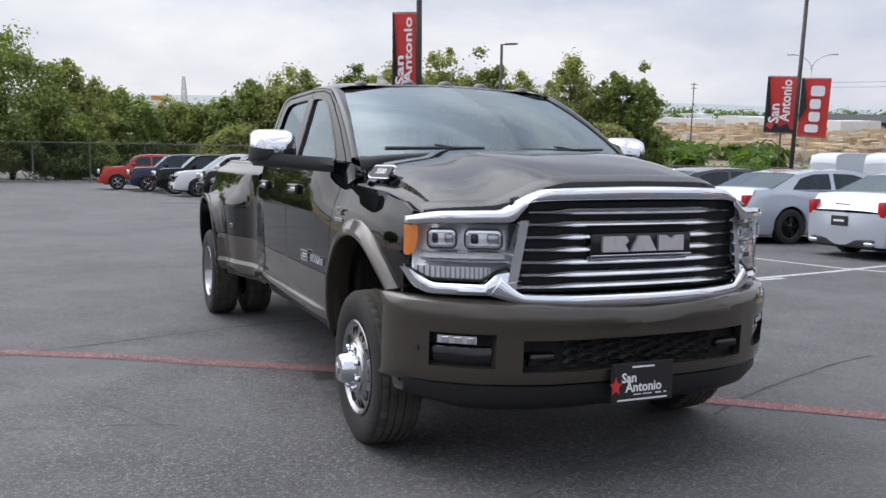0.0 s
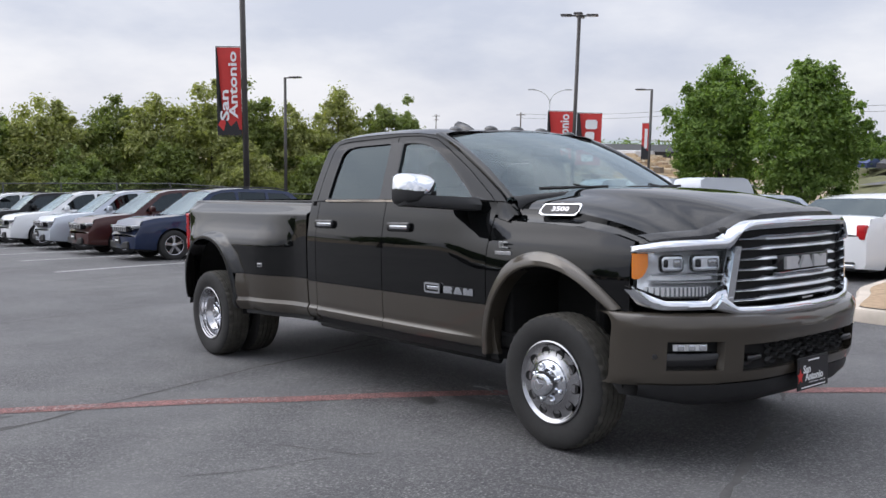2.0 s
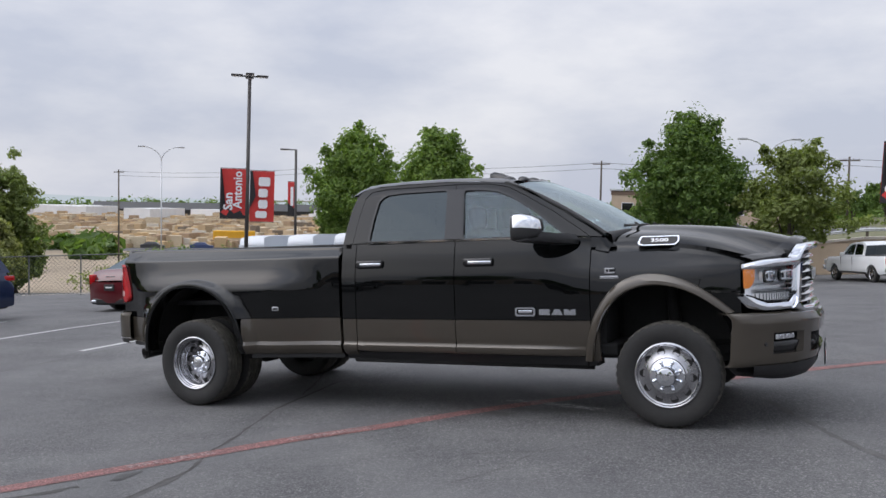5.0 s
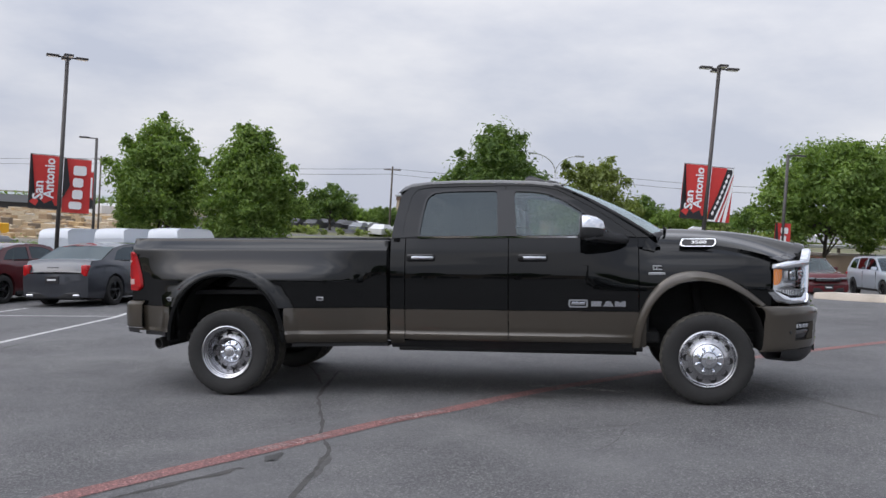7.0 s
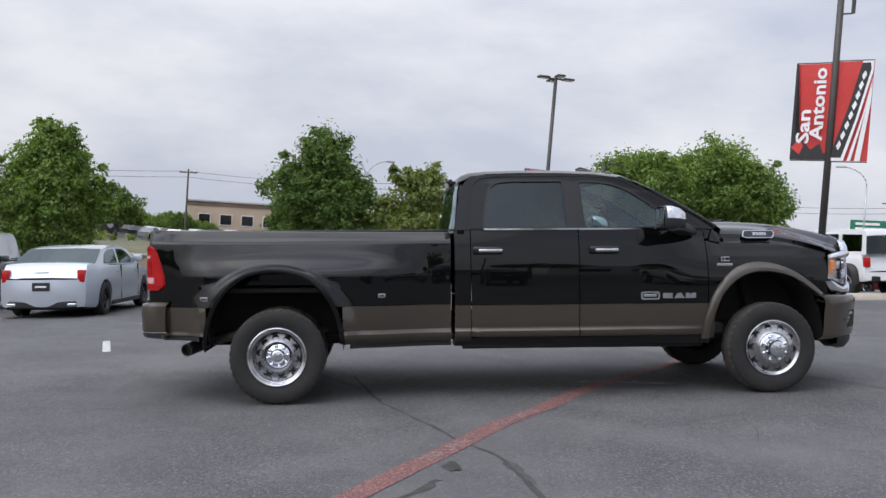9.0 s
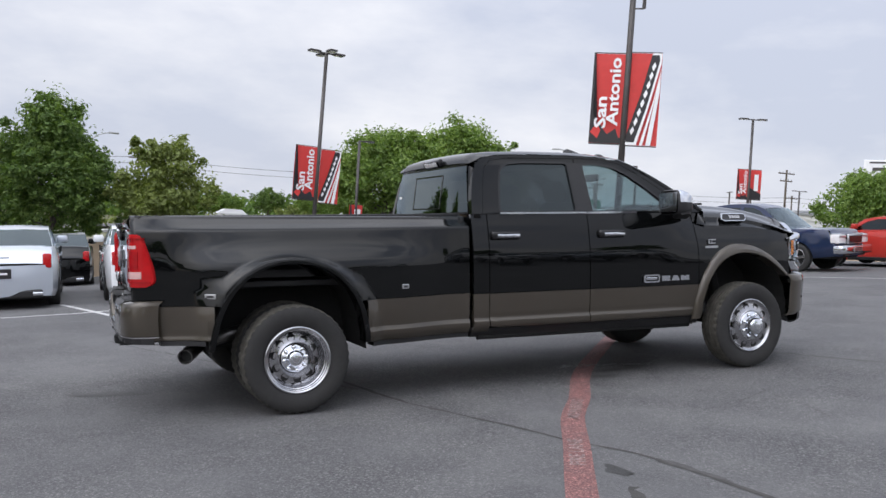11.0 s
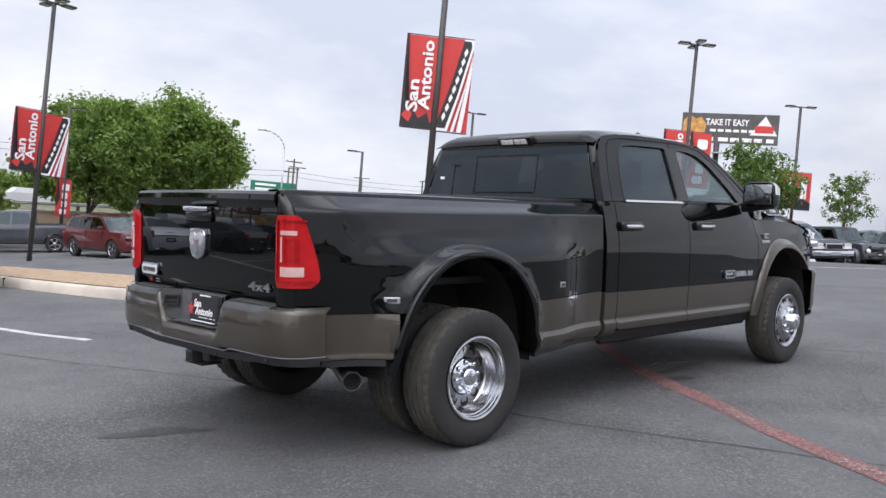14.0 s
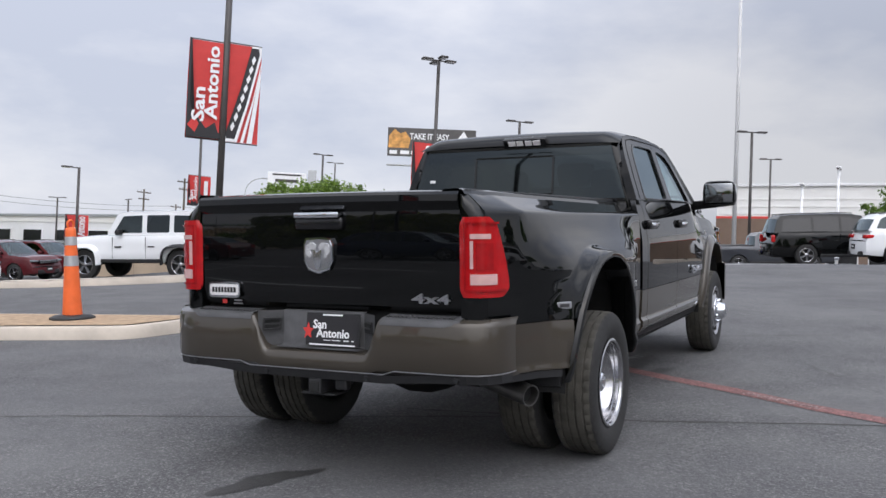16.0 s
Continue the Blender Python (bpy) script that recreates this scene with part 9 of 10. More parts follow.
# wood along the lower edge of the lot: azimuth, distance, elevation of the top as seen from (6.4, -2.4, 1.9), crown width
WOOD = ((187.5, 68, 3.4, 11, 1), (183.6, 68, 3.5, 10.5, 0), (180.2, 70, 1.7, 6.5, 2), (177.6, 73, 0.35, 7.0, 0), (174.6, 76, -0.35, 5.5, 2), (172.2, 73, -0.1, 6.0, 1), (169.8, 71, 0.9, 7.5, 0), (167.2, 70, 2.0, 8.0, 2), (164.0, 71, 1.9, 8.0, 1), (161.0, 70, 2.4, 8.0, 2),
        (158.0, 70, 3.2, 7.5, 2), (155.2, 72, 2.9, 7.0, 1), (152.4, 72, 2.1, 7.0, 2), (149.8, 73, 2.6, 7.5, 2), (147.0, 73, 2.1, 6.5, 1), (145.3, 73, 1.9, 4.6, 0), (185.5, 67, -0.8, 7.0, 2), (180.5, 67, -1.4, 6.0, 1), (170.5, 68, -1.6, 6.0, 2), (165.5, 67, -1.2, 6.0, 0), (160.5, 67, -0.8, 6.5, 1), (156.0, 66, -0.6, 6.5, 2), (151.0, 67, -0.9, 6.0, 1), (147.2, 68, -1.2, 5.0, 2),
        (192, 70, -1.0, 6, 2))
for i, (az, d, el, w, k) in enumerate(WOOD):
    x, y = 6.4 + d * math.cos(radians(az)), -2.4 + d * math.sin(radians(az))
    tree_at(x, y, 1.9 + d * math.tan(radians(el)), w, "dense green tree in the wood below the lot", ("leaf_wood", "leaf_olive", "leaf_pale")[k], 100 + i, bole=0.02, clumps=125, per=88, leaf=0.125, trunk_r=0.16, low=0.35, lumpy=0.27, shape=0.8)


def bush(x, y, w, h, mat, seed, per=60, leaf=0.07):
    rng = np.random.default_rng(seed)
    n = 26
    cl = np.column_stack([rng.normal(0, w * 0.22, n), rng.normal(0, w * 0.22, n), h * (0.25 + 0.55 * rng.random(n)), w * rng.uniform(0.12, 0.22, n)])
    ob = new("bush", leaf_mesh("bush", rng, cl, per, leaf, M[mat]))
    ob.matrix_world = at(x, y)
    tagged(ob, "low green bush of small leaves at the lot edge", "bush", "bushes")


for i, (x, y, w, h, mt) in enumerate(((-29.5, 29.2, 3.6, 3.4, "leaf"), (-30.8, 28.2, 2.6, 2.8, "leaf_olive"), (-26.2, 30.4, 2.6, 2.9, "leaf"), (-34.0, 29.0, 2.4, 1.8, "leaf_olive"))):
    bush(x, y, w, h, mt, 300 + i)

# far trees beyond the road
far_a = build_tree("tree", 9.0, 10.0, "distant round green tree beyond the road", M["leaf_dark"], 61, bole=0.15, clumps=70, per=34, leaf=0.26, trunk_r=0.25, m=at(-36, 110, 0, 0, 0.72))
far_b = build_tree("tree", 8.0, 12.0, "distant spreading green tree beyond the road", M["leaf"], 62, bole=0.1, clumps=80, per=34, leaf=0.26, trunk_r=0.25, m=at(-47, 116, 0, 0, 0.62))
rnd = random.Random(4)
for x, y, s in ((-28, 112, 0.45), (-25.5, 113, 0.5), (-52, 126, 0.72), (-55, 121, 0.66), (-48, 130, 0.78), (-51, 112, 0.56), (-41.5, 114, 0.58), (-44, 122, 0.66), (-39, 127, 0.74), (-33, 122, 0.66), (-30.5, 118, 0.58), (-43, 128, 0.62), (-21, 128, 0.62), (-15.5, 120, 0.45), (-31, 135, 0.7), (3, 110, 0.55), (10, 112, 0.62), (15, 118, 0.66), (20, 110, 0.62), (25, 104, 0.74), (30, 112, 0.66), (36, 114, 0.60), (-4, 126, 0.62), (42, 112, 0.56), (-10, 135, 0.7), (7, 128, 0.7), (50, 118, 0.6), (60, 124, 0.6), (72, 128, 0.6)):
    copy_thing(rnd.choice((far_a, far_b)), at(x, y, 0, rnd.uniform(0, 360), s * rnd.uniform(1.05, 1.3)))
# trees and a low building behind the camera, mirrored in the paint
for x, y, top, w, sd in ((-11.0, -27.0, 4.6, 5.0, 71), (-6.6, -29.0, 3.0, 2.2, 72), (-2.4, -30.0, 3.2, 2.2, 73), (4.5, -30.0, 6.2, 5.4, 74), (-24.0, -26.0, 4.2, 5.6, 75), (-33.0, -24.0, 3.6, 5.2, 76), (19.0, -27.0, 7.0, 5.2, 77), (11.5, -33.0, 6.6, 3.6, 78)):
    tree_at(x, y, top, w, "green tree beside the low building", "leaf_dark", sd, bole=0.3, clumps=60, per=40, leaf=0.12)

# ---- fence, wall, rail ----
M["mesh_green"] = simple("green_fence_fabric", (0.030, 0.045, 0.030), 0.9, 0, 0.3, 2.0, 0.3, 60)
M["wall_tan"] = simple("tan_retaining_wall", (0.46, 0.36, 0.26), 0.9, 0, 0.14, 0.5, 0.3, 12)


def fence(pts, h, label, post_gap=3.0):
    f = thing("chain_link_fence", Matrix(), label, "fence")
    n_all = []
    for a, b in zip(pts, pts[1:]):
        k = max(1, int(math.hypot(b[0] - a[0], b[1] - a[1]) / post_gap))
        n_all += [(a[0] + (b[0] - a[0]) * i / k, a[1] + (b[1] - a[1]) * i / k) for i in range(k)]
    n_all.append(pts[-1])
    for i, (x, y) in enumerate(n_all):
        pb = bmesh.new()
        tube(pb, (x, y, gz(x, y) - 0.1), (x, y, gz(x, y) + h + 0.05), 0.045, n=6)
        part("post", pb, M["fence_grey"], f)
        if i:
            x0, y0 = n_all[i - 1]
            rb = bmesh.new()
            tube(rb, (x0, y0, gz(x0, y0) + h), (x, y, gz(x, y) + h), 0.035, n=6)
            part("top_rail", rb, M["fence_grey"], f)
    bm = bmesh.new()
    for (x0, y0), (x1, y1) in zip(n_all, n_all[1:]):
        L = math.hypot(x1 - x0, y1 - y0)
        k = int(L / 0.25)
        for i in range(-int(h / 0.25), k):
            for sg in (0, 1):
                s0, s1 = i * 0.25, i * 0.25 + h
                z0, z1 = 0.05, h
                if s0 < 0:
                    z0, s0 = z0 - s0, 0.0
                if s1 > L:
                    z1, s1 = z1 - (s1 - L), L
                if z1 - z0 < 0.1:
                    continue
                A = (z0, z1) if sg == 0 else (h - z0, h - z1)
                q = []
                for s, z in ((s0, A[0]), (s1, A[1])):
                    u = s / L
                    x, y = x0 + (x1 - x0) * u, y0 + (y1 - y0) * u
                    q.append(Vector((x, y, gz(x, y) + z)))
                o = Vector((0, 0, 0.012))
                bm.faces.new([bm.verts.new(v) for v in (q[0] - o, q[1] - o, q[1] + o, q[0] + o)])
    tagged(part("wire_mesh", bm, M["mesh_green"], f, "woven wire mesh"), "woven wire mesh", kind="stuff")


fence([(-54.5, -40.0), (-54.0, -20.0), (-53.5, -5.0), (-52.0, 8.0), (-47.8, 20.0), (-42.0, 30.5), (-34.0, 35.0), (-22.0, 33.8)], 2.45, "long grey chain link fence along the lot edge")
drape("kerb", [(-53.8, -40.0), (-53.3, -20.0), (-52.8, -5.0), (-51.3, 8.0), (-47.1, 20.0), (-41.5, 29.8), (-34.0, 34.2)], 0.35, M["kerb"], 0.12, "low pale concrete kerb along the fence", "kerb", seg=2.0)

wall = thing("retaining_wall", Matrix(), "tan concrete retaining wall with a plain cap", "wall", kind="structure")
for i in range(21):
    x0, x1 = -21.4 + 4.2 * i, -21.4 + 4.2 * (i + 1) - 0.02
    zt0, zt1 = plateau(x0) + 0.02, plateau(x1) + 0.02
    for nm, ya, yb, za, zb in (("panel", 47.75, 48.25, None, 0.0), ("cap", 47.68, 48.32, 0.0, 0.14)):
        bm = bmesh.new()
        vs = []
        for x, zt in ((x0, zt0), (x1, zt1)):
            lo = gz(x, 47.5) - 0.3 if za is None else zt + za
            vs.append([bm.verts.new(p) for p in ((x, ya, lo), (x, yb, lo), (x, yb, zt + zb), (x, ya, zt + zb))])
        for k in range(4):
            bm.faces.new((vs[0][k], vs[0][(k + 1) % 4], vs[1][(k + 1) % 4], vs[1][k]))
        bm.faces.new(vs[0][::-1])
        bm.faces.new(vs[1])
        bmesh.ops.recalc_face_normals(bm, faces=bm.faces)
        part(nm, bm, M["wall_tan"] if nm == "panel" else M["concrete"], wall)


def guard_rail(y, xs, label):
    g = thing("guard_rail", Matrix(), label, "guard rail")
    for x in xs:
        part("post", new_box(x - 0.08, x + 0.08, y - 0.08, y + 0.08, gz(x, y) - 0.1, gz(x, y) + 0.62), M["bark"], g)
    for a, b in zip(xs, xs[1:]):
        bm = bmesh.new()
        rows = []
        for x in (a, b):
            z = gz(x, y) + 0.38
            rows.append([(x, y - 0.09 - d, z + k) for k, d in ((0, 0), (0.03, 0.05), (0.07, 0.05), (0.10, 0.0), (0.13, 0.05), (0.17, 0.05), (0.20, 0.0))])
        grid_surface(bm, rows)
        part("beam", bm, M["galv"], g, smooth=50)


guard_rail(51.0, [-16 + 4 * i for i in range(21)], "grey steel guard rail on wooden posts")
drape("road", [(-34, 80), (30, 80), (140, 84)], 9.0, M["asphalt"], 0.03, "grey asphalt road beyond the retaining wall", "road", seg=12)
drape("car_park", [(-54, 120), (-30, 116), (-8, 112)], 30.0, M["asphalt"], 0.03, "asphalt car park beyond the road", "car park", seg=12)

# ---- far cars, one simple body each, hundreds of metres off ----
M["far_car"] = None
m_, n_, l_, b_ = material("mixed_far_car_paint")
g_ = n_.new("ShaderNodeNewGeometry")
r_ = ramp(n_, l_, g_.outputs["Random Per Island"], [(0.0, (0.5, 0.5, 0.5)), (0.15, (0.05, 0.05, 0.055)), (0.45, (0.18, 0.19, 0.21)), (0.70, (0.6, 0.6, 0.6)), (0.82, (0.20, 0.03, 0.03)), (0.91, (0.04, 0.06, 0.14))])
r_.color_ramp.interpolation = "CONSTANT"
l_.new(r_.outputs["Color"], b_.inputs["Base Color"])
b_.inputs["Roughness"].default_value = 0.3
M["far_car"] = m_


def far_cars(places, label):
    V, F = [], []
    outline = [(-2.2, 0.3), (2.2, 0.3), (2.25, 0.75), (1.2, 0.95), (0.6, 1.42), (-1.0, 1.45), (-1.7, 1.0), (-2.25, 0.92)]
    for x, y, a in places:
        m = at(x, y, 0.0, a)
        b = len(V)
        for sg in (-0.85, 0.85):
            for px, pz in outline:
                V.append(tuple(m @ Vector((px, sg * (0.8 if pz > 1.1 else 1.0), pz))))
        k = len(outline)
        F += [tuple(range(b, b + k)), tuple(range(b + 2 * k - 1, b + k - 1, -1))]
        F += [(b + i, b + k + i, b + k + (i + 1) % k, b + (i + 1) % k) for i in range(k)]
    me = bpy.data.meshes.new("far_cars")
    me.from_pydata(V, [], F)
    me.materials.append(M["far_car"])
    tagged(new("far_cars", me), label, "cars", kind="stuff")


rnd = random.Random(9)
far_cars([(x * 3.0 - 55 + rnd.uniform(-0.4, 0.4), y + (62 - x * 3.0) * 0.1, 85 + rnd.uniform(-3, 3)) for y in (103, 110, 117, 124) for x in range(15) if rnd.random() < 0.85] + [(-16, 82, 2), (-8, 79, 182), (11, 82, 3), (22, 79, 181), (36, 82, 2), (-24, 92, 80), (-21, 92.5, 82), (-13, 91, 85)], "rows of parked cars far beyond the road")
far_cars([(70 + rnd.uniform(-2, 2) + 5 * (i % 6), 8 + 3.2 * (i // 6) + rnd.uniform(-0.5, 0.5), 170) for i in range(36) if rnd.random() < 0.9], "many cars parked at the far side of the lot")


# ---- poles and wires ----
def power_pole(x, y, top, cross, label, r=0.14):
    p = thing("utility_pole", at(x, y), label, "utility pole", "utility poles")
    h = top - gz(x, y)
    bm = bmesh.new()
    tube(bm, (0, 0, -0.2), (0, 0, h), r, r * 0.7, 8)
    part("pole", bm, M["bark"], p, "weathered brown timber pole", smooth=50)
    for z, w in cross:
        bm = new_box(-w / 2, w / 2, -0.06, 0.06, h - z - 0.06, h - z + 0.06)
        part("cross_arm", bm, M["bark"], p)
        for u in (-0.45, -0.2, 0.2, 0.45):
            b2 = bmesh.new()
            tube(b2, (u * w, 0, h - z + 0.06), (u * w, 0, h - z + 0.22), 0.035, n=6)
            part("insulator", b2, M["galv"], p)
    return p


def wire(a, b, sag, r=0.02):
    bm = bmesh.new()
    P = [Vector(a).lerp(Vector(b), i / 16) - Vector((0, 0, sag * 4 * (i / 16) * (1 - i / 16))) for i in range(17)]
    grid_surface(bm, [[p + Vector((0, r * c, r * d)) for c, d in ((1, 0), (0, 1), (-1, 0), (0, -1))] for p in P], True)
    tagged(part("overhead_wire", bm, M["black_plastic"]), "thin dark overhead wire between poles", "wire", "overhead wires")


POLES = [(-100.0, 96.0, 5.8), (-62.0, 95.0, 6.4), (-23.7, 94.0, 6.9), (2.5, 93.0, 7.2), (30.0, 92.0, 7.4), (58.0, 91.0, 7.8), (90.0, 90.0, 8.6), (130.0, 88.0, 9.5)]
for x, y, zt in POLES:
    power_pole(x, y, zt, ((0.4, 2.0),), "tall timber utility pole beside the road")
for a, b in zip(POLES, POLES[1:]):
    for dz in (0.25, 0.9):
        wire((a[0], a[1], a[2] - dz), (b[0], b[1], b[2] - dz), 0.5)
for x, y, zt in ((-150.0, 118.0, 6.5), (66.0, 66.0, 9.5), (72.0, 78.0, 9.0), (54.0, 84.0, 8.6)):
    power_pole(x, y, zt, ((0.4, 2.2), (1.2, 1.6)), "tall timber utility pole in the distance")


def street_light(x, y, top, arms, label, mat="galv", r=0.09, reach=2.0):
    p = thing("street_light", at(x, y), label, "street lamp", "street lamps")
    h = top - gz(x, y)
    bm = bmesh.new()
    tube(bm, (0, 0, -0.1), (0, 0, h - 1.6), r, r * 0.7, 8)
    part("pole", bm, M[mat], p, smooth=50)
    for a in arms:
        bm = bmesh.new()
        P = [Vector((reach * (1 - math.cos(u * 1.45)), 0, h - 1.6 + 1.55 * math.sin(u * 1.45))) for u in spread(0, 1, 7)]
        for q, s in zip(P, P[1:]):
            tube(bm, q, s, 0.05, n=6)
        arm = part("arm", bm, M[mat], p, m=pose(0, 0, 0, 0, 0, a), smooth=60)
        part("lamp_head", new_box(P[-1].x - 0.1, P[-1].x + 0.65, -0.14, 0.14, P[-1].z - 0.07, P[-1].z + 0.08, 0.04), M[mat], arm, smooth=40)
    return p


street_light(-65.0, 67.0, 7.2, (40, 220), "curved double arm street light")
street_light(-3.0, 66.0, 7.2, (20, 200), "curved double arm street light beyond the wall")
street_light(38.0, 62.0, 9.0, (150,), "curved single arm street light")
street_light(64.0, 56.0, 9.4, (-30,), "curved single arm street light")
street_light(27.0, 64.0, 8.0, (150, -30), "curved double arm street light")
for x, y, zt in ((84.7, 25.5, 12.4), (96.7, 27.2, 12.2), (104.0, 28.0, 12.2), (138.3, 34.6, 11.3), (140.4, 34.5, 11.4), (148.3, 36.0, 10.9), (150.3, 36.0, 11.0), (87.5, 5.6, 10.4), (87.7, 2.3, 12.0)):
    p = thing("light_pole", at(x, y), "tall white light pole at the far car lot", "light pole", "white light poles")
    bm = bmesh.new()
    tube(bm, (0, 0, 0), (0, 0, zt - gz(x, y)), 0.16, 0.12, 8)
    part("pole", bm, M["banner_white"], p, smooth=40)
    part("lamp_head", new_box(-1.1, 1.1, -0.2, 0.2, zt - gz(x, y) - 0.05, zt - gz(x, y) + 0.12, 0.03), M["banner_white"], p)
for i, (x, y, zt) in enumerate(((66.0, 64.0, 7.2), (70.0, 60.0, 7.4), (62.0, 70.0, 6.9), (76.0, 66.0, 7.2), (58.0, 76.0, 6.8), (84.0, 70.0, 7.4), (45.0, 70.0, 6.6))):
    lamp_post(x, y, zt, ((0, 0.9),) if i % 2 else ((0, 0.9), (180, 0.9)), "small dark lamp post in the distance", 30 * i, r=0.10)
lamp_post(1.0, -24.0, 8.0, QUAD, "dark lamp post on the near side of the lot", 10)
flag = thing("flag_pole", at(45.6, 5.5), "very tall pale metal flagpole without a flag", "flagpole")
bm = bmesh.new()
tube(bm, (0, 0, 0), (0, 0, 26.0), 0.13, 0.07, 12)
part("pole", bm, M["white_wall"], flag, smooth=40)
bm = bmesh.new()
tube(bm, (0.25, 0, 1.2), (0.22, 0, 25.5), 0.02, n=5)
part("halyard", bm, M["banner_white"], flag)
bm = bmesh.new()
lathe(bm, [(0.32, 0.0), (0.32, 0.12), (0.20, 0.2), (0.19, 0.6)], 16, "z")
part("collar", bm, M["satin_metal"], flag, smooth=40)

# lattice tower and a small sign above the wood
tw = thing("pylon", Matrix.Translation((-390.0, 40.0, -10.0)), "distant grey lattice power pylon", "pylon")
for k in range(9):
    bm = bmesh.new()
    z0, z1 = 2.2 * k, 2.2 * (k + 1)
    w0, w1 = 2.0 - 0.17 * k, 2.0 - 0.17 * (k + 1)
    c0 = [(sx * w0, sy * w0, z0) for sx, sy in ((-1, -1), (1, -1), (1, 1), (-1, 1))]
    c1 = [(sx * w1, sy * w1, z1) for sx, sy in ((-1, -1), (1, -1), (1, 1), (-1, 1))]
    for i in range(4):
        j = (i + 1) % 4
        for a, b in ((c0[i], c1[i]), (c0[i], c1[j]), (c0[j], c1[i]), (c1[i], c1[j])):
            tube(bm, a, b, 0.13, n=4)
    part("section", bm, M["galv"], tw)


# ---- signs ----
def sign_board(name, x, y, z0, z1, w, face, label, col, depth=0.5, legs=(0.0,), leg_r=0.25, leg_mat="pole"):
    """A board on legs whose face looks along face degrees; returns the empty with x across, z up."""
    s = thing(name, Matrix.Translation((x, y, gz(x, y))) @ pose(0, 0, 0, 0, 0, face + 90), label, "sign")
    b = gz(x, y)
    part("board", new_box(-w / 2, w / 2, 0.0, depth, z0 - b, z1 - b, 0.03), M[col], s)
    for u in legs:
        bm = bmesh.new()
        tube(bm, (u * w, depth / 2, 0), (u * w, depth / 2, z0 - b), leg_r, n=10)
        part("leg", bm, M[leg_mat], s, smooth=40)
    def patch(poly, mat, nm="print", d=0.01):
        bm = bmesh.new()
        f = bm.faces.new([bm.verts.new((px * w / 2, -d, z0 - b + pz * (z1 - z0))) for px, pz in poly])
        bmesh.ops.triangulate(bm, faces=[f])
        part(nm, bm, M[mat], s)
    return s, patch


def bars(patch, rows, mat, d=0.02):
    for x0, x1, za, zb in rows:
        patch([(x0, za), (x1, za), (x1, zb), (x0, zb)], mat, "bar", d)


M["board_dark"] = simple("dark_brown_board_print", (0.075, 0.07, 0.068), 0.5, 0, 0.3, 0.4)
M["food_orange"] = simple("golden_food_print", (0.55, 0.27, 0.07), 0.5, 0, 0.5, 1.2)
M["sign_green"] = simple("green_road_sign", (0.01, 0.16, 0.09), 0.4, 0, 0.08, 2)
s, patch = sign_board("billboard", 107.0, 57.6, 16.9, 21.0, 12.8, 208, "large dark billboard with white words and golden food", "board_dark", 0.6, (-0.12, 0.12), 0.4)
patch([(-0.98, 0.28), (-0.52, 0.28), (-0.48, 0.62), (-0.60, 0.86), (-0.72, 0.80), (-0.85, 0.95), (-0.97, 0.7)], "food_orange")
patch([(-1.0, 0.0), (1.0, 0.0), (1.0, 0.24), (-1.0, 0.24)], "board_dark", d=0.012)
bars(patch, [(-0.95 + 0.245 * i, -0.95 + 0.245 * i + w_, 0.06, 0.19) for i, w_ in enumerate((0.17, 0.2, 0.14, 0.2, 0.18, 0.2, 0.16, 0.15))], "banner_white")
bars(patch, [(-0.40 + 0.16 * i, -0.28 + 0.16 * i, 0.38, 0.47) for i in range(6)], "banner_white")
patch([(0.42, 0.30), (0.72, 0.95), (0.98, 0.30)], "banner_white")
patch([(0.52, 0.38), (0.90, 0.38), (0.90, 0.62), (0.52, 0.62)], "banner_red", d=0.02)
lettering("words", "TAKE IT EASY", 1.2, M["banner_white"], s, Matrix.Translation((-0.35, -0.03, 19.75 - gz(107, 57.6))) @ pose(0, 0, 0, 90, 0, 0), 0.01, 0.78)
part("catwalk", new_box(-6.4, 6.4, -1.0, 0.0, 15.4 - gz(107, 57.6), 15.55 - gz(107, 57.6)), M["galv"], s)
s, patch = sign_board("pylon_sign", 57.5, 46.0, 5.9, 8.9, 3.4, 216, "tall white sign with grey name bars", "banner_white", 0.6, (-0.3, 0.3), 0.2, "banner_white")
bars(patch, [(-0.75, 0.75, 0.90, 0.95), (-0.6, 0.6, 0.70, 0.79), (-0.7, 0.7, 0.45, 0.54), (-0.5, 0.5, 0.2, 0.29)], "pole")
bars(patch, [(-1.0, 1.0, 0.63, 0.645), (-1.0, 1.0, 0.36, 0.375)], "galv")
part("blade", new_box(1.85, 2.6, 0.0, 0.5, 0.0, 9.2 - gz(57.5, 46)), M["galv"], s, "grey upright blade")
s, patch = sign_board("road_sign", 54.0, 88.0, 4.4, 5.8, 5.5, 240, "green overhead road sign with white bars", "sign_green", 0.15, (-0.45, 0.45), 0.12, "galv")
bars(patch, [(-0.8, 0.1, 0.6, 0.8), (-0.8, 0.7, 0.2, 0.4)], "banner_white")
s, patch = sign_board("shop_sign", 60.0, 17.5, 3.7, 5.8, 2.8, 197, "bright red sign with white bars", "banner_red", 0.4, (-0.3, 0.3), 0.15, "galv")
bars(patch, [(-0.8, 0.8, 0.74, 0.88), (-0.85, 0.1, 0.40, 0.62), (0.2, 0.85, 0.40, 0.62), (-0.8, 0.75, 0.12, 0.26)], "banner_white")
s, patch = sign_board("shop_sign", -200.0, 14.0, 0.2, 1.9, 3.2, 0, "distant square sign above the wood", "white_wall", 0.5, (0.0,), 0.12, "galv")
patch([(-0.8, 0.35), (0.8, 0.35), (0.8, 0.9), (-0.8, 0.9)], "food_orange")


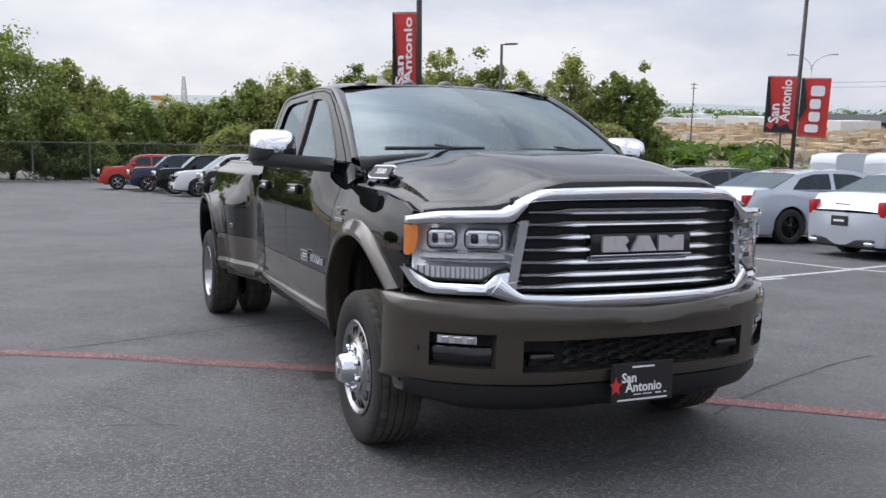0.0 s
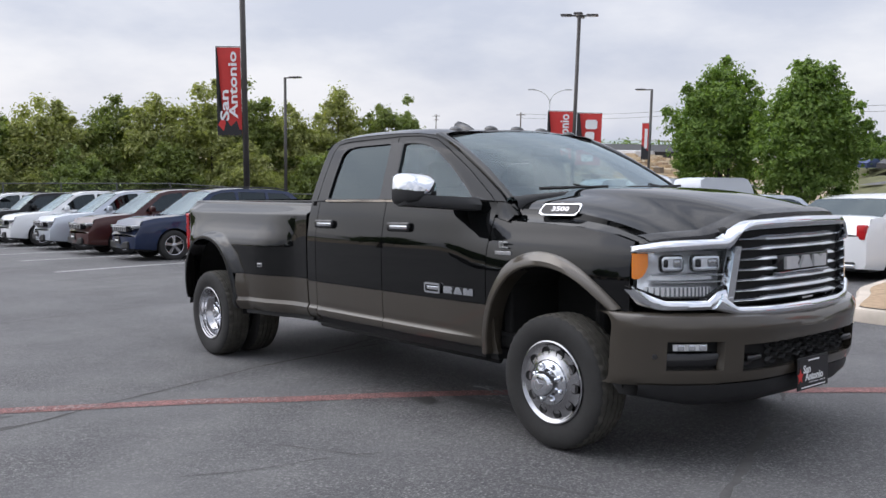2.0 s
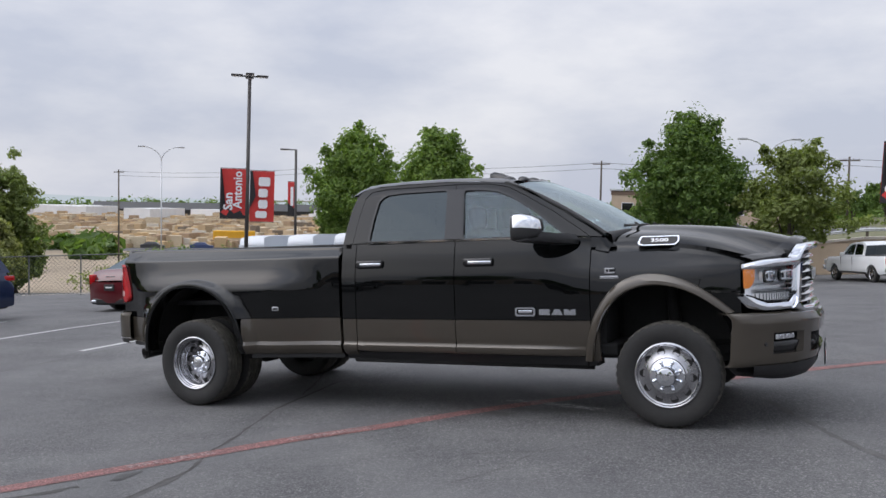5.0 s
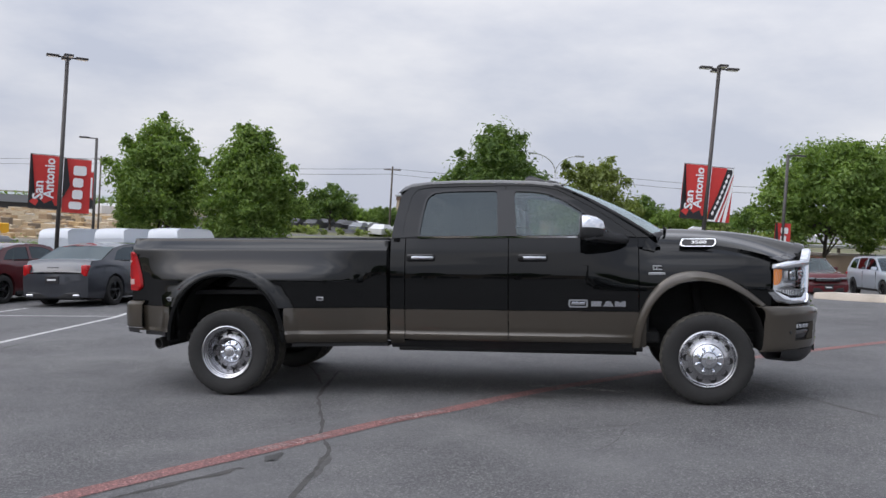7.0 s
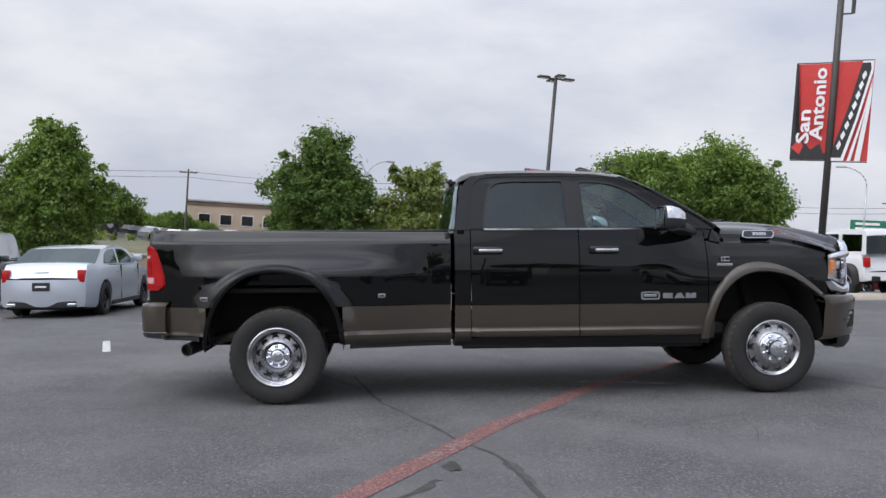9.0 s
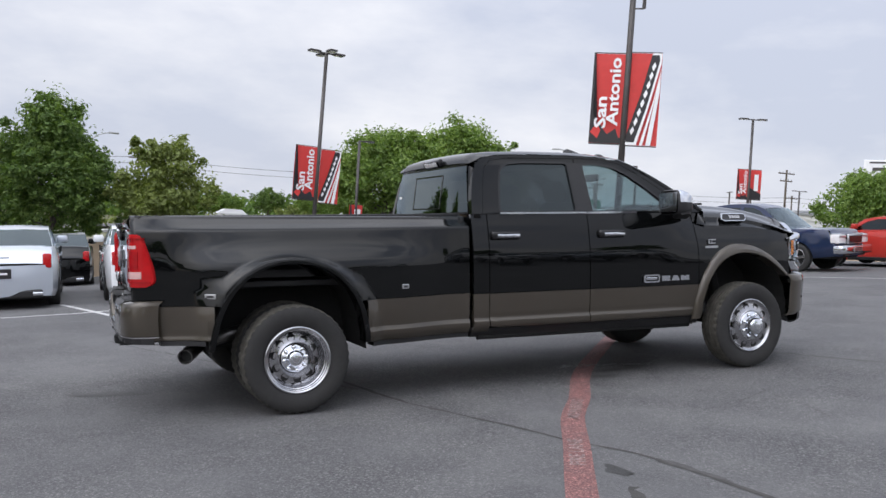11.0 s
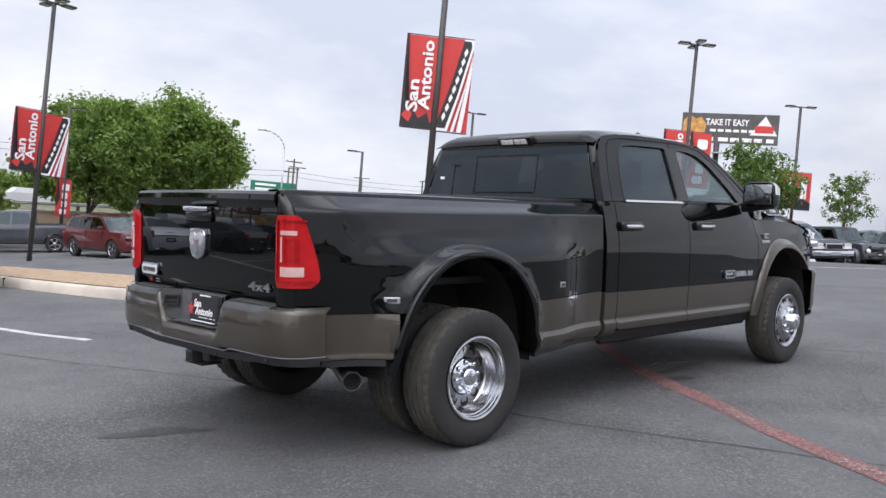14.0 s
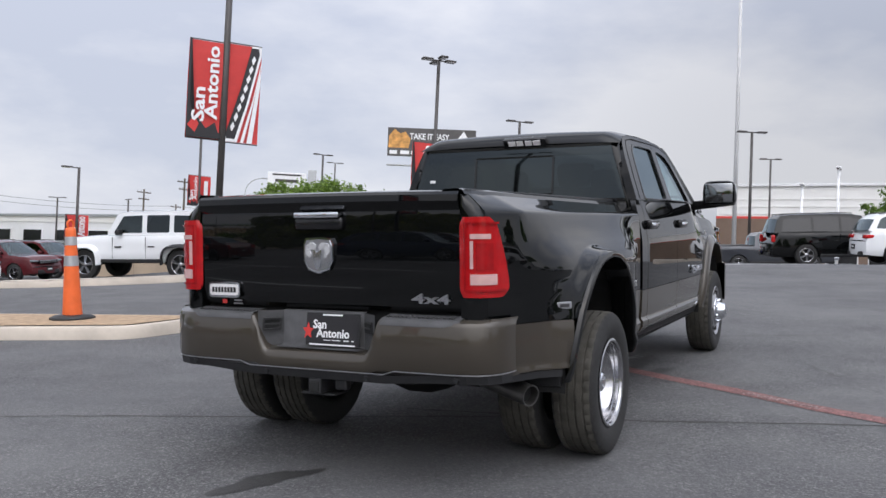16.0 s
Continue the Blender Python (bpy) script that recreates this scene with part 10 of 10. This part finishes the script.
# ---- far buildings ----
def building(name, x0, x1, y0, y1, z1, label, wall_mat, bands=(), openings=(), face="y0", roof="galv"):
    z0 = min(gz(x, y) for x in (x0, x1) for y in (y0, y1)) - 0.3
    b = thing(name, Matrix(), label, "building", kind="")
    part("wall", new_box(x0, x1, y0, y1, z0, z1), M[wall_mat], b)
    part("roof", new_box(x0 - 0.25, x1 + 0.25, y0 - 0.25, y1 + 0.25, z1, z1 + 0.3, 0.04), M[roof], b, "flat roof edge")
    for za, zb, mt in bands:
        part("band", new_box(x0 - 0.08, x1 + 0.08, y0 - 0.08, y1 + 0.08, za, zb), M[mt], b, "coloured wall band")
    for u0, u1, za, zb in openings:
        if face == "y0":
            w = part("window", new_box(x0 + u0 * (x1 - x0), x0 + u1 * (x1 - x0), y0 - 0.10, y0 + 0.1, za, zb), M["white_wall"], b)
            part("pane", new_box(x0 + u0 * (x1 - x0) + 0.1, x0 + u1 * (x1 - x0) - 0.1, y0 - 0.13, y0 - 0.05, za + 0.1, zb - 0.1), M["gloss_black"], w)
        elif face == "x0":
            w = part("window", new_box(x0 - 0.10, x0 + 0.1, y0 + u0 * (y1 - y0), y0 + u1 * (y1 - y0), za, zb), M["white_wall"], b)
            part("pane", new_box(x0 - 0.13, x0 - 0.05, y0 + u0 * (y1 - y0) + 0.1, y0 + u1 * (y1 - y0) - 0.1, za + 0.1, zb - 0.1), M["gloss_black"], w)
        else:
            w = part("window", new_box(x0 + u0 * (x1 - x0), x0 + u1 * (x1 - x0), y1 - 0.1, y1 + 0.10, za, zb), M["white_wall"], b)
            part("pane", new_box(x0 + u0 * (x1 - x0) + 0.1, x0 + u1 * (x1 - x0) - 0.1, y1 + 0.05, y1 + 0.13, za + 0.1, zb - 0.1), M["gloss_black"], w)
    return b


M["brown_wall"] = simple("brown_building_wall", (0.16, 0.11, 0.08), 0.85, 0, 0.15, 0.3)
M["pale_panel"] = simple("pale_cream_wall_panels", (0.74, 0.73, 0.70), 0.8, 0, 0.06, 0.3)
wb = building("showroom", 95.0, 125.0, -30.0, 15.0, 11.0, "large cream building with a red band over a brown base", "pale_panel", ((1.0, 7.5, "brown_wall"), (7.5, 7.75, "banner_red")), [(0.50 + 0.09 * i, 0.57 + 0.09 * i, 1.4, 4.2) for i in range(5)], "x0", "white_wall")
for i in range(1, 4):
    part("panel_joint", new_box(94.93, 95.0, -30.0, 15.0, 7.2 + 0.8 * i, 7.225 + 0.8 * i), M["pale_panel"], wb)
building("white_store", 62.0, 84.0, 70.0, 96.0, 5.0, "low white store across the road", "white_wall", ((4.4, 5.0, "pale_panel"),), [(0.1 + 0.2 * i, 0.22 + 0.2 * i, 1.6, 3.6) for i in range(4)], "x0")
building("white_store", 86.0, 104.0, 66.0, 90.0, 6.0, "low white store across the road", "white_wall", (), [(0.1 + 0.2 * i, 0.22 + 0.2 * i, 2.0, 4.0) for i in range(4)], "x0")
building("tan_building", -30.0, -4.0, 124.0, 140.0, 3.9, "low tan building with a flat roof beyond the road", "tan_wall", ((3.3, 3.9, "brown_wall"),), [(0.06 + 0.12 * i, 0.13 + 0.12 * i, 0.6, 2.2) for i in range(7)])
building("low_building", -30.0, 6.0, -62.0, -50.0, 2.6, "long low building behind the lot", "tan_wall", (), [(0.05 + 0.1 * i, 0.11 + 0.1 * i, -0.6, 1.4) for i in range(9)], "y1")
building("low_building", 9.0, 46.0, -64.0, -50.0, 5.2, "long low building behind the lot", "pale_panel", (), [(0.05 + 0.1 * i, 0.11 + 0.1 * i, 1.8, 3.8) for i in range(9)], "y1")

# ---- low country: timber yard, roofs, woods, hills ----
m_, n_, l_, b_ = material("stacked_timber")
g_ = n_.new("ShaderNodeNewGeometry")
r_ = ramp(n_, l_, g_.outputs["Random Per Island"], [(0.0, (0.56, 0.44, 0.29)), (0.25, (0.50, 0.37, 0.22)), (0.45, (0.62, 0.52, 0.37)), (0.66, (0.38, 0.27, 0.17)), (0.78, (0.60, 0.42, 0.22)), (0.88, (0.64, 0.60, 0.52)), (0.96, (0.20, 0.16, 0.12))])
r_.color_ramp.interpolation = "CONSTANT"
w_ = n_.new("ShaderNodeTexWave")
w_.bands_direction = "Z"
w_.inputs["Scale"].default_value, w_.inputs["Distortion"].default_value = 1.6, 3.0
tc_ = n_.new("ShaderNodeTexCoord")
l_.new(tc_.outputs["Object"], w_.inputs["Vector"])
x_ = n_.new("ShaderNodeMixRGB")
x_.blend_type, x_.inputs["Fac"].default_value = "MULTIPLY", 0.35
l_.new(r_.outputs["Color"], x_.inputs["Color1"])
l_.new(w_.outputs["Color"], x_.inputs["Color2"])
l_.new(x_.outputs["Color"], b_.inputs["Base Color"])
b_.inputs["Roughness"].default_value = 0.85
M["timber"] = m_


def scatter_boxes(name, n, az, dist, sx, sy, sz, seed, mat, label, category):
    rnd = random.Random(seed)
    V, F = [], []
    for _ in range(n):
        a, d = radians(rnd.uniform(*az)), rnd.uniform(*dist)
        x, y = 4 + d * math.cos(a), -5 + d * math.sin(a)
        m = Matrix.Translation((x, y, gz(x, y) - 0.3)) @ pose(0, 0, 0, 0, 0, rnd.choice((20, 110)) + rnd.uniform(-22, 22))
        lx, ly, lz = rnd.uniform(*sx) / 2, rnd.uniform(*sy) / 2, rnd.uniform(*sz)
        b = len(V)
        V += [tuple(m @ Vector((i * lx, j * ly, k * lz))) for k in (0, 1) for i, j in ((-1, -1), (1, -1), (1, 1), (-1, 1))]
        F += [(b + 4, b + 5, b + 6, b + 7)] + [(b + i, b + (i + 1) % 4, b + 4 + (i + 1) % 4, b + 4 + i) for i in range(4)]
    me = bpy.data.meshes.new(name)
    me.from_pydata(V, [], F)
    me.materials.append(M[mat])
    tagged(new(name, me), label, category, kind="stuff")


scatter_boxes("timber_stacks", 2600, (116, 146), (185, 440), (2, 7), (0.8, 2.4), (0.4, 2.6), 31, "timber", "stacks of sawn timber in a far yard", "timber stacks")
scatter_boxes("timber_stacks", 420, (118, 145), (220, 450), (2.5, 6), (1.5, 3), (1.2, 3.6), 32, "timber", "tall stacks of sawn timber in a far yard", "timber stacks")
scatter_boxes("far_roofs", 26, (120, 147), (380, 560), (14, 34), (10, 20), (3.5, 6.0), 33, "white_wall", "pale roofs of low sheds far off", "sheds")
container = thing("container", Matrix.Translation((-121.0, 151.0, gz(-121, 151))) @ pose(0, 0, 0, 0, 0, 38), "bright yellow container in the timber yard", "container")
M["yellow"] = simple("yellow_container_paint", (0.65, 0.36, 0.02), 0.6, 0, 0.1, 0.5)
part("body", new_box(-4.5, 4.5, -1.5, 1.5, 0, 3.0, 0.05), M["yellow"], container)
for i in range(18):
    part("rib", new_box(-4.4 + 0.5 * i, -4.2 + 0.5 * i, -1.56, -1.5, 0.1, 2.9), M["yellow"], container)
shed = thing("timber_shed", Matrix.Translation((-285.0, 345.0, gz(-285, 345))) @ pose(0, 0, 0, 0, 0, 38), "long dark grey timber shed with a low pitched roof", "shed")
part("wall", new_box(-55, 55, -9, 9, 0, 4.0), M["grey_plastic"], shed)
bm = bmesh.new()
flat_poly(bm, [(-56, -10, 4.0), (-56, 10, 4.0), (-56, 0, 7.4)], (1, 0, 0), 112.0)
bmesh.ops.recalc_face_normals(bm, faces=bm.faces)
part("roof", bm, M["grey_plastic"], shed, "dark pitched roof")

rng = np.random.default_rng(8)
cl = []
for i in range(520):
    a, d = radians(rng.uniform(98, 164)), rng.uniform(470, 760)
    cl.append((4 + d * math.cos(a), -5 + d * math.sin(a), -8.5 + rng.uniform(1.0, 5.5), rng.uniform(3, 6)))
for i in range(60):
    a, d = radians(rng.uniform(136, 146)), rng.uniform(150, 190)
    cl.append((4 + d * math.cos(a), -5 + d * math.sin(a), -8.5 + rng.uniform(0.4, 2.0), rng.uniform(1.2, 2.4)))
ob = new("far_woods", leaf_mesh("far_woods", rng, np.array(cl), 24, 1.1, M["leaf_dark"]))
tagged(ob, "dark green woods beyond the timber yard", "woods", kind="stuff")
rng = np.random.default_rng(5)
cl = []
for i in range(420):
    a, d = radians(rng.uniform(36, 100)), rng.uniform(150, 230)
    x, y = 4 + d * math.cos(a), -5 + d * math.sin(a)
    cl.append((x, y, gz(x, y) + rng.uniform(0.4, 3.0), rng.uniform(1.5, 3.0)))
ob = new("far_woods", leaf_mesh("far_woods", rng, np.array(cl), 26, 0.55, M["leaf_dark"]))
tagged(ob, "dark green tree belt beyond the road", "woods", kind="stuff")

# hills on the horizon: a glowing sheet with the haze put into its colour
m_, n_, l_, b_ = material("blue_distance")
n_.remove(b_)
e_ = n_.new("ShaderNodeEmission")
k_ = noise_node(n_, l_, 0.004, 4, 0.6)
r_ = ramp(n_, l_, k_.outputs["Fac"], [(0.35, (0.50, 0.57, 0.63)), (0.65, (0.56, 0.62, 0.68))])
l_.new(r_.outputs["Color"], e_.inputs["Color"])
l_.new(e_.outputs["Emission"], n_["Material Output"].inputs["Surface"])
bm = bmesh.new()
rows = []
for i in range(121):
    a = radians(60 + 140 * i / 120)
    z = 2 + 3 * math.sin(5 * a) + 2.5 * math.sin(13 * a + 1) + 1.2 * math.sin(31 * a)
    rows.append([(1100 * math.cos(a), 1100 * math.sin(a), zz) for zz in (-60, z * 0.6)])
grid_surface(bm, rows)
tagged(part("hills_backdrop", bm, m_), "glowing backdrop of hills with haze painted blue", "backdrop", kind="structure")

rng = np.random.default_rng(15)
cl = []
for i in range(200):
    x = rng.uniform(-38, 60)
    y = 92.0 + rng.normal() * 0.8
    cl.append((x, y, gz(x, y) + rng.uniform(0.1, 0.6), rng.uniform(0.4, 0.8)))
ob = new("hedge", leaf_mesh("hedge", rng, np.array(cl), 30, 0.22, M["leaf_olive"]))
tagged(ob, "low green shrubs along the verge beyond the wall", "hedge", kind="stuff")

drape("road", [(-140, 112), (-100, 140), (-62, 162)], 14.0, M["asphalt"], 0.05, "pale grey road in the low country", "road", seg=8)
far_cars([(-104 + 2.9 * i, 150 + 2.0 * i, 38) for i in range(8)] + [(-128 + 7.5 * i, 120 + 5.4 * i, 36) for i in range(6)], "white cars parked along the far road")
